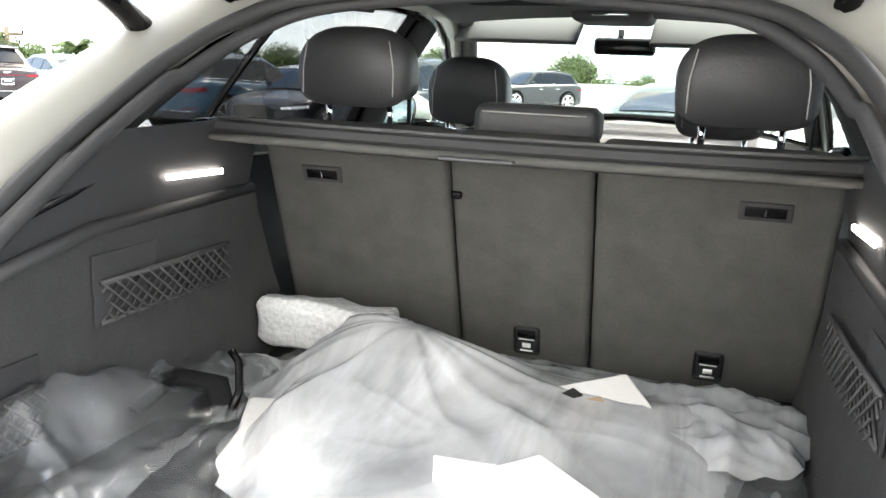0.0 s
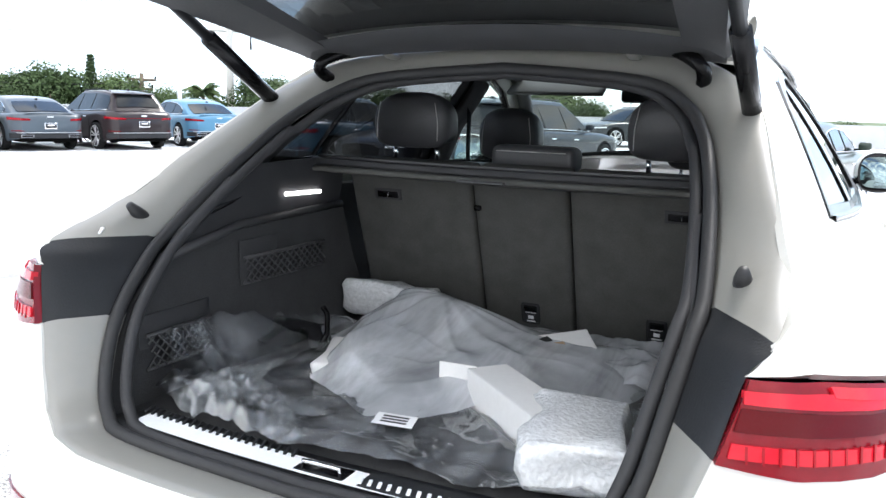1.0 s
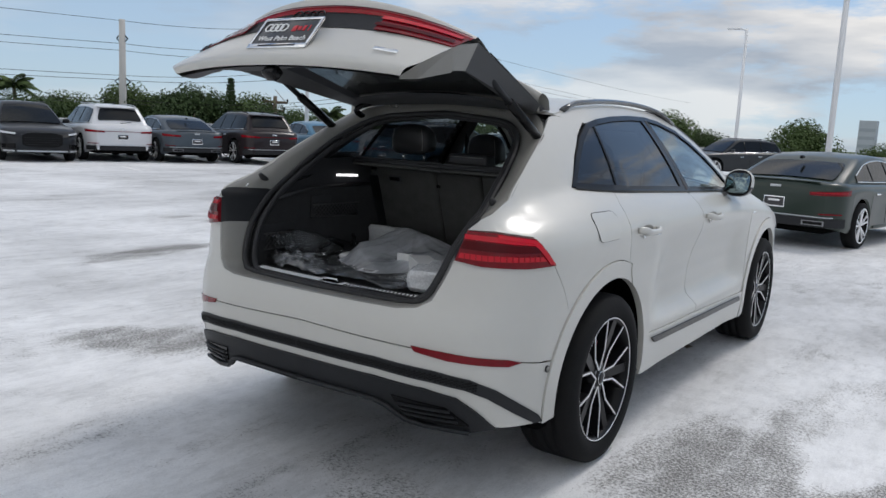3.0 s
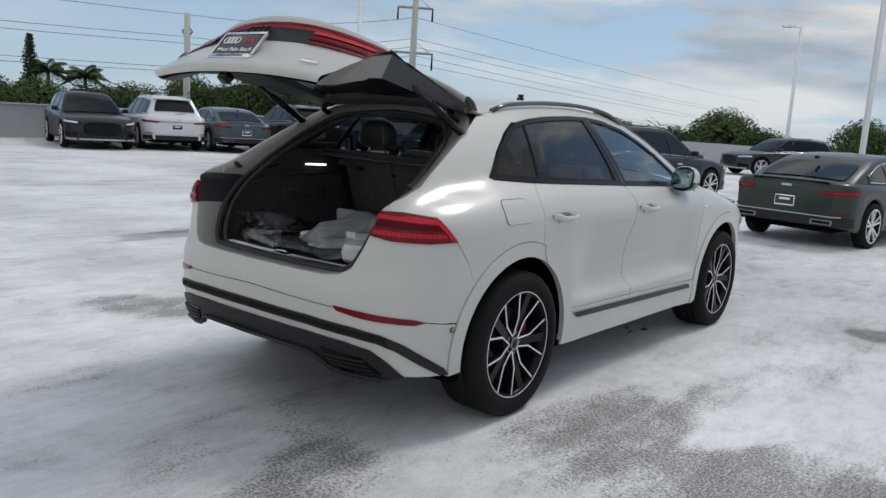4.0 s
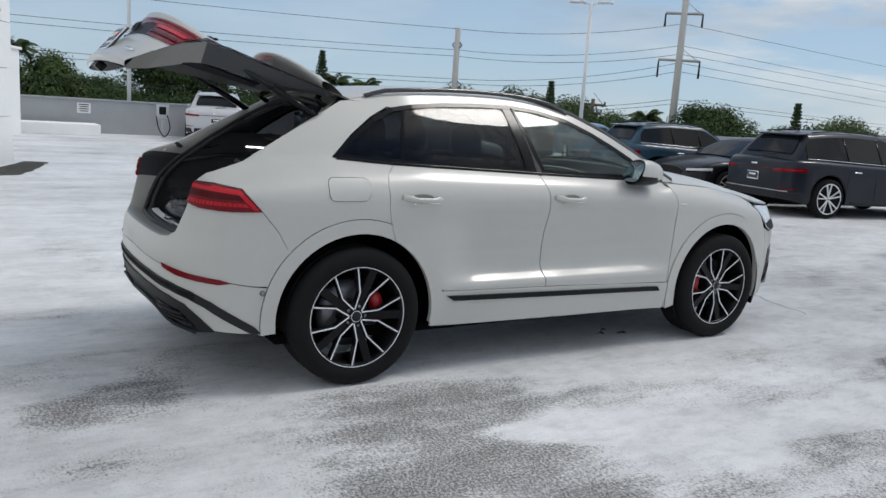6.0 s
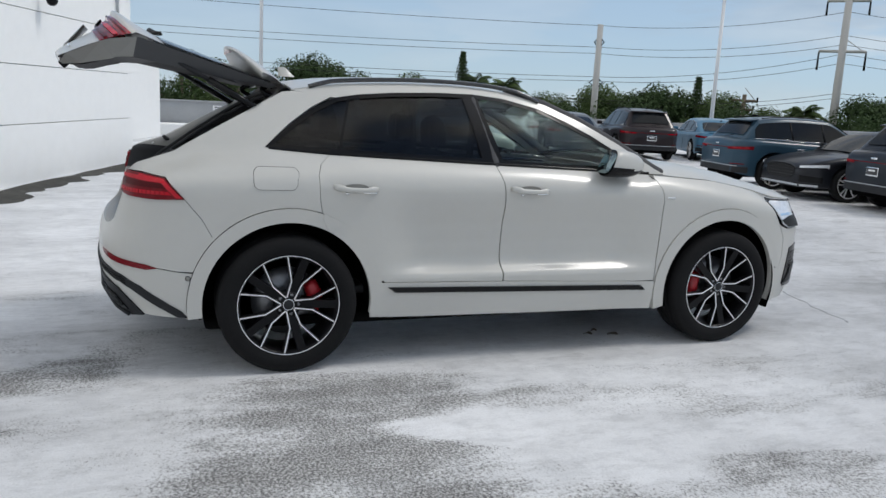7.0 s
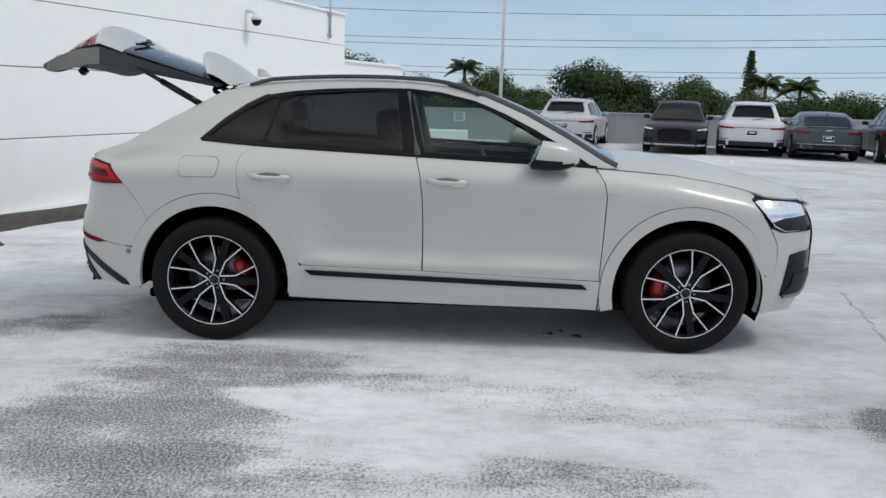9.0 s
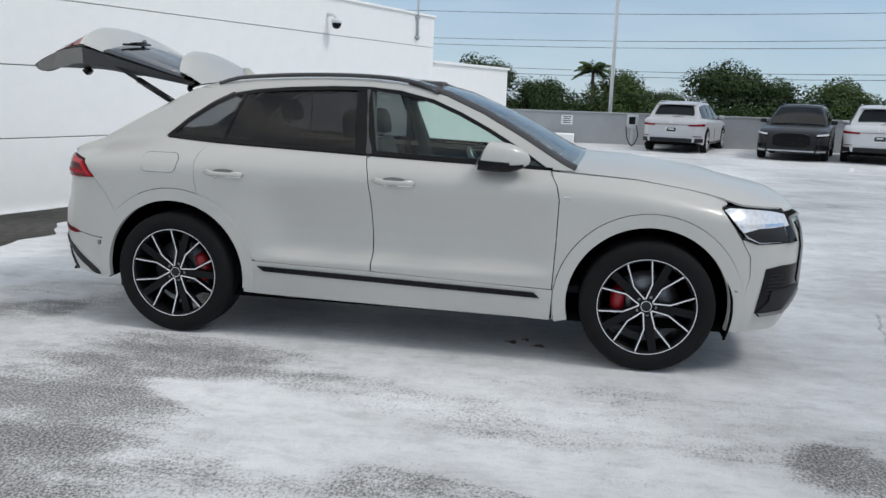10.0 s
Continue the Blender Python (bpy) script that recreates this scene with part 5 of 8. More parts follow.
mapped_panel("side_carpet", [(-0.81, 0.79), (0.27, 0.79), (0.20, 0.95), (0.12, 1.17), (-0.35, 1.165), (-0.60, 1.125), (-0.70, 1.02), (-0.77, 0.90)], trunk_side, CLOTH, car, thick=-0.01, label="dark carpeted cargo side")
mapped_panel("side_trim", [(-0.62, 1.105), (-0.35, 1.155), (0.12, 1.165), (0.12, 1.32), (-0.30, 1.315), (-0.40, 1.285), (-0.54, 1.18)], trunk_upper, TRIM_IN, car, thick=-0.01)
for side in (1, -1):
    # ledge and groove
    part("trim_ledge", tube_bm([(side * 0.572, y, z) for y, z in ((-0.60, 1.118), (-0.35, 1.162), (0.12, 1.170))], 0.012, 8), TRIM_IN, car)
    part("trim_groove", tube_bm([(side * 0.575, y, z) for y, z in ((-0.465, 1.206), (-0.3, 1.245), (-0.07, 1.288))], 0.009, 6), BLACK, car)
    part("cargo_lamp", box_bm((0.006, 0.17, 0.010), (side * 0.563, -0.085, 1.222), 0.002, rot=Matrix.Rotation(radians(-2), 4, "X")), LAMP_ON, car, "lit white cargo lamp")
    # pillar trim from the seal to the quarter glass
    a = [Vector(q) for q in sl[25:53]]
    wl_ = [np.array(q) for q in spline([(-0.16, 1.262), (-0.09, 1.30), (0.03, 1.395), (0.17, 1.492), (0.31, 1.56), (0.36, 1.60)], 6)]
    idx = np.linspace(0, len(wl_) - 1, len(a))
    rows = []
    for p, k in zip(a, idx):
        w = wl_[int(k)] + (wl_[min(int(k) + 1, len(wl_) - 1)] - wl_[int(k)]) * (k - int(k))
        q = Vector(cabin(w[0], w[1], -0.035))
        m = (p + q) / 2 + Vector((-0.03, 0.01, -0.02))
        rows.append([Vector((side * v.x, v.y, v.z)) for v in (p + Vector((-0.02, 0.02, -0.01)), m, q)])
    bm = grid_bm(rows)
    bmesh.ops.recalc_face_normals(bm, faces=bm.faces)
    part("rear_pillar_trim", bm, TRIM_IN, car)
    # storage nets
    for y0, y1, z0, z1 in ((-0.345, 0.0, 1.006, 1.074), (-0.68, -0.475, 0.870, 0.948)):
        bm = bmesh.new()
        nn = int((y1 - y0) / 0.026)
        for k in range(-3, nn + 1):
            for d in (1, -1):
                pa = []
                for t in np.linspace(0, 1, 5):
                    yy = y0 + (k + (3 * t if d > 0 else 3 - 3 * t)) * 0.026
                    if y0 - 0.001 <= yy <= y1 + 0.001:
                        pa.append((side * (trunk_side(yy, z0)[0] - 0.022 + 0.004 * d), yy, z0 + (z1 - z0) * t))
                if len(pa) > 1:
                    tube_bm(pa, 0.0022, 5, bm)
        tube_bm([(side * (trunk_side(y, z1)[0] - 0.024), y, z1) for y in (y0, (y0 + y1) / 2, y1)], 0.005, 6, bm)
        tube_bm([(side * (trunk_side(y, z0)[0] - 0.018), y, z0) for y in (y0, y1)], 0.004, 6, bm)
        part("storage_net", bm, NET, car, "grey elastic storage net")
        part("net_pocket", box_bm((0.004, y1 - y0 + 0.02, z1 - z0 + 0.05), (side * (trunk_side((y0 + y1) / 2, z0)[0] - 0.004), (y0 + y1) / 2, (z0 + z1) / 2 + 0.02), 0.001), TRIM_IN, car)

# rear seat backs
def seat_back_bm(x0, x1):
    w = x1 - x0
    bm = box_bm((w, 0.10, 0.52), (0, 0, 0.03), 0.018, seg=3)
    bmesh.ops.transform(bm, matrix=Matrix.Translation(((x0 + x1) / 2, 0.275, 1.03)) @ Matrix.Rotation(radians(19), 4, "X"), verts=bm.verts)
    return bm


rear_seat = empty("rear_seat")
rear_seat.parent = car
for x0, x1 in ((-0.555, -0.147), (-0.143, 0.142), (0.146, 0.575)):
    part("seat_back", seat_back_bm(x0, x1), SEATBACK, rear_seat, "grey carpeted seat back, scuffed")


def on_seat(x, up, out=0.0):
    """A place on the rear face of the seat backs."""
    return Matrix.Translation((x, 0.275, 1.03)) @ Matrix.Rotation(radians(19), 4, "X") @ Matrix.Translation((0, -0.05 - out, up))


for x in (0.01, 0.385):
    m = on_seat(x, -0.155)
    bm = box_bm((0.058, 0.006, 0.07), (0, -0.001, 0), 0.008)
    bmesh.ops.transform(bm, matrix=m, verts=bm.verts)
    part("anchor_cover", bm, PLASTIC, rear_seat)
    bm = box_bm((0.04, 0.004, 0.02), (0, -0.005, 0.018), 0.002)
    bmesh.ops.transform(bm, matrix=m, verts=bm.verts)
    part("anchor_slot", bm, BLACK, rear_seat)
    bm = bmesh.new()
    for w, h, u in ((0.034, 0.002, 0.004), (0.018, 0.012, -0.012), (0.028, 0.004, -0.026)):
        box_bm((w, 0.001, h), (0, -0.0055, u), bm=bm)
    bmesh.ops.transform(bm, matrix=m, verts=bm.verts)
    part("anchor_print", bm, WHITE_TEXT, rear_seat)
for x in (-0.425, 0.447):
    m = on_seat(x, 0.205)
    for size, c, mat, nm in (((0.09, 0.006, 0.036), (0, -0.001, 0), TRIM_IN, "latch_bezel"), ((0.07, 0.004, 0.02), (0, -0.004, 0), BLACK, "latch_slot"), ((0.004, 0.004, 0.014), (0, -0.006, 0), CHROME, "latch_pin")):
        bm = box_bm(size, c, 0.002)
        bmesh.ops.transform(bm, matrix=m, verts=bm.verts)
        part(nm, bm, mat, rear_seat)
m = on_seat(-0.129, 0.185)
bm = box_bm((0.022, 0.012, 0.016), (0, -0.004, 0), 0.004)
bmesh.ops.transform(bm, matrix=m, verts=bm.verts)
part("release_button", bm, BLACK, rear_seat)


def restraint_bm(w, h, d):
    """A padded head restraint, domed at the top."""
    rows = []
    for t in np.linspace(0, 2 * math.pi, 36, endpoint=False):
        c, s = math.cos(t), math.sin(t)
        ex = 0.45 if s < 0 else 0.74
        px, pz = w / 2 * math.copysign(abs(c) ** ex, c), h / 2 * math.copysign(abs(s) ** ex, s)
        if s > 0:
            px *= 1 - 0.06 * s
        row = []
        for u in np.linspace(-1, 1, 9):
            k = (1 - abs(u) ** 4) ** 0.5 if abs(u) < 1 else 0
            k = 0.78 + 0.22 * k
            row.append((px * k, u * d / 2, pz * k + 0.02 * (1 - u * u)))
        rows.append(row)
    bm = grid_bm(rows + [rows[0]])
    bmesh.ops.remove_doubles(bm, verts=bm.verts, dist=1e-5)
    ends = [e for e in bm.edges if len(e.link_faces) == 1]
    bmesh.ops.holes_fill(bm, edges=ends)
    bmesh.ops.recalc_face_normals(bm, faces=bm.faces)
    return bm


def restraint(parent, x, y, z0, w, h, d=0.10, posts=0.05, tilt=8, label="grey leather head restraint"):
    m = pose(x, y, z0 + h / 2, tilt, 0, 0)
    bm = restraint_bm(w, h, d)
    bmesh.ops.transform(bm, matrix=m, verts=bm.verts)
    ob = part("head_restraint", bm, LEATHER, parent, label)
    for sgn in (1, -1):
        seam = [(x + sgn * w * 0.40 * (1 - 0.10 * max(0, t)), y - d * 0.52, z0 + h / 2 + t * h * 0.36 + 0.01) for t in np.linspace(-1, 1, 10)]
        if h > 0.1:
            part("seam", tube_bm([Vector(q) + Vector((0, -0.004, 0)) for q in seam], 0.0016, 5), STITCH, ob)
        part("post", tube_bm([(x + sgn * w * 0.28, y, z0 + 0.02), (x + sgn * w * 0.28, y + 0.01, z0 - posts)], 0.007, 8), CHROME, ob)
    return ob


restraint(rear_seat, -0.408, 0.30, 1.338, 0.262, 0.158, d=0.11)
restraint(rear_seat, 0.396, 0.30, 1.336, 0.262, 0.164, d=0.11)
part("head_restraint", box_bm((0.255, 0.10, 0.075), (0.006, 0.27, 1.332), 0.024, seg=4), LEATHER, rear_seat, "low grey leather middle head restraint")
part("restraint_seam", tube_bm([(x, 0.217, 1.353) for x in np.linspace(-0.10, 0.11, 8)], 0.0016, 5), STITCH, rear_seat)
part("seat_shoulder", box_bm((1.10, 0.12, 0.10), (0.01, 0.29, 1.245), 0.03), LEATHER, rear_seat)
part("bench", box_bm((1.16, 0.62, 0.26), (0, 0.68, 0.66), 0.05), LEATHER, rear_seat)

# roller cover in its cassette
cover = empty("parcel_cover")
cover.parent = car
prof = [(-0.030, 1.306), (-0.018, 1.290), (0.05, 1.272), (0.10, 1.276), (0.115, 1.300), (0.09, 1.318), (0.0, 1.322), (-0.024, 1.318)]
rows = [[(x, y, z - 0.006 * (1 - (x / 0.6) ** 2)) for y, z in prof] for x in np.linspace(-0.585, 0.585, 15)]
bm = grid_bm(rows, close=True)
bm.verts.ensure_lookup_table()
for k in (0, 14):
    bm.faces.new([bm.verts[8 * k + i] for i in range(8)])
bmesh.ops.recalc_face_normals(bm, faces=bm.faces)
sharp(part("cassette", bm, TRIM_IN, cover, "black roller cover cassette"), 30)
part("pull_bar", tube_bm([(x, -0.036, 1.292 - 0.006 * (1 - (x / 0.6) ** 2)) for x in np.linspace(-0.56, 0.56, 9)], 0.012, 8, flat=0.7), SEATBACK, cover)
part("pull_tab", box_bm((0.13, 0.03, 0.006), (-0.03, -0.052, 1.284), 0.002), LEATHER, cover)
part("top_piping", tube_bm([(x, 0.0, 1.324 - 0.006 * (1 - (x / 0.6) ** 2)) for x in np.linspace(-0.57, 0.57, 9)], 0.004, 6), HEADLINER, cover)
for side in (1, -1):
    part("end_block", box_bm((0.03, 0.13, 0.045), (side * 0.592, 0.035, 1.298), 0.008), BLACK, cover)

# ---- cabin ----
mapped_panel("door_card", [(sy(0.50), 0.80), (sy(0.60), 0.45), (sy(2.38), 0.45), (sy(2.45), 0.80), (sy(2.5), 0.90), (sy(2.5), 1.12), (sy(1.2), 1.17), (sy(0.2), 1.20), (sy(-0.05), 1.15), (sy(0.05), 0.92), (sy(0.30), 0.90)], body, TRIM_IN, car, off=-0.07, thick=0.01, cell=(0.2, 0.1), label="dark door lining")
mapped_panel("inner_quarter", [(sy(-0.55), 0.90), (sy(0.15), 0.90), (sy(0.15), 1.20), (sy(-0.12), 1.235), (sy(-0.45), 1.19), (sy(-0.60), 1.10)], body, TRIM_IN, car, off=-0.05, thick=0.01, cell=(0.1, 0.1))
part("cabin_floor", box_bm((1.5, 2.3, 0.05), (0, 1.45, 0.42), 0.01), TRIM_IN, car)
lining = [Vector((cabin_x(y, z) - 0.02, y, z - 0.035)) for y, z in spline(roof_line[:6], 4)]
loft_across("headliner", lining, 0.03, HEADLINER, car, n=12, label="grey fabric headliner")
loft_across("sunroof_blind", [Vector((0.40, y, 1.645)) for y in (0.45, 0.9, 1.25)], 0.012, BLACKISH, car, n=8)
for side in (1, -1):
    part("pillar_lining", tube_bm([(side * (cabin_x(1.2, z) - 0.05), 1.27 - 0.19 * (z - 1.2), z) for z in (1.0, 1.2, 1.4, 1.58)], [0.06, 0.055, 0.045, 0.045], 8), HEADLINER, car)
    part("belt_strap", tube_bm([(side * (cabin_x(1.2, 1.45) - 0.10), 1.20, 1.47), (side * 0.62, 1.18, 1.0)], 0.022, 6, flat=0.15), BLACKISH, car)
    part("screen_pillar", tube_bm([Vector(cabin(y, z, -0.045)) * 1 for y, z in roof_line[5:]], 0.035, 8), HEADLINER, car) if side > 0 else part("screen_pillar", tube_bm([Vector((-(cabin(y, z, -0.045)[0]), y, z)) for y, z in roof_line[5:]], 0.035, 8), HEADLINER, car)
    part("grab_handle", tube_bm([(side * 0.52, y, z) for y, z in ((0.45, 1.60), (0.47, 1.57), (0.62, 1.575), (0.64, 1.605))], 0.01, 6), HEADLINER, car)
    part("sun_visor", box_bm((0.44, 0.018, 0.20), (side * 0.34, 1.54, 1.585), 0.007, rot=Matrix.Rotation(radians(-62), 4, "X")), HEADLINER, car)
    part("visor_label", box_bm((0.13, 0.003, 0.022), (side * 0.33, 1.527, 1.572), 0.001, rot=Matrix.Rotation(radians(-62), 4, "X")), JOINT, car)
    seat = empty("front_seat")
    seat.parent = car
    bm = box_bm((0.50, 0.13, 0.66), (0, 0, 0), 0.05, seg=3)
    bmesh.ops.transform(bm, matrix=pose(side * 0.37, 1.10, 0.93, 14, 0, 0), verts=bm.verts)
    part("backrest", bm, LEATHER, seat, "grey leather backrest")
    part("seat_cushion", box_bm((0.50, 0.52, 0.16), (side * 0.37, 1.42, 0.64), 0.05, seg=3), LEATHER, seat)
    restraint(seat, side * 0.365, 1.03, 1.265, 0.25, 0.19, d=0.11, posts=0.06)
dash = [[(x, y, z) for y, z in ((2.62, 1.10), (2.45, 1.115), (2.2, 1.10), (2.05, 1.07), (1.98, 1.02), (1.99, 0.94), (2.03, 0.80), (2.2, 0.55))] for x in np.linspace(-0.74, 0.74, 14)]
part("dashboard", grid_bm(dash), TRIM_IN, car, "dark dashboard with long air vents")
for k in range(3):
    part("dash_vent", box_bm((1.1, 0.006, 0.007), (0.10, 1.978, 1.0 + 0.014 * k), 0.001), CHROME if k == 1 else BLACK, car)
part("console", box_bm((0.22, 0.9, 0.30), (0, 1.65, 0.62), 0.04), TRIM_IN, car)
wheel_m = pose(-0.37, 1.79, 1.03, -65, 0, 0)
steer = empty("steering_wheel")
steer.parent = car
bm = tube_bm([wheel_m @ Vector((0.18 * math.cos(a), 0.18 * math.sin(a), 0)) for a in np.linspace(0, 2 * math.pi, 36, endpoint=False)], 0.015, 10, closed=True)
part("rim", bm, LEATHER, steer)
bm = lathe_bm([(0.0, 0.03), (0.06, 0.025), (0.075, 0.0), (0.06, -0.03)], 20, axis="z")
bmesh.ops.transform(bm, matrix=wheel_m, verts=bm.verts)
part("hub", bm, TRIM_IN, steer)
for a in (0, 180, 270):
    part("spoke", tube_bm([wheel_m @ Vector((0.06 * math.cos(radians(a)), 0.06 * math.sin(radians(a)), 0)), wheel_m @ Vector((0.178 * math.cos(radians(a)), 0.178 * math.sin(radians(a)), 0))], 0.014, 8, flat=0.6), CHROME if a == 270 else TRIM_IN, steer)
part("column", tube_bm([wheel_m @ Vector((0, 0, -0.01)), (-0.37, 2.05, 0.93)], 0.04, 10), TRIM_IN, car)
part("overhead_console", box_bm((0.26, 0.26, 0.07), (0, 1.46, 1.64), 0.025, seg=3), HEADLINER, car)
part("reading_lamp", box_bm((0.12, 0.06, 0.012), (0, 1.36, 1.628), 0.004), CHROME, car)
part("inside_mirror", box_bm((0.22, 0.03, 0.06), (0.02, 1.66, 1.540), 0.016, seg=3), BLACK, car)
part("mirror_stem", tube_bm([(0, 1.69, 1.54), (0, 1.70, 1.60)], 0.012, 8), BLACK, car)

# ---- mirrors, handles, rails, antenna ----
for side in (1, -1):
    mir = empty("door_mirror")
    mir.parent = car
    rows = []
    for t in (0.0, 0.04, 0.15, 0.3, 0.45, 0.6, 0.75, 0.88, 0.96, 1.0):
        k = (1 - t ** 3.2) ** 0.5 if t < 1 else 0.10
        k *= 0.94 if t == 0 else 1
        cx, cz = 0.975 - 0.025 * t, 1.243 - 0.020 * t
        rows.append([(side * (cx + 0.088 * k * math.copysign(abs(math.cos(a)) ** 0.8, math.cos(a))), 1.995 + 0.275 * t + 0.035 * (1 - t) * math.sin(a), cz + 0.088 * k * math.copysign(abs(math.sin(a)) ** 0.85, math.sin(a))) for a in np.linspace(0, 2 * math.pi, 32, endpoint=False)])
    bm = grid_bm(rows, close=True)
    bm.verts.ensure_lookup_table()
    bm.faces.new([bm.verts[i] for i in range(32)])
    bm.faces.new([bm.verts[9 * 32 + i] for i in range(32)])
    bmesh.ops.recalc_face_normals(bm, faces=bm.faces)
    for f in bm.faces:
        c = f.calc_center_median()
        f.material_index = 1 if c.z < 1.218 - 0.10 * (c.y - 2.0) or len(f.verts) > 4 else 0
    sharp(part("housing", bm, (PAINT, BLACK), mir, "sand-white mirror cap over black base"), 50)
    bm = bmesh.new()
    bm.faces.new([bm.verts.new((math.copysign(abs(math.cos(a)) ** 0.55, math.cos(a)), math.copysign(abs(math.sin(a)) ** 0.55, math.sin(a)), 0)) for a in np.linspace(0, 2 * math.pi, 32, endpoint=False)])
    thicken(bm, 0.004)
    bmesh.ops.transform(bm, matrix=Matrix.Translation((side * 0.975, 1.986, 1.243)) @ Matrix.Rotation(radians(-29), 4, "X") @ Matrix.Rotation(radians(90), 4, "X") @ Matrix.Diagonal((0.072, 0.074, 1, 1)), verts=bm.verts)
    part("mirror_glass", bm, MIRROR, mir)
    part("foot", tube_bm([(side * 0.82, 2.16, 1.175), (side * 0.90, 2.13, 1.19), (side * 0.94, 2.11, 1.20)], [0.03, 0.026, 0.03], 8, flat=0.7), BLACK, mir)
    for y0 in (0.364, 1.458):
        h = empty("door_handle")
        h.parent = car
        base = body(sy(y0), 1.062)
        rows = []
        for t in np.linspace(-1, 1, 25):
            y = y0 + 0.128 * t
            b = body(sy(y), 1.062)[0]
            bow = 0.010 + 0.034 * (1 - abs(t) ** 4)
            # the feet at both ends are taller than the grip between them; the fore end is cut to a slanting tip
            foot = max(0.0, abs(t) - 0.45) / 0.55
            hi = 0.011 + 0.013 * math.sin(min(1.0, 1.5 * foot) * math.pi / 2) * (1.0 - 0.35 * foot ** 3 if t < 0 else 1.0 - 0.8 * foot ** 2)
            lo = 0.019 - (0.010 * foot ** 3 if t < 0 else 0.004 * foot ** 4)
            mid = 1.061 - 0.004 * t
            rows.append([(side * (b + bow + d), y, mid + e) for d, e in ((0.004, hi * 0.82), (0.009, hi * 0.2), (0.007, -lo * 0.6), (0.0, -lo), (-0.012, -lo * 0.8), (-0.012, hi * 0.7), (-0.004, hi))])
        bm = grid_bm(rows, close=True)
        bm.verts.ensure_lookup_table()
        bm.faces.new([bm.verts[i] for i in range(7)])
        bm.faces.new([bm.verts[24 * 7 + i] for i in range(7)])
        bmesh.ops.recalc_face_normals(bm, faces=bm.faces)
        part("grip", bm, PAINT, h)
        # the hollow behind the grip: a flat oval, its shade put into darker paint
        bm = bmesh.new()
        bm.faces.new([bm.verts.new((side * (body(sy(y0 + 0.076 * math.cos(a)), 1.066)[0] + 0.002), y0 + 0.076 * math.cos(a), 1.062 + 0.026 * math.copysign(abs(math.sin(a)) ** 0.8, math.sin(a)))) for a in np.linspace(0, 2 * math.pi, 28, endpoint=False)])
        thicken(bm, 0.003)
        part("recess", bm, PAINT_SHADED, h, "shaded hollow behind the grip", smooth=False)
        rows = [(side * (body(sy(y), 1.062)[0] + 0.010 + 0.034 * (1 - abs((y - y0) / 0.128) ** 4) + 0.0015), y, 1.061 - 0.004 * (y - y0) / 0.128 - 0.0165) for y in np.linspace(y0 + 0.03, y0 + 0.120, 10)]
        part("bright_strip", tube_bm(rows, 0.0035, 6), CHROME, h, "chrome strip under the grip")
        part("lock_cap", tube_bm([(side * (base[0] + 0.002), y0 - 0.050, 1.036), (side * (base[0] + 0.012), y0 - 0.050, 1.034)], [0.011, 0.008], 10), CHROME, h)
    pts = [Vector((side * (cabin_x(y, z) + 0.0), y, z + 0.022 * h_)) for (y, z), h_ in zip(spline(roof_line[:7], 4)[2:24], [0.1, 0.6] + [1] * 18 + [0.6, 0.1])]
    part("roof_rail", tube_bm(pts, 0.016, 12, flat=0.85), RAIL, car, "satin black roof rail")
fin = bmesh.new()
rows = [[(w * math.cos(a) * (1 - t), 0.13 + 0.055 * (math.sin(a)) * (1 - 0.6 * t) - 0.035 * t, 1.675 + 0.06 * t) for a in np.linspace(0, 2 * math.pi, 12, endpoint=False)] for t, w in zip((0, 0.35, 0.75, 0.98), (0.03, 0.024, 0.02, 0.05))]
grid_bm(rows, fin, close=True)
bmesh.ops.recalc_face_normals(fin, faces=fin.faces)
part("antenna_fin", fin, PAINT, car)

# ---- tailgate, built shut and then raised on its hinges ----
HINGE, RAISE = Vector((0, 0.03, 1.60)), -45.0
gate = empty("tailgate", Matrix.Translation(HINGE) @ Matrix.Rotation(radians(RAISE), 4, "X") @ Matrix.Translation(-HINGE))
gate.parent = car
gate["label"] = "raised tailgate with dark rear window"


def gate_sheet(name, rows, mat, n=26, power=2.2, lo=-1.0, hi=1.0, thick=0.0, label="", sub=3, out=0.0):
    """A sheet across the gate: rows of half width, edge y, edge z, middle y, middle z."""
    rr = spline(rows, sub) if sub > 1 else rows
    pts = []
    for w, ye, ze, ym, zm in rr:
        pts.append([(w * t, ye + (ym - ye) * (1 - abs(t) ** power) - out, ze + (zm - ze) * (1 - abs(t) ** power)) for t in np.linspace(lo, hi, n)])
    bm = grid_bm(pts)
    bmesh.ops.recalc_face_normals(bm, faces=bm.faces)
    if thick:
        thicken(bm, thick)
    return sharp(part(name, bm, mat, gate, label), 40)


gate_sheet("spoiler", [(0.575, 0.025, 1.603, 0.025, 1.640), (0.60, -0.05, 1.590, -0.12, 1.628), (0.605, -0.10, 1.573, -0.27, 1.601), (0.60, -0.125, 1.556, -0.34, 1.572), (0.585, -0.10, 1.538, -0.31, 1.552), (0.57, -0.03, 1.533, -0.12, 1.558)], PAINT)
gate_sheet("rear_window", [(0.57, -0.05, 1.555, -0.10, 1.572), (0.64, -0.585, 1.268, -0.665, 1.284)], GLASS_DARK, thick=0.004, label="dark rear window", sub=6)
for a, b in ((0.87, 1.0), (-1.0, -0.87)):
    gate_sheet("window_border", [(0.572, -0.05, 1.560, -0.10, 1.577), (0.642, -0.585, 1.273, -0.665, 1.289)], BLACK, n=4, lo=a, hi=b, thick=0.004, sub=6)
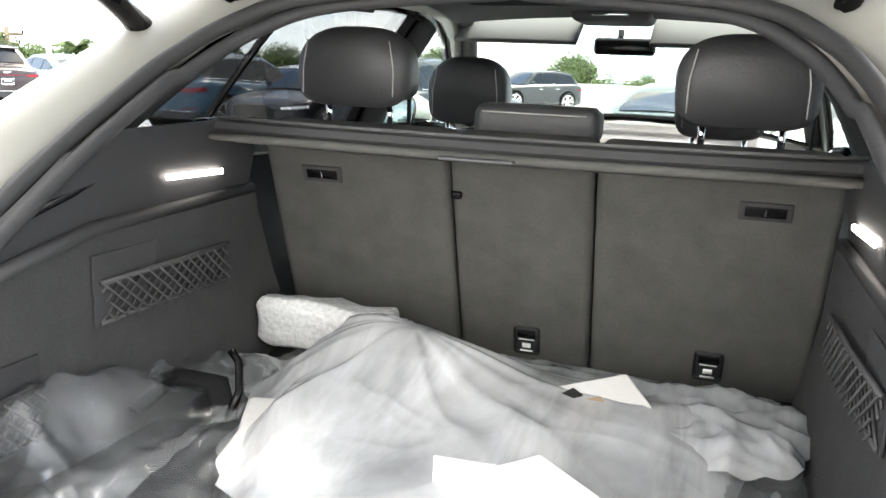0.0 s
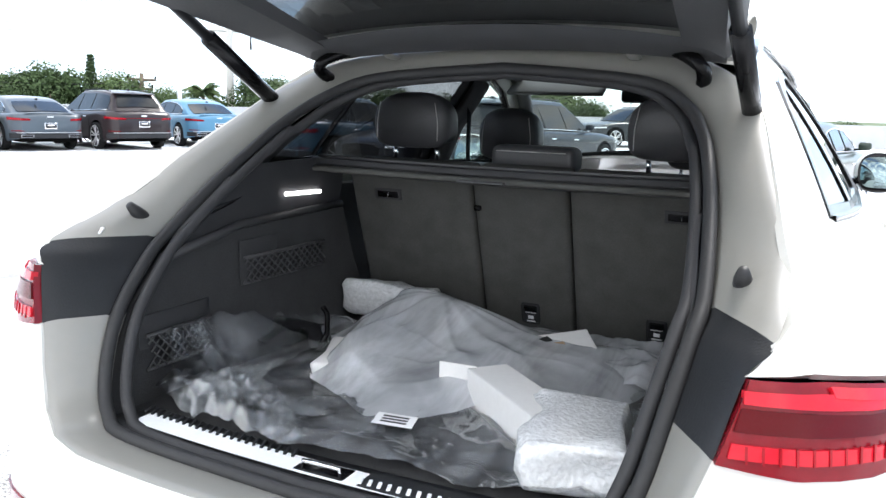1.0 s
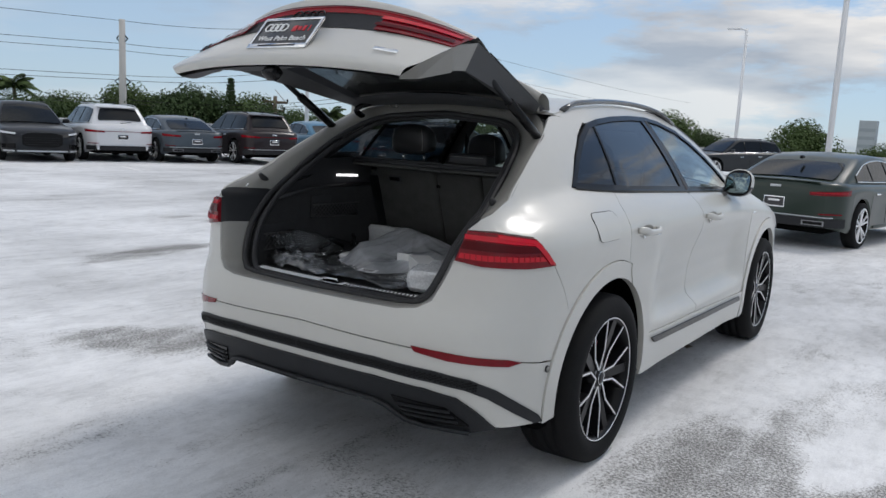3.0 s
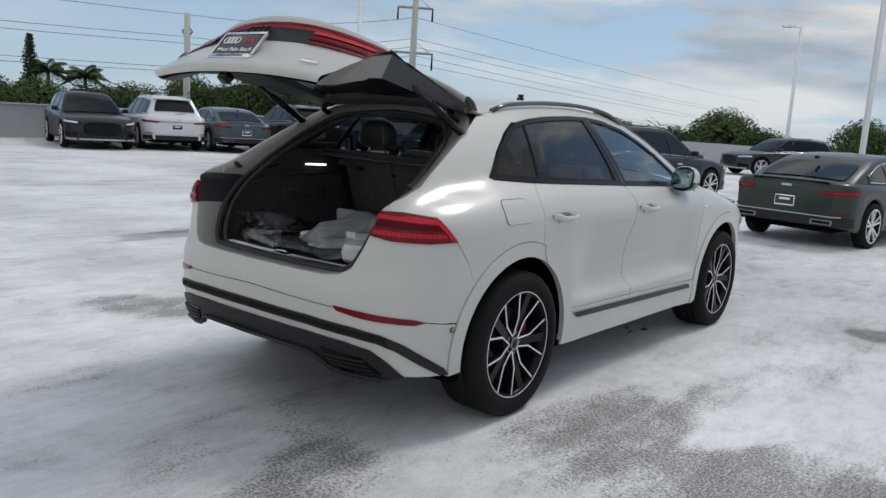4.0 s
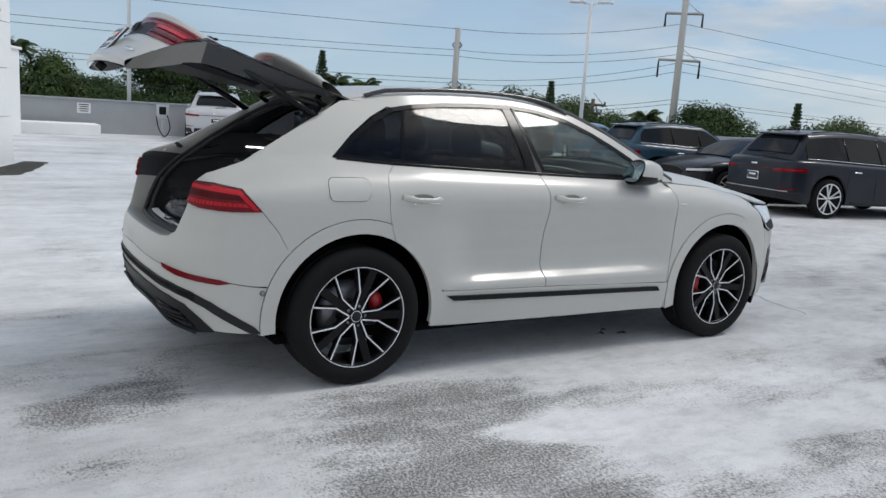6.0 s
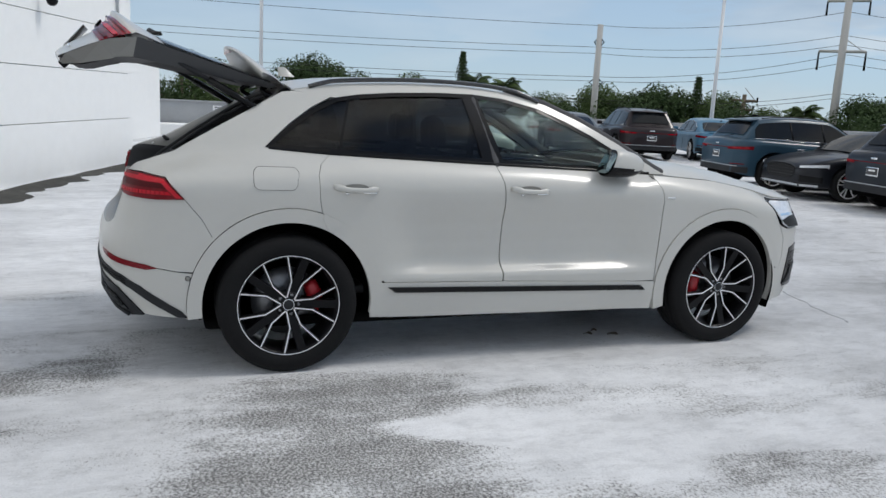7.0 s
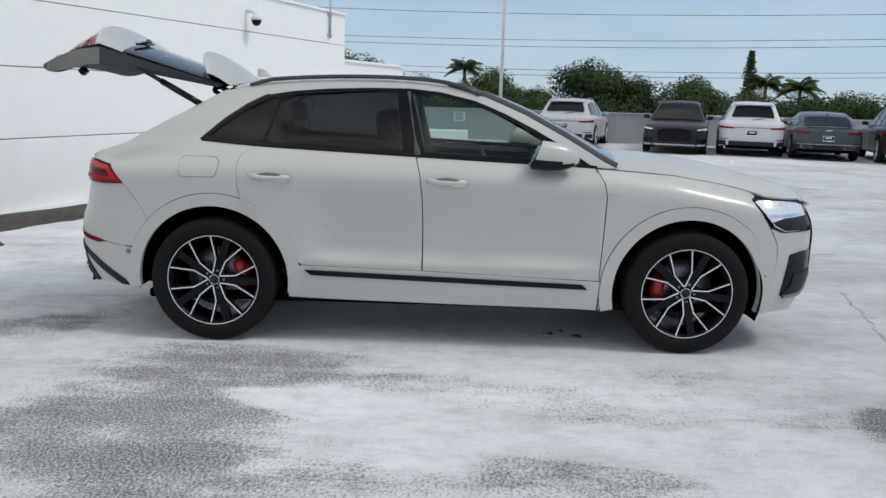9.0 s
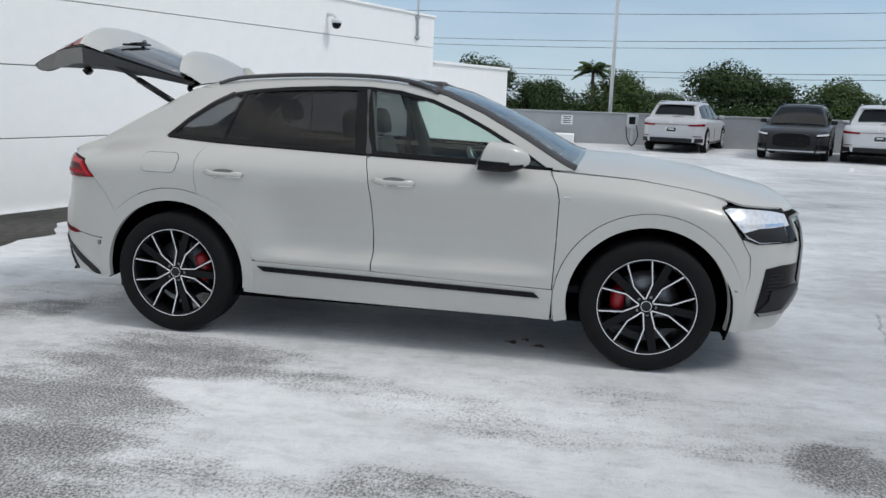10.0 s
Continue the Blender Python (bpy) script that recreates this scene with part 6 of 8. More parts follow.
gate_sheet("brake_lamp", [(0.16, -0.318, 1.550, -0.322, 1.552), (0.16, -0.30, 1.538, -0.304, 1.540)], LAMP_RED, n=8, sub=1)
gate_sheet("deck_lid", [(0.64, -0.575, 1.268, -0.655, 1.284), (0.656, -0.65, 1.235, -0.78, 1.252), (0.665, -0.70, 1.211, -0.895, 1.224), (0.668, -0.72, 1.198, -0.918, 1.208), (0.668, -0.725, 1.180, -0.905, 1.182)], PAINT)
gate_sheet("light_bar", [(0.668, -0.727, 1.181, -0.905, 1.183), (0.676, -0.742, 1.160, -0.912, 1.163), (0.676, -0.752, 1.138, -0.902, 1.142)], LAMP_RED, label="full-width red light bar")
gate_sheet("light_line", [(0.674, -0.745, 1.166, -0.914, 1.168), (0.675, -0.749, 1.158, -0.914, 1.160)], LAMP_DARK, sub=1, out=0.003)
gate_sheet("dark_panel", [(0.676, -0.752, 1.139, -0.900, 1.143), (0.677, -0.80, 1.04, -0.905, 1.045)], PLASTIC, label="dark grey panel between the lamps")
for a, b in ((0.52, 1.0), (-1.0, -0.52)):
    gate_sheet("gate_lamp", [(0.677, -0.753, 1.139, -0.903, 1.142), (0.680, -0.775, 1.09, -0.908, 1.09), (0.678, -0.802, 1.035, -0.908, 1.048)], LAMP_DIM, n=10, lo=a, hi=b, out=0.006, thick=0.004, label="red tail lamp")
    gate_sheet("lamp_band", [(0.678, -0.757, 1.130, -0.904, 1.133), (0.680, -0.767, 1.108, -0.907, 1.110)], LAMP_LIT, n=10, lo=a * 0.985, hi=b * 0.985, out=0.011, sub=1)
    gate_sheet("lamp_line", [(0.679, -0.782, 1.083, -0.908, 1.083), (0.679, -0.79, 1.065, -0.908, 1.067)], LAMP_DARK, n=10, lo=a * 0.98, hi=b * 0.98, out=0.011, sub=1)
gate_sheet("lower_skin", [(0.676, -0.80, 1.042, -0.902, 1.047), (0.668, -0.84, 0.95, -0.925, 0.95), (0.652, -0.87, 0.87, -0.945, 0.862), (0.625, -0.885, 0.828, -0.945, 0.818), (0.60, -0.865, 0.81, -0.922, 0.80)], PAINT)
gate_sheet("inner_trim", [(0.57, -0.545, 1.205, -0.58, 1.215), (0.625, -0.62, 1.115, -0.68, 1.125), (0.632, -0.70, 1.03, -0.79, 1.03), (0.60, -0.78, 0.88, -0.87, 0.875), (0.585, -0.845, 0.815, -0.91, 0.805)], TRIM_GREY, label="dark grey tailgate lining")
gate_sheet("top_trim", [(0.545, -0.005, 1.545, -0.03, 1.565), (0.55, -0.07, 1.505, -0.10, 1.525), (0.50, -0.12, 1.49, -0.16, 1.505)], TRIM_GREY)
gate_sheet("hinge_strip", [(0.575, 0.022, 1.598, 0.02, 1.632), (0.56, 0.0, 1.56, -0.02, 1.585), (0.545, -0.012, 1.545, -0.035, 1.566)], PAINT_SHADED)
for side in (1, -1):
    rows = []
    for t in np.linspace(0, 1, 8):
        p = Vector((0.575, -0.01, 1.575)).lerp(Vector((0.668, -0.70, 1.19)), t)
        q = Vector((0.545, -0.03, 1.53)).lerp(Vector((0.63, -0.64, 1.10)), t)
        r = Vector((0.46, -0.06, 1.525)).lerp(Vector((0.50, -0.58, 1.21)), t)
        g = Vector((0.46, -0.075, 1.545)).lerp(Vector((0.50, -0.60, 1.255)), t)
        rows.append([Vector((side * v.x, v.y, v.z)) for v in (p, q, r, g)])
    bm = grid_bm(rows)
    bmesh.ops.recalc_face_normals(bm, faces=bm.faces)
    sharp(part("side_frame", bm, TRIM_GREY, gate), 60)
    rows = []
    for p, q in (((0.668, -0.70, 1.19), (0.63, -0.64, 1.10)), ((0.677, -0.78, 1.08), (0.632, -0.70, 1.03)), ((0.676, -0.80, 1.04), (0.632, -0.70, 1.02)), ((0.652, -0.87, 0.87), (0.60, -0.79, 0.88)), ((0.60, -0.865, 0.81), (0.585, -0.845, 0.815))):
        rows.append([Vector((side * p[0], p[1], p[2])), Vector((side * q[0], q[1], q[2]))])
    bm = grid_bm(rows)
    bmesh.ops.recalc_face_normals(bm, faces=bm.faces)
    part("side_edge", bm, PAINT_SHADED, gate, smooth=False)
# wiper
part("wiper_arm", tube_bm([(0.0, -0.70, 1.29), (0.05, -0.67, 1.305), (0.28, -0.645, 1.312)], [0.022, 0.014, 0.008], 8), BLACK, gate)
part("wiper_blade", tube_bm([(-0.02, -0.665, 1.303), (0.38, -0.635, 1.306)], 0.008, 6), BLACK, gate)
# emblem rings, badges and plate
for k in range(4):
    cx = -0.0585 + 0.039 * k
    part("emblem_ring", tube_bm([(cx + 0.026 * math.cos(a), -0.916 - 0.004 * math.sin(a), 1.10 + 0.026 * math.sin(a)) for a in np.linspace(0, 2 * math.pi, 24, endpoint=False)], 0.004, 6, closed=True), BLACK, gate)
part("badge", box_bm((0.10, 0.005, 0.016), (0.50, -0.902, 0.905), 0.003, rot=Matrix.Rotation(radians(12), 4, "Z")), CHROME, gate)
part("badge", box_bm((0.035, 0.005, 0.032), (-0.57, -0.865, 0.975), 0.004, rot=Matrix.Rotation(radians(-18), 4, "Z")), BLACK, gate)
part("badge", box_bm((0.03, 0.005, 0.032), (-0.53, -0.876, 0.975), 0.004, rot=Matrix.Rotation(radians(-18), 4, "Z")), BLACK, gate)
part("latch_hook", box_bm((0.06, 0.05, 0.05), (0, -0.885, 0.80), 0.008), BLACK, gate)
PLATE_M = Matrix.Translation((0, -0.942, 0.955)) @ Matrix.Rotation(radians(4), 4, "X")


def on_plate(bm):
    bmesh.ops.transform(bm, matrix=PLATE_M, verts=bm.verts)
    return bm


def words(text, size, m, mat, name, parent, extrude=0.0008):
    """Raised lettering in the built-in font, as a mesh."""
    cu = bpy.data.curves.new("tmp", "FONT")
    cu.body, cu.size, cu.extrude, cu.align_x, cu.align_y = text, size, extrude, "CENTER", "CENTER"
    tmp = new("tmp", cu)
    me = bpy.data.meshes.new_from_object(tmp)
    bpy.data.objects.remove(tmp)
    me.transform(m)
    me.materials.clear()
    me.materials.append(mat)
    ob = new(name, me)
    ob.parent = parent
    return ob


plate_ob = part("dealer_plate", on_plate(box_bm((0.31, 0.012, 0.165), (0, 0, 0), 0.006)), PLATE_BLACK, gate, "black dealer plate in a bright frame")
for sz, c in (((0.312, 0.006, 0.013), (0, -0.008, 0.077)), ((0.312, 0.006, 0.024), (0, -0.008, -0.071)), ((0.010, 0.006, 0.14), (-0.151, -0.008, 0.003)), ((0.010, 0.006, 0.14), (0.151, -0.008, 0.003))):
    part("plate_frame", on_plate(box_bm(sz, c, 0.002)), CHROME, gate)
for k in range(4):
    cx = -0.105 + 0.027 * k
    part("plate_ring", on_plate(tube_bm([(cx + 0.019 * math.cos(a), -0.008, 0.03 + 0.019 * math.sin(a)) for a in np.linspace(0, 2 * math.pi, 20, endpoint=False)], 0.003, 5, closed=True)), WHITE_TEXT, gate)
for k, (w, h) in enumerate(((0.022, 0.03), (0.016, 0.022), (0.016, 0.028), (0.006, 0.028))):
    part("plate_block", on_plate(box_bm((w, 0.002, h), (0.035 + 0.026 * k, -0.007, 0.025), 0.0005)), RED_TEXT, gate)
words("West Palm Beach", 0.036, PLATE_M @ Matrix.Translation((0, -0.0075, -0.03)) @ Matrix.Rotation(radians(90), 4, "X"), WHITE_TEXT, "plate_text", gate)
part("plate_line", on_plate(box_bm((0.20, 0.002, 0.007), (0, -0.0115, -0.071), 0.0005)), BLACK_TEXT, gate)

# gas struts, hinge arms and ribbed cable sleeves stay on the body
GM = gate.matrix_basis
for side in (1, -1):
    top = GM @ Vector((side * 0.60, -0.52, 1.24))
    low = Vector((side * 0.622, -0.075, 1.44))
    mid = low.lerp(top, 0.62)
    part("gas_strut", tube_bm([low, mid], 0.021, 12), BLACK, car, "black power strut")
    part("strut_rod", tube_bm([mid, top], 0.014, 10), PLASTIC, car)
    part("strut_mount", box_bm((0.03, 0.07, 0.035), (side * 0.625, -0.075, 1.438), 0.008, rot=Matrix.Rotation(radians(35), 4, "X")), BLACK, car)
    a, b = Vector((side * 0.50, -0.04, 1.53)), GM @ Vector((side * 0.44, -0.03, 1.545))
    pts = [a.lerp(b, t) + Vector((side * 0.03 * math.sin(math.pi * t), -0.05 * math.sin(math.pi * t), 0.01)) for t in np.linspace(0, 1, 40)]
    part("cable_sleeve", tube_bm(pts, [0.017 if k % 2 else 0.013 for k in range(40)], 10), BLACK, car, "ribbed black cable sleeve")
    part("hinge", tube_bm([(side * 0.33, 0.045, 1.60), (side * 0.33, -0.01, 1.605), GM @ Vector((side * 0.33, -0.06, 1.56))], 0.016, 8, flat=0.5), PAINT_SHADED, car)

# ---- cargo ----
FLOOR_Z = 0.798


def fold(x, y, seed, scale):
    return noise.fractal(Vector((x * scale + seed, y * scale - seed, seed * 1.7)), 0.9, 2.2, 4)


def ridge(x, y, seed, scale):
    return 1 - abs(noise.noise(Vector((x * scale + seed, y * scale + 2 * seed, seed)))) * 2.2


def sheet_thing(name, outline_r, centre, turn, height, mat, label, n=64, kind="", edge=0.0):
    """A crumpled sheet over a plan ellipse, raised by height(x, y)."""
    bm = bmesh.new()
    rows = []
    for i in range(n + 1):
        row = []
        for j in range(n + 1):
            u, v = 2 * i / n - 1, 2 * j / n - 1
            r = max(abs(u), abs(v))
            q = math.hypot(u, v)
            k = r / q if q > 1e-6 else 1
            k = 0.45 + 0.55 * k
            a = math.atan2(v, u)
            wob = 1 + edge * noise.noise(Vector((math.cos(a) * 2.1, math.sin(a) * 2.1, centre[0] * 7)))
            x, y = u * k * outline_r[0] * wob, v * k * outline_r[1] * wob
            c, s = math.cos(radians(turn)), math.sin(radians(turn))
            X, Y = centre[0] + c * x - s * y, centre[1] + s * x + c * y
            row.append((X, Y, FLOOR_Z + height(X, Y, 1 - r)))
        rows.append(row)
    grid_bm(rows, bm)
    bmesh.ops.recalc_face_normals(bm, faces=bm.faces)
    ob = part(name, bm, mat)
    tagged(ob, label, "plastic sheet")
    return ob


def crease(x, y, seed, scale):
    """Sharp folds: the valleys of a noise field, bent by a second one."""
    wx, wy = 0.08 * noise.noise(Vector((x * 4, y * 4, seed))), 0.08 * noise.noise(Vector((x * 4 + 9, y * 4, seed)))
    return 1 - min(1.0, 2.6 * abs(noise.noise(Vector(((x + wx) * scale + seed, (y + wy) * scale - seed, 1.3 * seed)))))


def bag_height(x, y, rim):
    """The draped heap: a high back, a shoulder beside it, a ridge to the front and a low slope towards the wheel arch."""
    g = lambda cx, cy, rx, ry, rot=0: math.exp(-(((x - cx) * math.cos(rot) + (y - cy) * math.sin(rot)) / rx) ** 2 - ((-(x - cx) * math.sin(rot) + (y - cy) * math.cos(rot)) / ry) ** 2)
    h = 0.120 * g(-0.26, 0.03, 0.17, 0.18, 0.5) + 0.085 * g(-0.04, 0.0, 0.17, 0.16) + 0.06 * g(0.08, -0.26, 0.13, 0.2, -0.5) + 0.080 * g(-0.24, -0.30, 0.12, 0.2) + 0.05 * g(0.30, -0.02, 0.18, 0.15)
    f = min(1, rim * 5)
    # folds run down from the top of the heap
    dx, dy = x + 0.16, y - 0.02
    ang, far = math.atan2(dy, dx), math.hypot(dx, dy)
    fan = 1 - min(1.0, 2.4 * abs(noise.noise(Vector((ang * 2.6, far * 1.5, 4.2)))))
    thin = 1 - min(1.0, 2.4 * abs(noise.noise(Vector((ang * 6.5, far * 2.6, 8.1)))))
    d = 0.012 * fan * min(1, far * 5) + 0.003 * thin * min(1, far * 6) + 0.008 * crease(x, y, 2.7, 2.6) ** 2 + 0.003 * crease(x * 0.6 + y, y - x, 8.3, 5) ** 2
    return 0.012 + h * (0.35 + 0.65 * f) + d * (0.5 + 0.5 * f)


sheet_thing("plastic_bag", (0.44, 0.40), (0.02, -0.08), 8, bag_height, BAG, "milky plastic bag draped over parcels in the trunk", n=150, edge=0.30)


def film_height(x, y, rim):
    up = 0.11 * math.exp(-((x + 0.535) / 0.045) ** 2) * (0.55 + 0.45 * math.sin(8 * y + 0.6)) * step(0.15, -0.25, y) + 0.03 * math.exp(-((y + 0.72) / 0.05) ** 2) * step(0.2, -0.3, x)
    up += 0.13 * math.exp(-((x - 0.525) / 0.028) ** 2) * math.exp(-((y - 0.16) / 0.14) ** 2)
    return 0.008 + max(0, up * (0.8 + 0.4 * crease(x, y, 1.9, 11)) + 0.016 * crease(x, y, 5.2, 5) + 0.010 * crease(x, y, 2.2, 11) + 0.004 * crease(x, y, 7.7, 26))


sheet_thing("floor_film", (0.565, 0.50), (0.0, -0.26), 0, film_height, FILM, "clear crumpled plastic film over the cargo floor", n=150, edge=0.05)
sheet_thing("loose_film", (0.20, 0.075), (-0.36, -0.66), -14, lambda x, y, r: 0.022 + 0.03 * min(1, 4 * r) + 0.022 * crease(x, y, 8.2, 9) + 0.010 * crease(x, y, 2.4, 22), FILM, "clear crumpled plastic film behind the sill", n=60, edge=0.35)
sheet_thing("loose_film", (0.11, 0.36), (-0.475, -0.34), -4, lambda x, y, r: 0.020 + 0.10 * step(-0.44, -0.56, x) * step(0.05, -0.5, y) + 0.03 * crease(x, y, 3.3, 6) + 0.012 * crease(x, y, 5.4, 17), FILM, "clear plastic film bunched along the cargo side", n=80, edge=0.25)
sheet_thing("loose_film", (0.19, 0.17), (0.37, 0.04), 6, lambda x, y, r: 0.035 + 0.03 * min(1, 3 * r) + 0.012 * crease(x, y, 6.2, 7) + 0.006 * crease(x, y, 9.4, 18), BAG, "milky plastic film beside the seat back", n=60, edge=0.2)


def parcel(name, size, m, mat, label, category, swell=0.035, grain=0.009, n=14):
    """A soft wrapped block with a bumpy skin."""
    bm = box_bm(size, (0, 0, size[2] / 2), min(size) * 0.22, seg=3)
    bmesh.ops.subdivide_edges(bm, edges=bm.edges[:], cuts=3, use_grid_fill=True)
    for v in bm.verts:
        d = v.co.normalized()
        v.co += d * (swell * noise.noise(v.co * 9) + grain * noise.noise(v.co * 60))
        v.co.z = max(v.co.z, 0.0)
    ob = part(name, bm, mat)
    ob.matrix_basis = m
    return tagged(ob, label, category)


parcel("bubble_wrap_parcel", (0.30, 0.10, 0.105), pose(-0.39, 0.15, FLOOR_Z + 0.03, 0, 0, 4), BUBBLE, "grey bubble-wrapped parcel by the seat back", "parcel")
parcel("bubble_wrap_parcel", (0.19, 0.26, 0.10), pose(0.405, -0.56, FLOOR_Z + 0.01, 0, 0, 14), BUBBLE, "grey bubble-wrapped parcel near the sill", "parcel")
parcel("wrapped_parcel", (0.20, 0.22, 0.05), pose(-0.24, -0.28, FLOOR_Z + 0.008, 0, 0, 20), CARD, "white paper parcel showing through the plastic bag", "parcel", swell=0.02, grain=0.003)
parcel("wrapped_parcel", (0.26, 0.12, 0.05), pose(0.05, -0.16, FLOOR_Z + 0.008, 0, 0, -20), CARD, "white paper parcel showing through the plastic bag", "parcel", swell=0.02, grain=0.003)
box = empty("white_carton", pose(0.255, -0.455, FLOOR_Z + 0.012, 0, 0, -42))
tagged(box, "white open cardboard carton lying among plastic film", "box")
part("tray", box_bm((0.30, 0.10, 0.085), (-0.03, 0, 0.045), 0.003), CARD, box, smooth=False)
part("flap", box_bm((0.09, 0.004, 0.085), (-0.205, -0.062, 0.048), 0.001, rot=Matrix.Rotation(radians(46), 4, "Z")), CARD, box, smooth=False)
part("flap_edge", box_bm((0.09, 0.006, 0.004), (-0.204, -0.064, 0.004), 0.001, rot=Matrix.Rotation(radians(46), 4, "Z")), BROWN_CARD, box, smooth=False)
lid = empty("torn_carton", pose(0.20, -0.02, FLOOR_Z + 0.04, 12, -8, 30))
tagged(lid, "torn white carton with a brown inside under plastic", "box")
part("panel", box_bm((0.17, 0.12, 0.05), (0, 0, 0.02), 0.004), CARD, lid, smooth=False)
part("inside", box_bm((0.08, 0.05, 0.003), (-0.03, -0.02, 0.047), 0.001), BROWN_CARD, lid, smooth=False)
part("gap", box_bm((0.05, 0.025, 0.004), (-0.045, 0.02, 0.048), 0.001, rot=Matrix.Rotation(radians(20), 4, "Z")), BLACK_TEXT, lid, smooth=False)
note = empty("paper_label", pose(0.03, -0.60, FLOOR_Z + 0.045, 4, 2, 12))
tagged(note, "white paper label lying on the plastic film", "label")
part("sheet", box_bm((0.085, 0.05, 0.0012), (0, 0, 0), 0.0003), PAPER, note, smooth=False)
for k in range(3):
    part("print_bar", box_bm((0.055, 0.006, 0.0006), (0, 0.012 - 0.012 * k, 0.001), 0.0), BLACK_TEXT, note, smooth=False)
strap = empty("tow_strap", pose(-0.47, -0.22, FLOOR_Z + 0.015, 0, 0, 25))
tagged(strap, "black strap with hook on the cargo floor", "strap")
part("band", tube_bm([(-0.10, -0.05, 0.03), (-0.04, 0.02, 0.07), (0.03, 0.0, 0.06), (0.05, -0.05, 0.01)], 0.022, 8, flat=0.25), BLACKISH, strap)
part("hook", tube_bm([(0.05, -0.05, 0.01), (0.07, -0.02, 0.05), (0.065, 0.02, 0.09), (0.05, 0.03, 0.11)], 0.008, 8), BLACK, strap)
part("pad", box_bm((0.12, 0.05, 0.02), (-0.03, 0.03, 0.055), 0.006, rot=Matrix.Rotation(radians(15), 4, "Y")), BLACKISH, strap)

# ---- the other parked cars ----
def parked_car(label, x, y, rz, colour, kind="suv", length=4.85, width=1.92, height=1.65, rim=RIM_CUT, plate=True):
    """A car from its tail at -length/2 to its nose along +y, with open arches, glass, lamps and bumpers."""
    p = material("car_paint", tuple((0.62 if colour[0] < 0.2 else 0.85) * c for c in colour), 0.28, grain=0.03, scale=200, coat=0.25, stain=0.03, ior=1.35, spec=0.35)
    root = empty("parked_car", pose(x, y, 0, 0, 0, rz))
    tagged(root, label, "car", "cars on the deck")
    w, L, H = width / 2, length, height
    suv = kind == "suv"
    wr, ra = (0.375, 0.44) if suv else (0.345, 0.40)
    axles = (0.205, 0.805)
    if suv:
        deck = [(0, 0.93), (0.012, 1.02), (0.04, 1.07), (0.12, 1.09), (0.5, 1.03), (0.70, 1.0), (0.82, 0.965), (0.92, 0.89), (0.975, 0.78), (1.0, 0.66)]
        roof = [(0.045, 1.07), (0.118, H - 0.12), (0.145, H - 0.055), (0.29, H), (0.45, H - 0.012), (0.54, H - 0.075), (0.715, 0.995)]
        rear_glass, screen, sides = (0.22, 0.95), (0.06, 0.93), (0.105, 0.685)
    else:
        deck = [(0, 0.84), (0.010, 0.93), (0.03, 0.98), (0.18, 0.975), (0.5, 0.945), (0.72, 0.93), (0.85, 0.865), (0.94, 0.78), (0.985, 0.68), (1.0, 0.58)]
        roof = [(0.075, 0.975), (0.24, H - 0.13), (0.31, H - 0.045), (0.42, H), (0.52, H - 0.02), (0.585, H - 0.08), (0.745, 0.925)]
        rear_glass, screen, sides = (0.10, 0.93), (0.06, 0.93), (0.19, 0.715)
    yy = lambda t: (t - 0.5) * L
    zd = lambda t: float(np.interp(t, *zip(*deck)))
    fine_roof = [tuple(q) for q in spline(roof, 5)]
    zr = lambda t: float(np.interp(t, [q[0] for q in fine_roof], [q[1] for q in fine_roof]))
    plan = lambda t: w * (1 - 0.20 * max(0, (0.085 - t) / 0.085) ** 2.4 - 0.05 * max(0, (0.25 - t) / 0.25) ** 2 - 0.26 * max(0, (t - 0.90) / 0.10) ** 2.4 - 0.04 * max(0, (t - 0.7) / 0.3) ** 2)

    def sill(t):
        z = 0.255 + 0.09 * max(0, (0.10 - t) / 0.10)
        for a in axles:
            d = abs(yy(t) - yy(a))
            if d < ra:
                z = max(z, wr + (ra * ra - d * d) ** 0.5)
        return z

    ts = {0, 0.004, 0.012, 0.025, 0.04, 0.06, 0.085, 0.5, 0.6, 0.92, 0.95, 0.97, 0.985, 0.995, 1.0, 0.35, 0.4, 0.45, 0.55, 0.65, 0.1, 0.9}
    for a in axles:
        for q in np.linspace(-1, 1, 17):
            ts.add(round(a + ra / L * math.sin(q * math.pi / 2), 5))
        ts.add(round(a + ra / L * 1.002, 5))
        ts.add(round(a - ra / L * 1.002, 5))
    rows = []
    for t in sorted(ts):
        z, pw, zb = zd(t), plan(t), sill(t)
        sc = lambda f: zb + (z - 0.10 - zb) * f
        k = 0.03 * (1 if 0.3 < t < 0.7 else 0)
        half = [(pw * 0.955, zb), (pw * 0.985, sc(0.12)), (pw * (0.985 - k), sc(0.35)), (pw * 0.995, sc(0.75)), (pw, sc(0.92)), (pw * 0.985, z - 0.06), (pw * 0.93, z - 0.012), (pw * 0.86, z), (pw * 0.4, z + 0.025)]
        rows.append([(a, yy(t), b) for a, b in half] + [(0, yy(t), z + 0.03)] + [(-a, yy(t), b) for a, b in reversed(half)])
    bm = grid_bm(rows)
    bm.verts.ensure_lookup_table()
    m = len(rows[0])
    bm.faces.new([bm.verts[i] for i in range(m)])
    bm.faces.new([bm.verts[(len(rows) - 1) * m + i] for i in reversed(range(m))])
    bmesh.ops.recalc_face_normals(bm, faces=bm.faces)
    sharp(part("body", bm, p, root), 42)
    part("floor_pan", box_bm((2 * w - 0.50, L - 0.35, 0.45), (0, 0, 0.46), 0.03), LINER, root)

    # cabin
    lean = 0.46
    wb = lambda t: plan(t) * 0.90

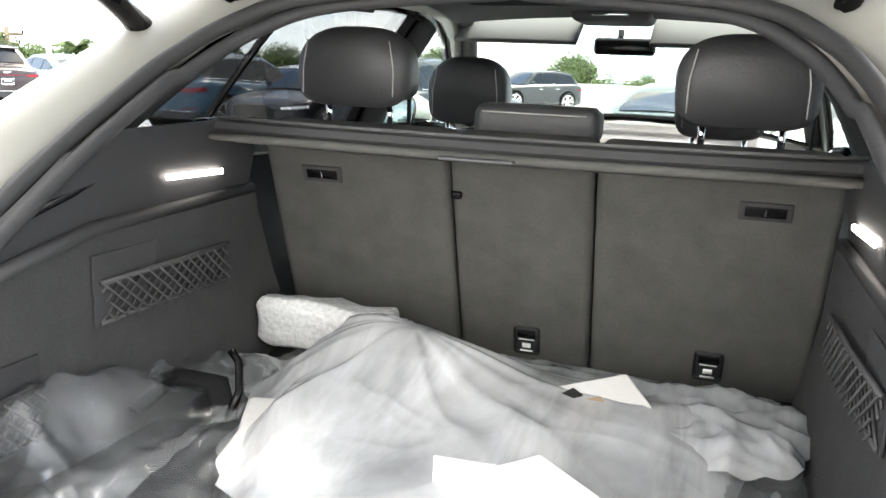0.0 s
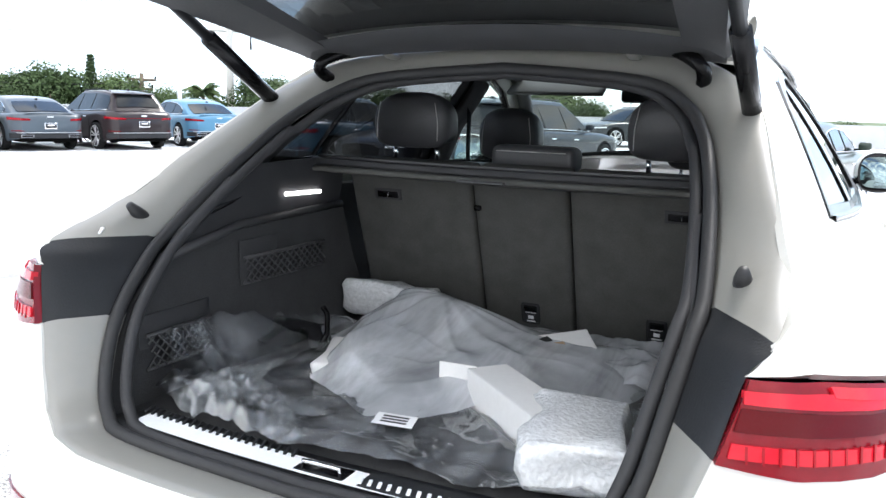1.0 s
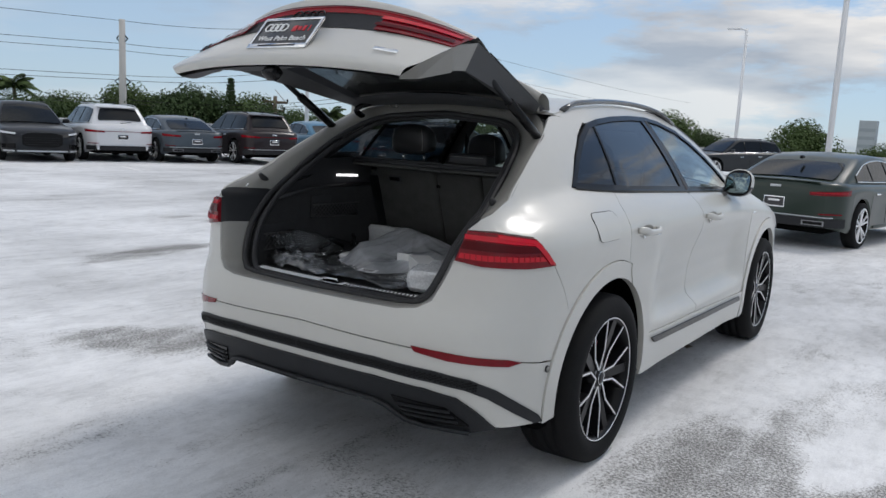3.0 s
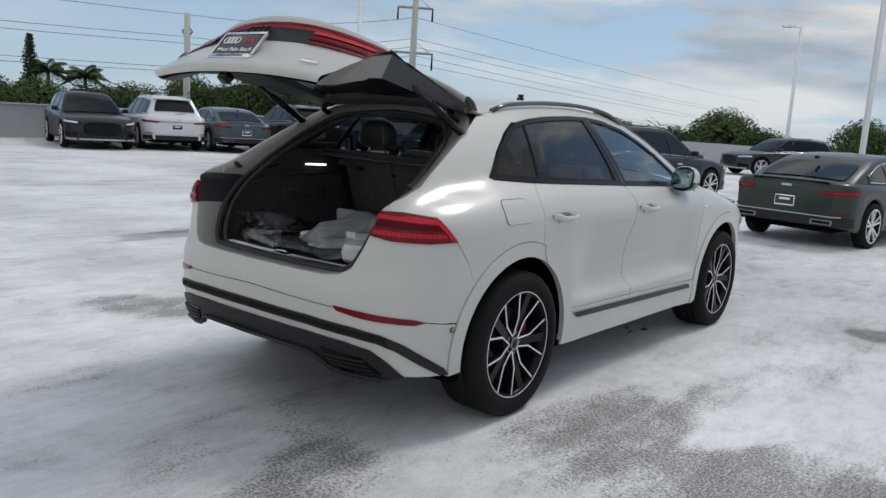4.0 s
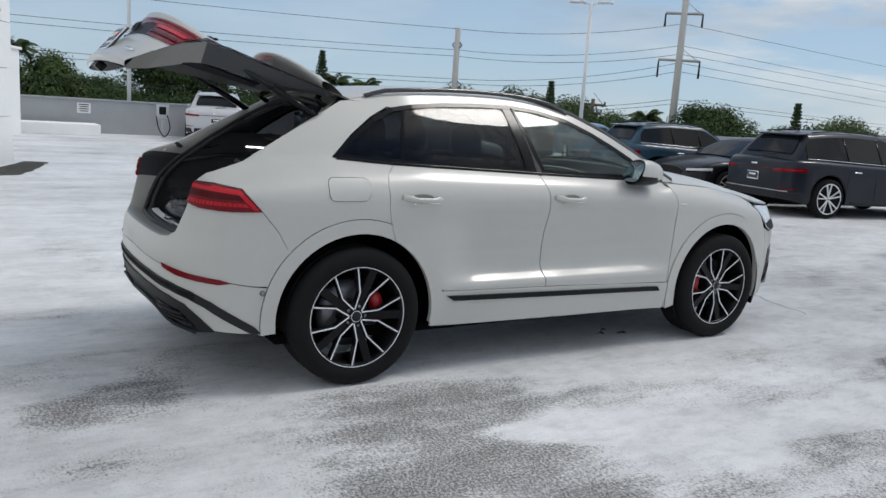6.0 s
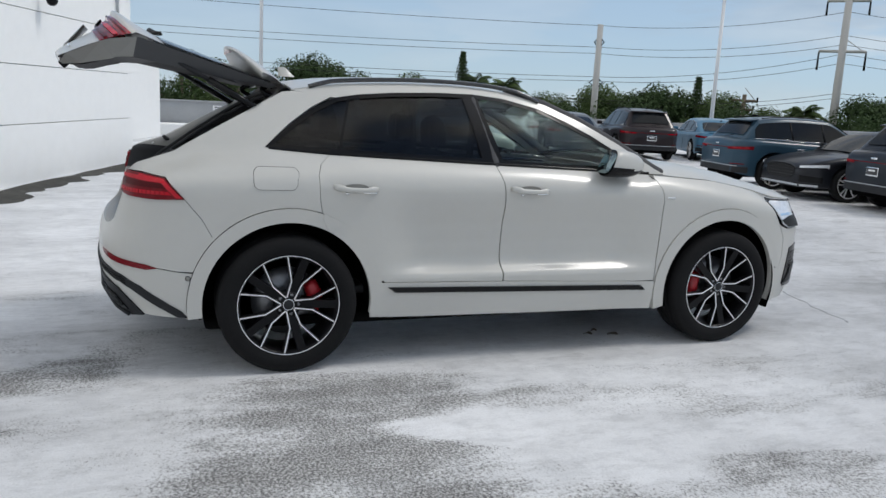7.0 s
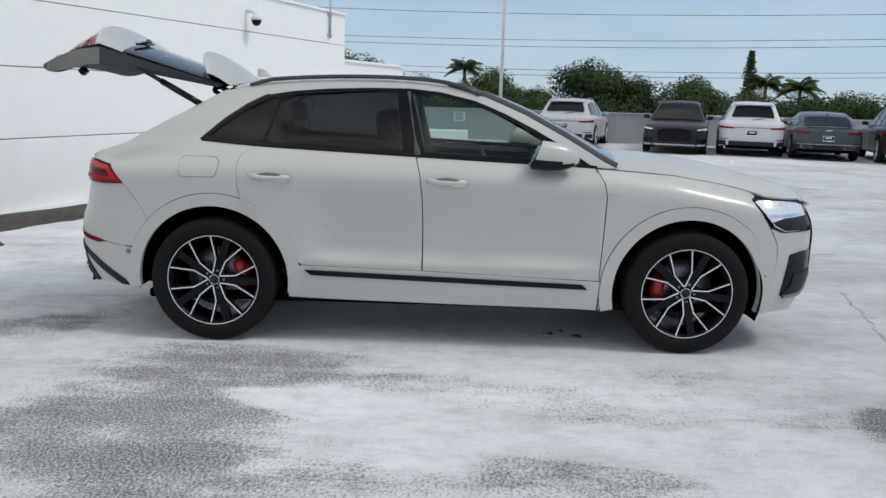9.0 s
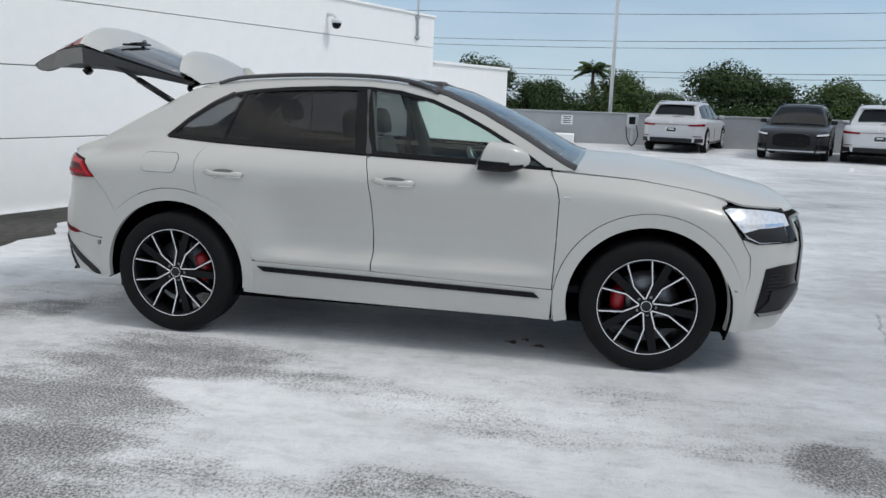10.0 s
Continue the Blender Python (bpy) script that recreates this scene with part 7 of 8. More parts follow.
    def side_x(t, z):
        return wb(t) - max(0.0, z - zd(t)) * lean - 0.05 * max(0.0, 0.22 - t) / 0.22

    rows = []
    for t, z in fine_roof:
        base = zd(t) - 0.03
        zz = max(z, base + 0.03)
        half = [(side_x(t, base), base), (side_x(t, (base + zz - 0.07) / 2), (base + zz - 0.07) / 2) if zz - base > 0.2 else (side_x(t, base), base + 0.004), (side_x(t, zz) + 0.015, max(zz - 0.05, base + 0.01)), (side_x(t, zz) - 0.035, max(zz - 0.014, base + 0.02)), (side_x(t, zz) - 0.16, zz)]
        rows.append([(a, yy(t), b) for a, b in half] + [(0, yy(t), zz + 0.02)] + [(-a, yy(t), b) for a, b in reversed(half)])
    bm = grid_bm(rows)
    bmesh.ops.recalc_face_normals(bm, faces=bm.faces)
    sharp(part("cabin", bm, p, root), 40)
    # side windows
    t0, t1 = sides
    top = [(t, zr(t) - 0.085) for t in np.linspace(t0, t1, 26) if zr(t) - 0.085 > zd(t) + 0.05]
    low = [(t, zd(t) + 0.022) for t in np.linspace(top[-1][0] + 0.012, top[0][0] - 0.004, 10)]
    surf = lambda a, b, off: (side_x(a, b) + 0.007 + off, yy(a), b)
    mapped_panel("side_window", top + low, surf, FAR_GLASS, root, off=0.004, thick=0.012, cell=(0.03, 0.12), label="dark side glass")
    for side in (1, -1):
        line = [surf(a, b, 0.006) for a, b in (low if colour[0] > 0.3 or kind == "suv" else top + low)]
        part("window_line", tube_bm([(side * a, b, c) for a, b, c in line], 0.009, 5), CHROME, root)
        for tp in ((0.30, 0.475) if suv else (0.33, 0.50)):
            pts = [surf(tp + 0.004, zd(tp) + 0.02, 0.008), surf(tp - 0.004, zr(tp) - 0.09, 0.008)]
            part("pillar", tube_bm([(side * a, b, c) for a, b, c in pts], 0.022, 4, flat=0.3), BLACK, root)

    # rear window and windscreen on the slopes of the cabin
    for nm, (ta, za), (tb, zb2), (f0, f1), lb in (("rear_window", roof[0], roof[1], rear_glass, "dark rear window"), ("windscreen", roof[6], roof[5], screen, "dark windscreen")):
        rr = []
        for f in np.linspace(f0, f1, 8):
            t = ta + (tb - ta) * f
            z = max(zr(t), zd(t) - 0.0)
            hw = side_x(t, z) - (0.13 if nm == "rear_window" else 0.06) - 0.03 * (abs(2 * (f - f0) / (f1 - f0) - 1) ** 6)
            rr.append([(hw * q, yy(t) + (-0.012 if nm == "rear_window" else 0.012), z + 0.012 + 0.02 * (1 - abs(q) ** 2)) for q in np.linspace(-1, 1, 11)])
        bm = grid_bm(rr)
        bmesh.ops.recalc_face_normals(bm, faces=bm.faces)
        part(nm, bm, FAR_GLASS, root, lb)

    # bands that follow the plan round the tail and the nose
    tail_curve = [(q * plan(0), -L / 2) for q in np.linspace(0, 1, 9)] + [(plan(t), yy(t)) for t in np.linspace(0.004, 0.085, 12)]
    nose_curve = [(q * plan(1), L / 2) for q in np.linspace(0, 1, 9)] + [(plan(t), yy(t)) for t in np.linspace(0.996, 0.89, 14)]

    def band(name, curve, a, b, zlo, zhi, mat, sides=(1, -1), out=0.008, lb="", depth=0.02):
        """A raised band from share a to b of the curve; zlo and zhi are functions of the share."""
        ln = np.concatenate([[0], np.cumsum([math.dist(u, v) for u, v in zip(curve, curve[1:])])])
        ln /= ln[-1]
        cx, cy = [q[0] for q in curve], [q[1] for q in curve]
        s = 1 if cy[0] > 0 else -1
        for side in sides:
            rows = []
            for q in np.linspace(a, b, 14):
                px, py = float(np.interp(abs(q), ln, cx)), float(np.interp(abs(q), ln, cy))
                px *= 1 if q >= 0 else -1
                f = (q - a) / (b - a)
                k = out if px == 0 else out
                ox, oy = k * (px / w) ** 3, s * k * (1 - (abs(px) / w) ** 4 * 0.8)
                z0, z1 = zlo(f), zhi(f)
                rows.append([(side * (px - ox * depth / out), py - oy * depth / out, z0), (side * (px + ox), py + oy, z0 + 0.004), (side * (px + ox), py + oy, z1 - 0.004), (side * (px - ox * depth / out), py - oy * depth / out, z1)])
            bm = grid_bm(rows)
            bmesh.ops.recalc_face_normals(bm, faces=bm.faces)
            sharp(part(name, bm, mat, root, lb), 30)

    zl = 0.885 if suv else 0.835
    band("tail_lamp", tail_curve, 0.42, 1.0, lambda f: zl - 0.045 + 0.012 * f, lambda f: zl + 0.012 + 0.04 * f, LAMP_DIM, lb="dark red tail lamp")
    band("lamp_line", tail_curve, 0.44, 0.92, lambda f: zl - 0.012 + 0.012 * f, lambda f: zl + 0.002 + 0.018 * f, LAMP_LIT, out=0.012)
    if suv:
        band("light_bar", tail_curve, -0.43, 0.43, lambda f: zl - 0.012, lambda f: zl + 0.008, LAMP_DIM, sides=(1,))
    band("bumper_trim", tail_curve, -0.92, 0.92, lambda f: 0.335, lambda f: 0.47, PLASTIC, sides=(1,), out=0.012, lb="dark lower bumper")
    band("bumper_line", tail_curve, -0.72, 0.72, lambda f: 0.475, lambda f: 0.495, GALV, sides=(1,), out=0.018)
    if not suv:
        band("exhaust_trim", tail_curve, 0.36, 0.62, lambda f: 0.36, lambda f: 0.435, STEEL, out=0.022)
        band("exhaust_hole", tail_curve, 0.38, 0.60, lambda f: 0.372, lambda f: 0.423, BLACK, out=0.026)
    band("reflector", tail_curve, 0.55, 0.85, lambda f: 0.52, lambda f: 0.545, LAMP_DIM, out=0.010)
    zh = 0.77 if suv else 0.67
    band("head_lamp", nose_curve, 0.50, 0.94, lambda f: zh - 0.05 + 0.03 * f, lambda f: zh + 0.012 + 0.045 * f, LAMP_CLEAR, lb="clear head lamp")
    band("lamp_shade", nose_curve, 0.50, 0.92, lambda f: zh - 0.052 + 0.03 * f, lambda f: zh - 0.028 + 0.03 * f, BLACK, out=0.013)
    band("grille", nose_curve, -0.38, 0.38, lambda f: 0.40 + 0.08 * abs(2 * f - 1) ** 6, lambda f: zh + 0.02 - 0.07 * abs(2 * f - 1) ** 4, BLACK, sides=(1,), lb="black front grille")
    for k in range(4):
        band("grille_bar", nose_curve, -0.34, 0.34, lambda f: 0.47 + 0.06 * k, lambda f: 0.482 + 0.06 * k, PLASTIC, sides=(1,), out=0.013)
    band("grille_frame", nose_curve, -0.40, 0.40, lambda f: zh + 0.018 - 0.07 * abs(2 * f - 1) ** 4, lambda f: zh + 0.034 - 0.07 * abs(2 * f - 1) ** 4, GALV if colour[0] > 0.1 else PLASTIC, sides=(1,), out=0.014)
    band("intake", nose_curve, 0.50, 0.86, lambda f: 0.36, lambda f: 0.50 - 0.03 * f, BLACK)
    band("lower_lip", nose_curve, -0.80, 0.80, lambda f: 0.275, lambda f: 0.32, GALV, sides=(1,), out=0.014)
    for side in (1, -1):
        for t in axles:
            wh = empty("wheel")
            wh.parent = root
            wh.matrix_basis = pose(side * (plan(t) - 0.095), yy(t), wr, 0, 0, 0 if side > 0 else 180)
            part("tyre", lathe_bm([(0.0, -0.1), (wr - 0.03, -0.1), (wr, -0.08), (wr, 0.08), (wr - 0.03, 0.105), (wr - 0.085, 0.10), (wr - 0.095, 0.06), (0, 0.05)], 30), RUBBER, wh)
            part("rim", lathe_bm([(wr - 0.098, 0.100), (wr - 0.088, 0.107), (wr - 0.080, 0.103)], 30), rim, wh)
            for q in range(5):
                a = 2 * math.pi * q / 5 + 0.4
                for d in (0.20, -0.20):
                    part("spoke", ribbon_bm([Vector((0.085, 0.02 * math.cos(a), 0.02 * math.sin(a))), Vector((0.10, (wr - 0.09) * math.cos(a + d), (wr - 0.09) * math.sin(a + d)))], 0.022, 0.02), rim, wh, smooth=False)
        ty = roof[-1][0] - 0.085
        part("mirror", box_bm((0.19, 0.10, 0.125), (side * (w + 0.03), yy(ty), zd(ty) + 0.10), 0.045, seg=3), p, root)
        part("mirror_foot", box_bm((0.12, 0.04, 0.03), (side * (w - 0.06), yy(ty), zd(ty) + 0.045), 0.01), BLACK, root)
        for ty in (0.335, 0.525):
            part("handle", box_bm((0.025, 0.19, 0.028), (side * (plan(ty) + 0.008), yy(ty), zd(ty) - 0.155), 0.009), CHROME if colour[0] < 0.1 else p, root)
        part("door_line", tube_bm([(side * (plan(0.44) * 0.99 + 0.002), yy(0.44), z) for z in (0.34, 0.6, zd(0.44) - 0.1)], 0.004, 4), BLACK, root)
        part("sill_trim", box_bm((0.02, L * 0.36, 0.05), (side * (plan(0.5) * 0.985), yy(0.505), 0.30), 0.008), PLASTIC if suv else p, root)
        if suv:
            part("roof_rail", tube_bm([(side * (side_x(t, zr(t)) - 0.03), yy(t), zr(t) + 0.022) for t in np.linspace(0.15, 0.50, 10)], 0.013, 6), PLASTIC if colour[0] < 0.1 else GALV, root)
    if suv:
        part("roof_blade", box_bm((2 * side_x(0.12, H - 0.1) - 0.10, 0.20, 0.022), (0, yy(0.115), H - 0.075), 0.008, rot=Matrix.Rotation(radians(8), 4, "X")), p, root)
    else:
        part("boot_blade", box_bm((1.2, 0.06, 0.016), (0, yy(0.018), 0.985), 0.006), p, root)
    part("wiper", tube_bm([(-0.02, yy(roof[0][0]) - 0.03, roof[0][1] + 0.05), (0.30, yy(roof[0][0]) - 0.0, roof[0][1] + 0.09)], 0.009, 5), BLACK, root) if suv else None
    if plate:
        zp = 0.72 if suv else 0.66
        part("plate", box_bm((0.31, 0.02, 0.16), (0, -L / 2 - 0.008, zp), 0.005), CHROME, root)
        part("plate_field", box_bm((0.285, 0.006, 0.125), (0, -L / 2 - 0.019, zp + 0.004), 0.002), PLATE_BLACK, root)
        part("plate_print", box_bm((0.17, 0.003, 0.03), (0, -L / 2 - 0.023, zp + 0.02), 0.0), WHITE_TEXT, root)
    part("rear_emblem", box_bm((0.16, 0.008, 0.035), (0, -L / 2 - 0.006, zl + (0.07 if suv else 0.06)), 0.003), CHROME if suv else GALV, root)
    part("antenna", box_bm((0.04, 0.14, 0.05), (0, yy(0.19), H + 0.025 if suv else zr(0.26) + 0.03), 0.015), BLACK, root)
    return root


def along(px, py, rz, rear, length):
    """The middle of a car whose tail (or nose) stands at px, py."""
    c, s = math.cos(radians(rz)), math.sin(radians(rz))
    k = length / 2 * (1 if rear else -1)
    return px - s * k, py + c * k


for label, px, py, rz, rear, colour, kind, length, height in (
        ("silver coupe SUV with its tail to the aisle", -20.6, 5.25, 72, True, (0.62, 0.62, 0.64), "suv", 4.9, 1.60),
        ("black SUV with its nose to the aisle", -18.9, 8.45, 252, False, (0.022, 0.024, 0.028), "suv", 4.9, 1.62),
        ("white SUV parked with its tail to the aisle", -18.7, 10.75, 72, True, (0.72, 0.73, 0.75), "suv", 4.9, 1.66),
        ("slate grey low coupe beside a white SUV", -17.75, 12.65, 72, True, (0.10, 0.125, 0.15), "coupe", 4.95, 1.41),
        ("dark maroon SUV with its tail to the aisle", -16.6, 14.75, 72, True, (0.035, 0.026, 0.028), "suv", 4.9, 1.64),
        ("bright blue sedan beside a dark SUV", -16.3, 17.5, 66, True, (0.12, 0.30, 0.46), "coupe", 4.9, 1.44),
        ("teal blue compact SUV parked askew", -9.8, 11.75, -12, True, (0.045, 0.10, 0.15), "suv", 4.45, 1.58),
        ("black convertible sedan facing the aisle", -7.55, 11.55, 169, False, (0.018, 0.020, 0.026), "coupe", 4.7, 1.40),
        ("dark navy SUV in the middle row", -5.3, 11.5, -11, True, (0.018, 0.024, 0.035), "suv", 4.9, 1.63),
        ("dark green coupe with its tail to the aisle", -0.27, 9.2, -10.5, True, (0.040, 0.060, 0.048), "coupe", 4.72, 1.39),
        ("dark grey SUV far off by the parapet", -8.3, 30.0, 140, False, (0.045, 0.05, 0.055), "suv", 4.5, 1.6),
        ("dark grey SUV far off by the parapet", -8.6, 18.6, -14, True, (0.05, 0.045, 0.05), "suv", 4.8, 1.62),
        ("silver sedan far off in the middle row", -12.6, 20.5, -14, True, (0.35, 0.35, 0.36), "coupe", 4.8, 1.44)):
    cx, cy = along(px, py, rz, rear, length)
    parked_car(label, cx, cy, rz, colour, kind, length, 1.94 if kind == "suv" else 1.90, height)

# charging posts between the cars by the parapet
def charger(x, y):
    root = empty("charging_station", pose(x, y, 0, 0, 0, 72))
    tagged(root, "grey charging box with a hanging cable on the parapet", "charger", "chargers")
    part("case", box_bm((0.40, 0.16, 0.50), (0, 0, 0.85), 0.03), GALV, root)
    part("panel", box_bm((0.22, 0.02, 0.26), (0, -0.09, 0.90), 0.006), BLACK, root)
    part("stand", box_bm((0.10, 0.08, 0.62), (0, 0.02, 0.30), 0.01), GALV, root)
    part("cable", tube_bm(spline([(0.15, -0.08, 0.75), (0.25, -0.2, 0.35), (0.1, -0.3, 0.05), (-0.1, -0.25, 0.3), (-0.2, -0.09, 0.7)], 6), 0.018, 6), BLACK, root)


for x, y in ((-23.2, 4.2), (-22.4, 10.2), (-21.5, 13.4), (-20.9, 16.2)):
    charger(x, y)

# ---- lamp posts, power poles and wires ----
def lamp_post(x, y, h, arms, r=0.075, turn=0.0, base=True, label="tall grey steel lamp post on the deck"):
    root = empty("lamp_post", pose(x, y, 0, 0, 0, turn))
    tagged(root, label, "lamp post", "lamp posts")
    part("pole", tube_bm([(0, 0, 0), (0, 0, h)], [r, r * 0.75], 10), POST, root)
    if base:
        part("plinth", box_bm((0.6, 0.6, 0.95), (0, 0, 0.475), 0.03), CONCRETE, root, smooth=False)
    for sgn in arms:
        part("arm", tube_bm([(0, 0, h - 0.06), (sgn * 0.35, 0, h)], 0.035, 6), POST, root)
        part("lamp_head", box_bm((0.62, 0.30, 0.09), (sgn * 0.55, 0, h + 0.02), 0.03), POST, root)


lamp_post(-25.0, 3.45, 11.0, (), 0.07, label="tall slim lamp post on a concrete base by the parapet")
lamp_post(-20.4, 20.1, 6.15, (1, -1), 0.085, 45, base=False, label="lamp post with two heads on the deck")
lamp_post(-7.8, 36.0, 6.7, (-1,), 0.09, 0, base=False, label="lamp post with one head on the deck")
lamp_post(-0.75, 16.6, 11.0, (), 0.07, 0, base=False)

LOW = -7.0


def power_pole(x, y, top, r, arms, mat, label):
    root = empty("power_pole", pose(x, y, 0))
    tagged(root, label, "power pole", "power poles")
    part("shaft", tube_bm([(0, 0, LOW), (0, 0, top)], [r * 1.25, r * 0.85], 12), mat, root)
    d = Vector((0.82, 0.57, 0))
    for z, span, drop in arms:
        if span > 0:
            part("crossarm", tube_bm([d * span + Vector((0, 0, z)), d * -span + Vector((0, 0, z + 0.05))], 0.14, 6), mat, root)
            part("brace", tube_bm([d * span * 0.9 + Vector((0, 0, z)), Vector((0, 0, z + 1.2))], 0.05, 6), GALV, root)
            for s in (1, -1):
                part("insulator", tube_bm([d * span * s + Vector((0, 0, z)), d * span * s + Vector((0, 0, z + drop))], [0.07, 0.10], 6), BLACK, root)
        else:
            for s in (1, -1):
                part("insulator", tube_bm([Vector((0, 0, z)), d * -span * s + Vector((0, 0, z - 0.55)), Vector((0, 0, z - 1.1))], 0.06, 6), BLACK, root)
    return root


power_pole(-63.2, 40.7, 9.5, 0.31, ((8.4, -0.5, 0), (4.6, -0.7, 0)), POLE_CONC, "concrete power pole with insulators")
power_pole(-49.8, 57.2, 15.5, 0.33, ((7.6, 1.9, -1.6), (11.9, 1.7, -1.2)), POLE_CONC, "tall power pole with crossarms")
power_pole(-56.0, 52.5, 3.6, 0.22, ((3.0, 1.2, 0.35), (2.2, 0.9, 0.35)), BARK, "wooden utility pole with crossarms")


def wire(points, sag, r=0.022, label="thin black power line"):
    pts = []
    for a, b in zip(points, points[1:]):
        a, b = Vector(a), Vector(b)
        for t in np.linspace(0, 1, 14, endpoint=False):
            pts.append(a.lerp(b, t) - Vector((0, 0, sag * 4 * t * (1 - t))))
    pts.append(Vector(points[-1]))
    tagged(part("power_line", tube_bm(pts, r, 5), WIRE), label, "cable", "power lines")


A, B = Vector((-63.2, 40.7, 0)), Vector((-49.8, 57.2, 0))
LEFT, RIGHT = Vector((-80, -30, 0)), Vector((-88, 284, 0))
for za, zb, zl, zr in ((9.4, 11.0, 10.6, 14.0), (7.4, 9.0, 7.8, 9.5), (6.8, 8.2, 7.2, 9.0), (4.6, 7.4, 5.2, 6.0), (4.2, 6.6, 4.6, 5.5), (2.5, 4.0, 3.0, 4.0), (2.2, 3.6, 2.6, 3.6)):
    wire([LEFT + Vector((0, 0, zl)), A + Vector((0, 0, za)), B + Vector((0, 0, zb)), RIGHT + Vector((0, 0, zr))], 0.7)

# ---- trees ----
def leaf_clumps(bm, rnd, centres, leaf, per):
    for c, r in centres:
        for _ in range(per):
            v = Vector((rnd.gauss(0, 1), rnd.gauss(0, 1), rnd.gauss(0, 0.8)))
            v.normalize()
            p = Vector(c) + v * r * (0.45 + 0.55 * rnd.random() ** 0.4)
            w = v + Vector((rnd.uniform(-0.5, 0.5), rnd.uniform(-0.5, 0.5), rnd.uniform(-0.2, 0.7)))
            a = w.cross(Vector((rnd.uniform(-1, 1), rnd.uniform(-1, 1), rnd.uniform(-1, 1)))).normalized()
            b = w.cross(a).normalized()
            s = leaf * rnd.uniform(0.6, 1.3)
            vs = [bm.verts.new(p + a * s), bm.verts.new(p + b * s * 0.7), bm.verts.new(p - a * s), bm.verts.new(p - b * s * 0.7 + v * s * 0.3)]
            bm.faces.new(vs)


def broad_tree(seed, h, spread, mat, label, per=340, nclump=84):
    """Trunk, limbs and a crown of leaf clumps with gaps."""
    rnd = random.Random(seed)
    root = empty("tree")
    tagged(root, label, "tree", "trees beyond the deck")
    tr = tube_bm([(0, 0, 0), (0.1, 0, h * 0.3), (0.0, 0.15, h * 0.55)], [0.32, 0.24, 0.12], 8)
    centres = []
    for k in range(7):
        a = 2 * math.pi * k / 7 + rnd.uniform(-0.3, 0.3)
        e = Vector((math.cos(a) * spread * 0.6, math.sin(a) * spread * 0.6, h * rnd.uniform(0.6, 0.85)))
        tube_bm([(0.05, 0, h * 0.32), e * 0.5 + Vector((0, 0, h * 0.2)), e], [0.15, 0.10, 0.04], 6, tr)
    part("trunk", tr, BARK, root)
    for k in range(nclump):
        a, u = rnd.uniform(0, 2 * math.pi), rnd.random() ** 0.5
        z = rnd.uniform(0.30, 1.0)
        rr = spread * (1 - (max(0, z - 0.55) / 0.5) ** 2) * (0.75 + 0.35 * rnd.random())
        centres.append(((math.cos(a) * u * rr, math.sin(a) * u * rr, h * (z - 0.06)), h * rnd.uniform(0.08, 0.15)))
    bm = bmesh.new()
    leaf_clumps(bm, rnd, centres, h * 0.0108, per)
    part("crown", bm, mat, root, smooth=False)
    return root


protos = [broad_tree(11, 10.5, 5.2, GREEN_LEAF, "broad green tree beyond the parapet"), broad_tree(12, 9.5, 6.0, DARK_LEAF, "dark green spreading tree beyond the parapet"),
          broad_tree(13, 11.5, 5.6, DARK_LEAF, "tall dark green tree beyond the parapet"), broad_tree(14, 7.8, 4.5, LIGHT_LEAF, "light green bushy tree beyond the parapet"), broad_tree(15, 9.0, 5.0, GREEN_LEAF, "green rounded tree beyond the parapet")]
spots = [(-74, -8, 2, 1.0), (-75, -2, 1, 1.02), (-76, 6, 0, 0.98), (-79, 9.5, 1, 0.95), (-74, 15.5, 2, 1.0), (-75, 20, 1, 1.05), (-72, 24.5, 0, 0.95), (-74, 27, 4, 0.98), (-68.5, 33, 3, 0.95), (-71, 36, 1, 0.9), (-68, 38.5, 4, 1.0), (-66, 43, 0, 0.95),
         (-63, 46, 1, 1.03), (-60.5, 46.5, 2, 0.90), (-57.5, 51, 0, 0.92), (-56, 55, 4, 0.95), (-53, 58, 3, 0.98), (-47.5, 59, 1, 1.05), (-48.5, 63, 0, 0.9), (-43, 65, 4, 0.92), (-38, 66, 0, 0.88), (-33, 69, 1, 0.92), (-28, 71, 4, 0.92),
         (-24, 74, 0, 0.95), (-20, 73, 1, 0.9), (-12.5, 76, 0, 0.92), (-6, 80, 0, 0.76), (2, 82, 1, 0.78), (10, 82, 4, 0.76), (19, 81, 0, 0.78), (-72, 11.5, 4, 0.86), (-67, 29, 0, 0.84)]
used = set()
for k, (x, y, i, s) in enumerate(spots):
    m = pose(x, y, LOW, 0, 0, 53 * k)
    if i in used:
        t = copy_thing(protos[i], m)
    else:
        used.add(i)
        t = protos[i]
        t.matrix_basis = m
    t.scale = (1.12 * s, 1.12 * s, 1.06 * s)
rnd = random.Random(5)
bm = bmesh.new()
cs = []
for k in range(620):
    a = radians(rnd.uniform(58, 195))
    d = rnd.uniform(66, 92)
    cs.append(((5 + d * math.cos(a), d * math.sin(a), LOW + rnd.uniform(3.5, 8.6 - 3.0 * step(0, 1, (radians(125) - a) / radians(35)))), rnd.uniform(0.9, 1.8)))
leaf_clumps(bm, rnd, cs, 0.115, 300)
tagged(part("far_scrub", bm, DARK_LEAF, smooth=False), "dense green scrub beyond the parapet", "scrub", kind="stuff")


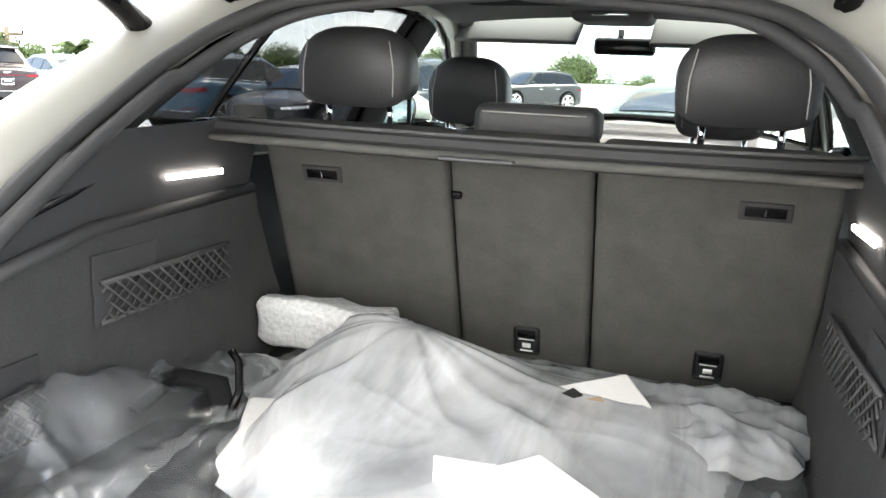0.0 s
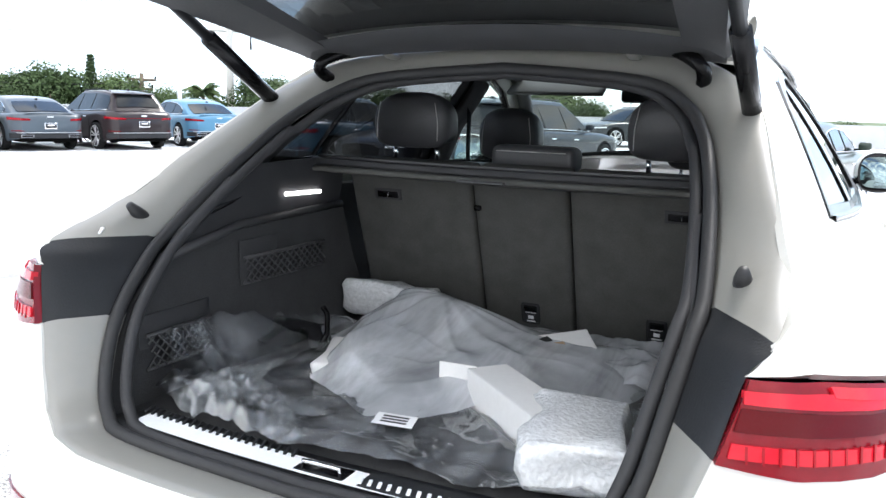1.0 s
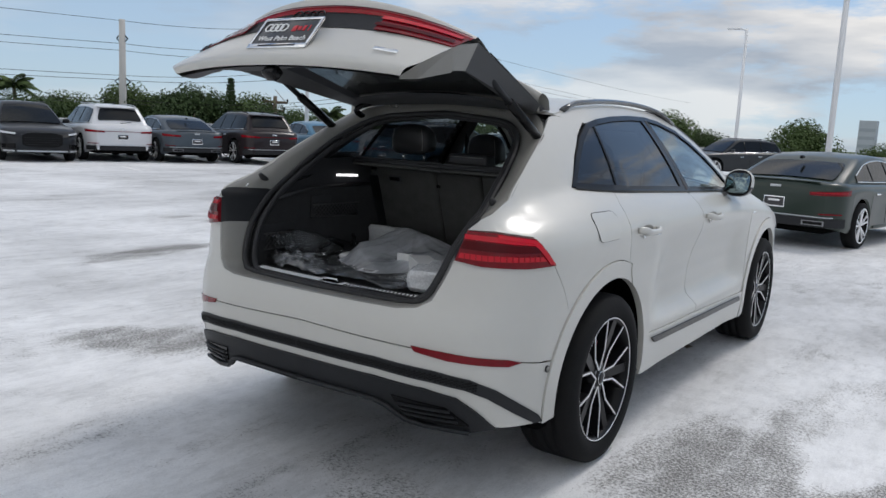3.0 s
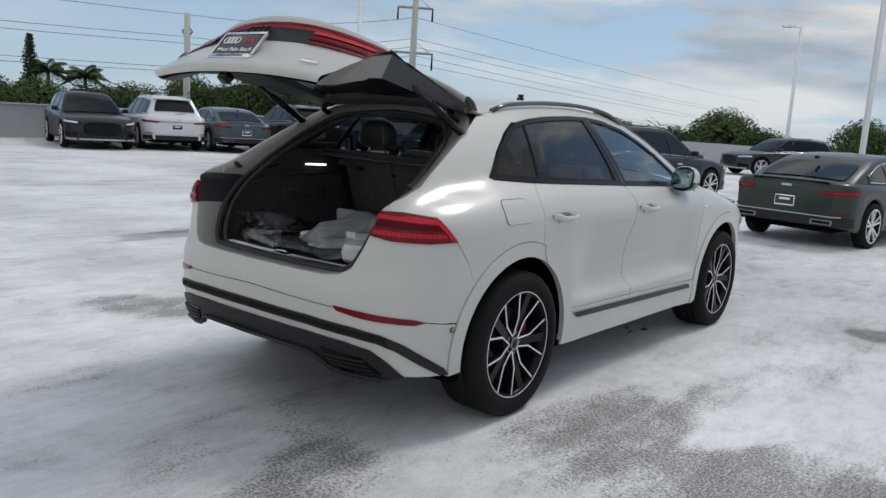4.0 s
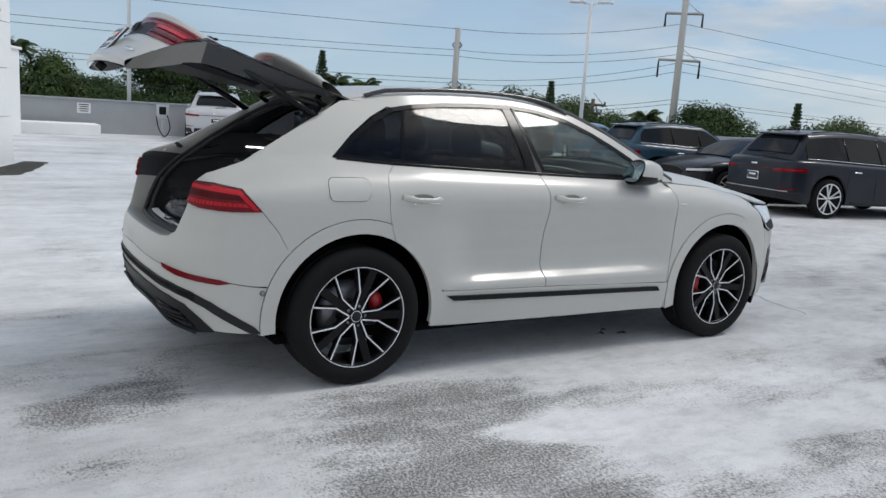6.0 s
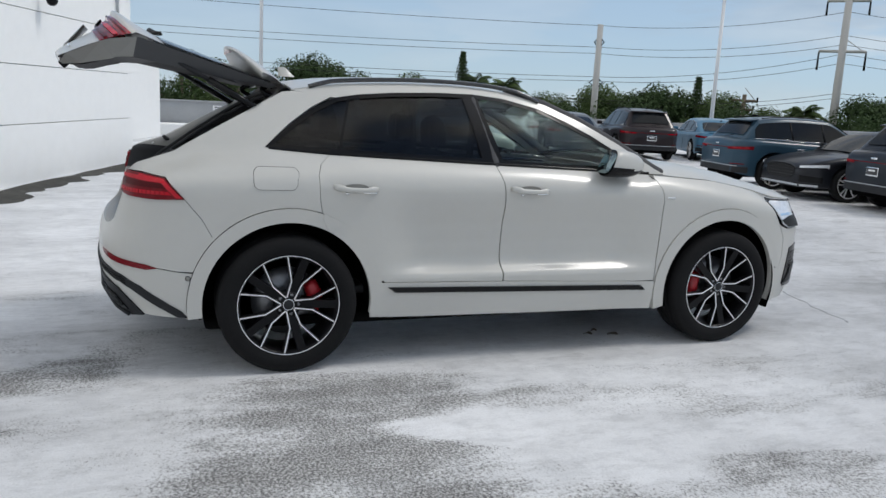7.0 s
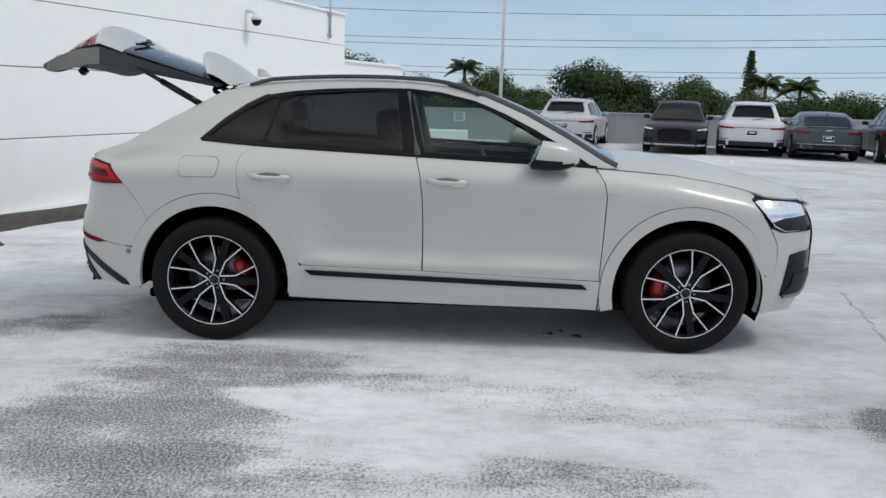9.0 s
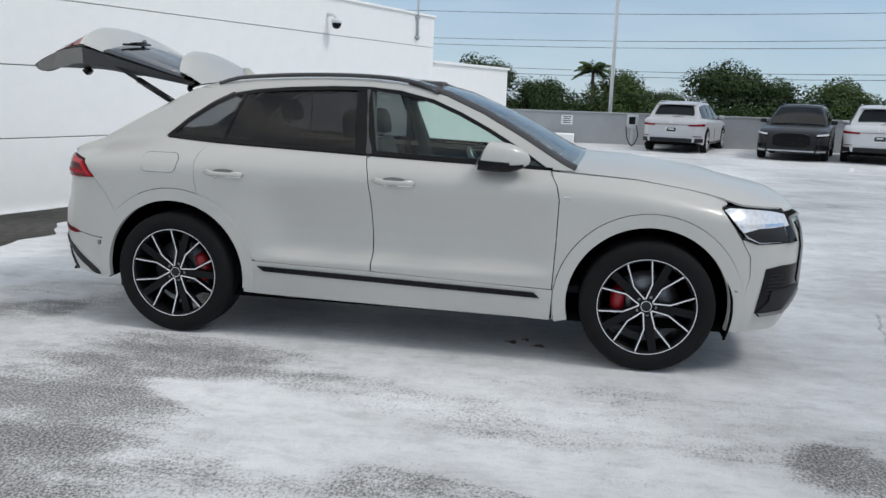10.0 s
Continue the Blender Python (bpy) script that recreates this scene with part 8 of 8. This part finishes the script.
def palm_tree(x, y, top, seed, label="coconut palm beyond the parapet"):
    rnd = random.Random(seed)
    root = empty("palm_tree", pose(x, y, 0))
    tagged(root, label, "palm tree", "palms")
    part("trunk", tube_bm([(0, 0, LOW), (0.2, 0.1, (LOW + top) / 2), (0, 0, top - 1.2)], [0.24, 0.19, 0.15], 8), BARK, root)
    for k in range(18):
        a = 2.4 * k + rnd.uniform(-0.2, 0.2)
        el = 1.25 - 1.35 * k / 17
        bm = bmesh.new()
        d = Vector((math.cos(a), math.sin(a), 0))
        s = Vector((-math.sin(a), math.cos(a), 0))
        ln = rnd.uniform(1.9, 2.4)
        for t in np.linspace(0.10, 1, 26):
            c = Vector((0, 0, top - 1.2)) + d * ln * t * math.cos(el * (1 - 0.2 * t)) + Vector((0, 0, ln * (math.sin(el) * t - 0.55 * t * t)))
            for sg in (1, -1):
                w = 0.62 * math.sin(math.pi * min(0.95, 0.18 + 0.78 * t)) + 0.05
                e = c + s * sg * w * 0.8 + d * 0.30 * w + Vector((0, 0, -0.62 * w * rnd.uniform(0.7, 1.2)))
                bm.faces.new([bm.verts.new(c - d * 0.03), bm.verts.new(c + d * 0.10), bm.verts.new(e + d * 0.05), bm.verts.new(e)])
        part("frond", bm, GREEN_LEAF if k % 3 else DARK_LEAF, root, smooth=False)


for x, y, top, sd in ((-69.5, 30.8, 4.7, 1), (-67.6, 33.2, 4.4, 2), (-74.2, 3.0, 5.6, 3), (-23.2, 72.1, 3.0, 4), (-51.5, 55.4, 3.2, 6)):
    palm_tree(x, y, top, sd)


def norfolk_pine(x, y, top, h, seed):
    rnd = random.Random(seed)
    root = empty("norfolk_pine", pose(x, y, 0))
    tagged(root, "slim dark conifer with tiered branches", "conifer", "conifers")
    part("trunk", tube_bm([(0, 0, LOW), (0, 0, top)], [0.20, 0.04], 8), BARK, root)
    bm = bmesh.new()
    for k in range(int(h / 0.30)):
        z = top - 0.2 - 0.30 * k
        r = 0.16 + (top - z) / h * h * 0.155
        for j in range(9):
            a = 2 * math.pi * j / 9 + rnd.uniform(0, 0.7)
            ln = r * rnd.uniform(0.6, 1.15)
            leaf_clumps(bm, rnd, [((math.cos(a) * ln * q, math.sin(a) * ln * q, z + 0.12 * q), 0.14) for q in (0.35, 0.7, 1.0)], 0.10, 7)
    part("crown", bm, DARK_LEAF, root, smooth=False)


norfolk_pine(-69.4, 29.2, 6.4, 6.5, 1)
norfolk_pine(-57.9, 48.6, 5.0, 5.0, 2)
norfolk_pine(-41.0, 63.6, 4.2, 4.0, 3)

# skyline far to the north
for x, y, w, h, d in ((-37, 337, 6, 11.5, 6), (-18, 337, 6.5, 9, 6), (-25, 342, 4, 6, 5), (-10, 340, 5, 6.5, 5), (-12.5, 345, 3.5, 8, 4)):
    ob = empty("tower_block", pose(x, y, -7))
    tagged(ob, "distant grey tower block on the skyline", "building", "skyline")
    part("wall", box_bm((w, d, h + 7), (0, 0, (h + 7) / 2), 0.1), HAZE, ob, smooth=False)
    for k in range(int((h + 4) / 3)):
        part("window_band", box_bm((w * 0.9, 0.2, 1.2), (0, -d / 2 - 0.05, 3 + 3 * k), 0.0), HAZE_DARK, ob, smooth=False)
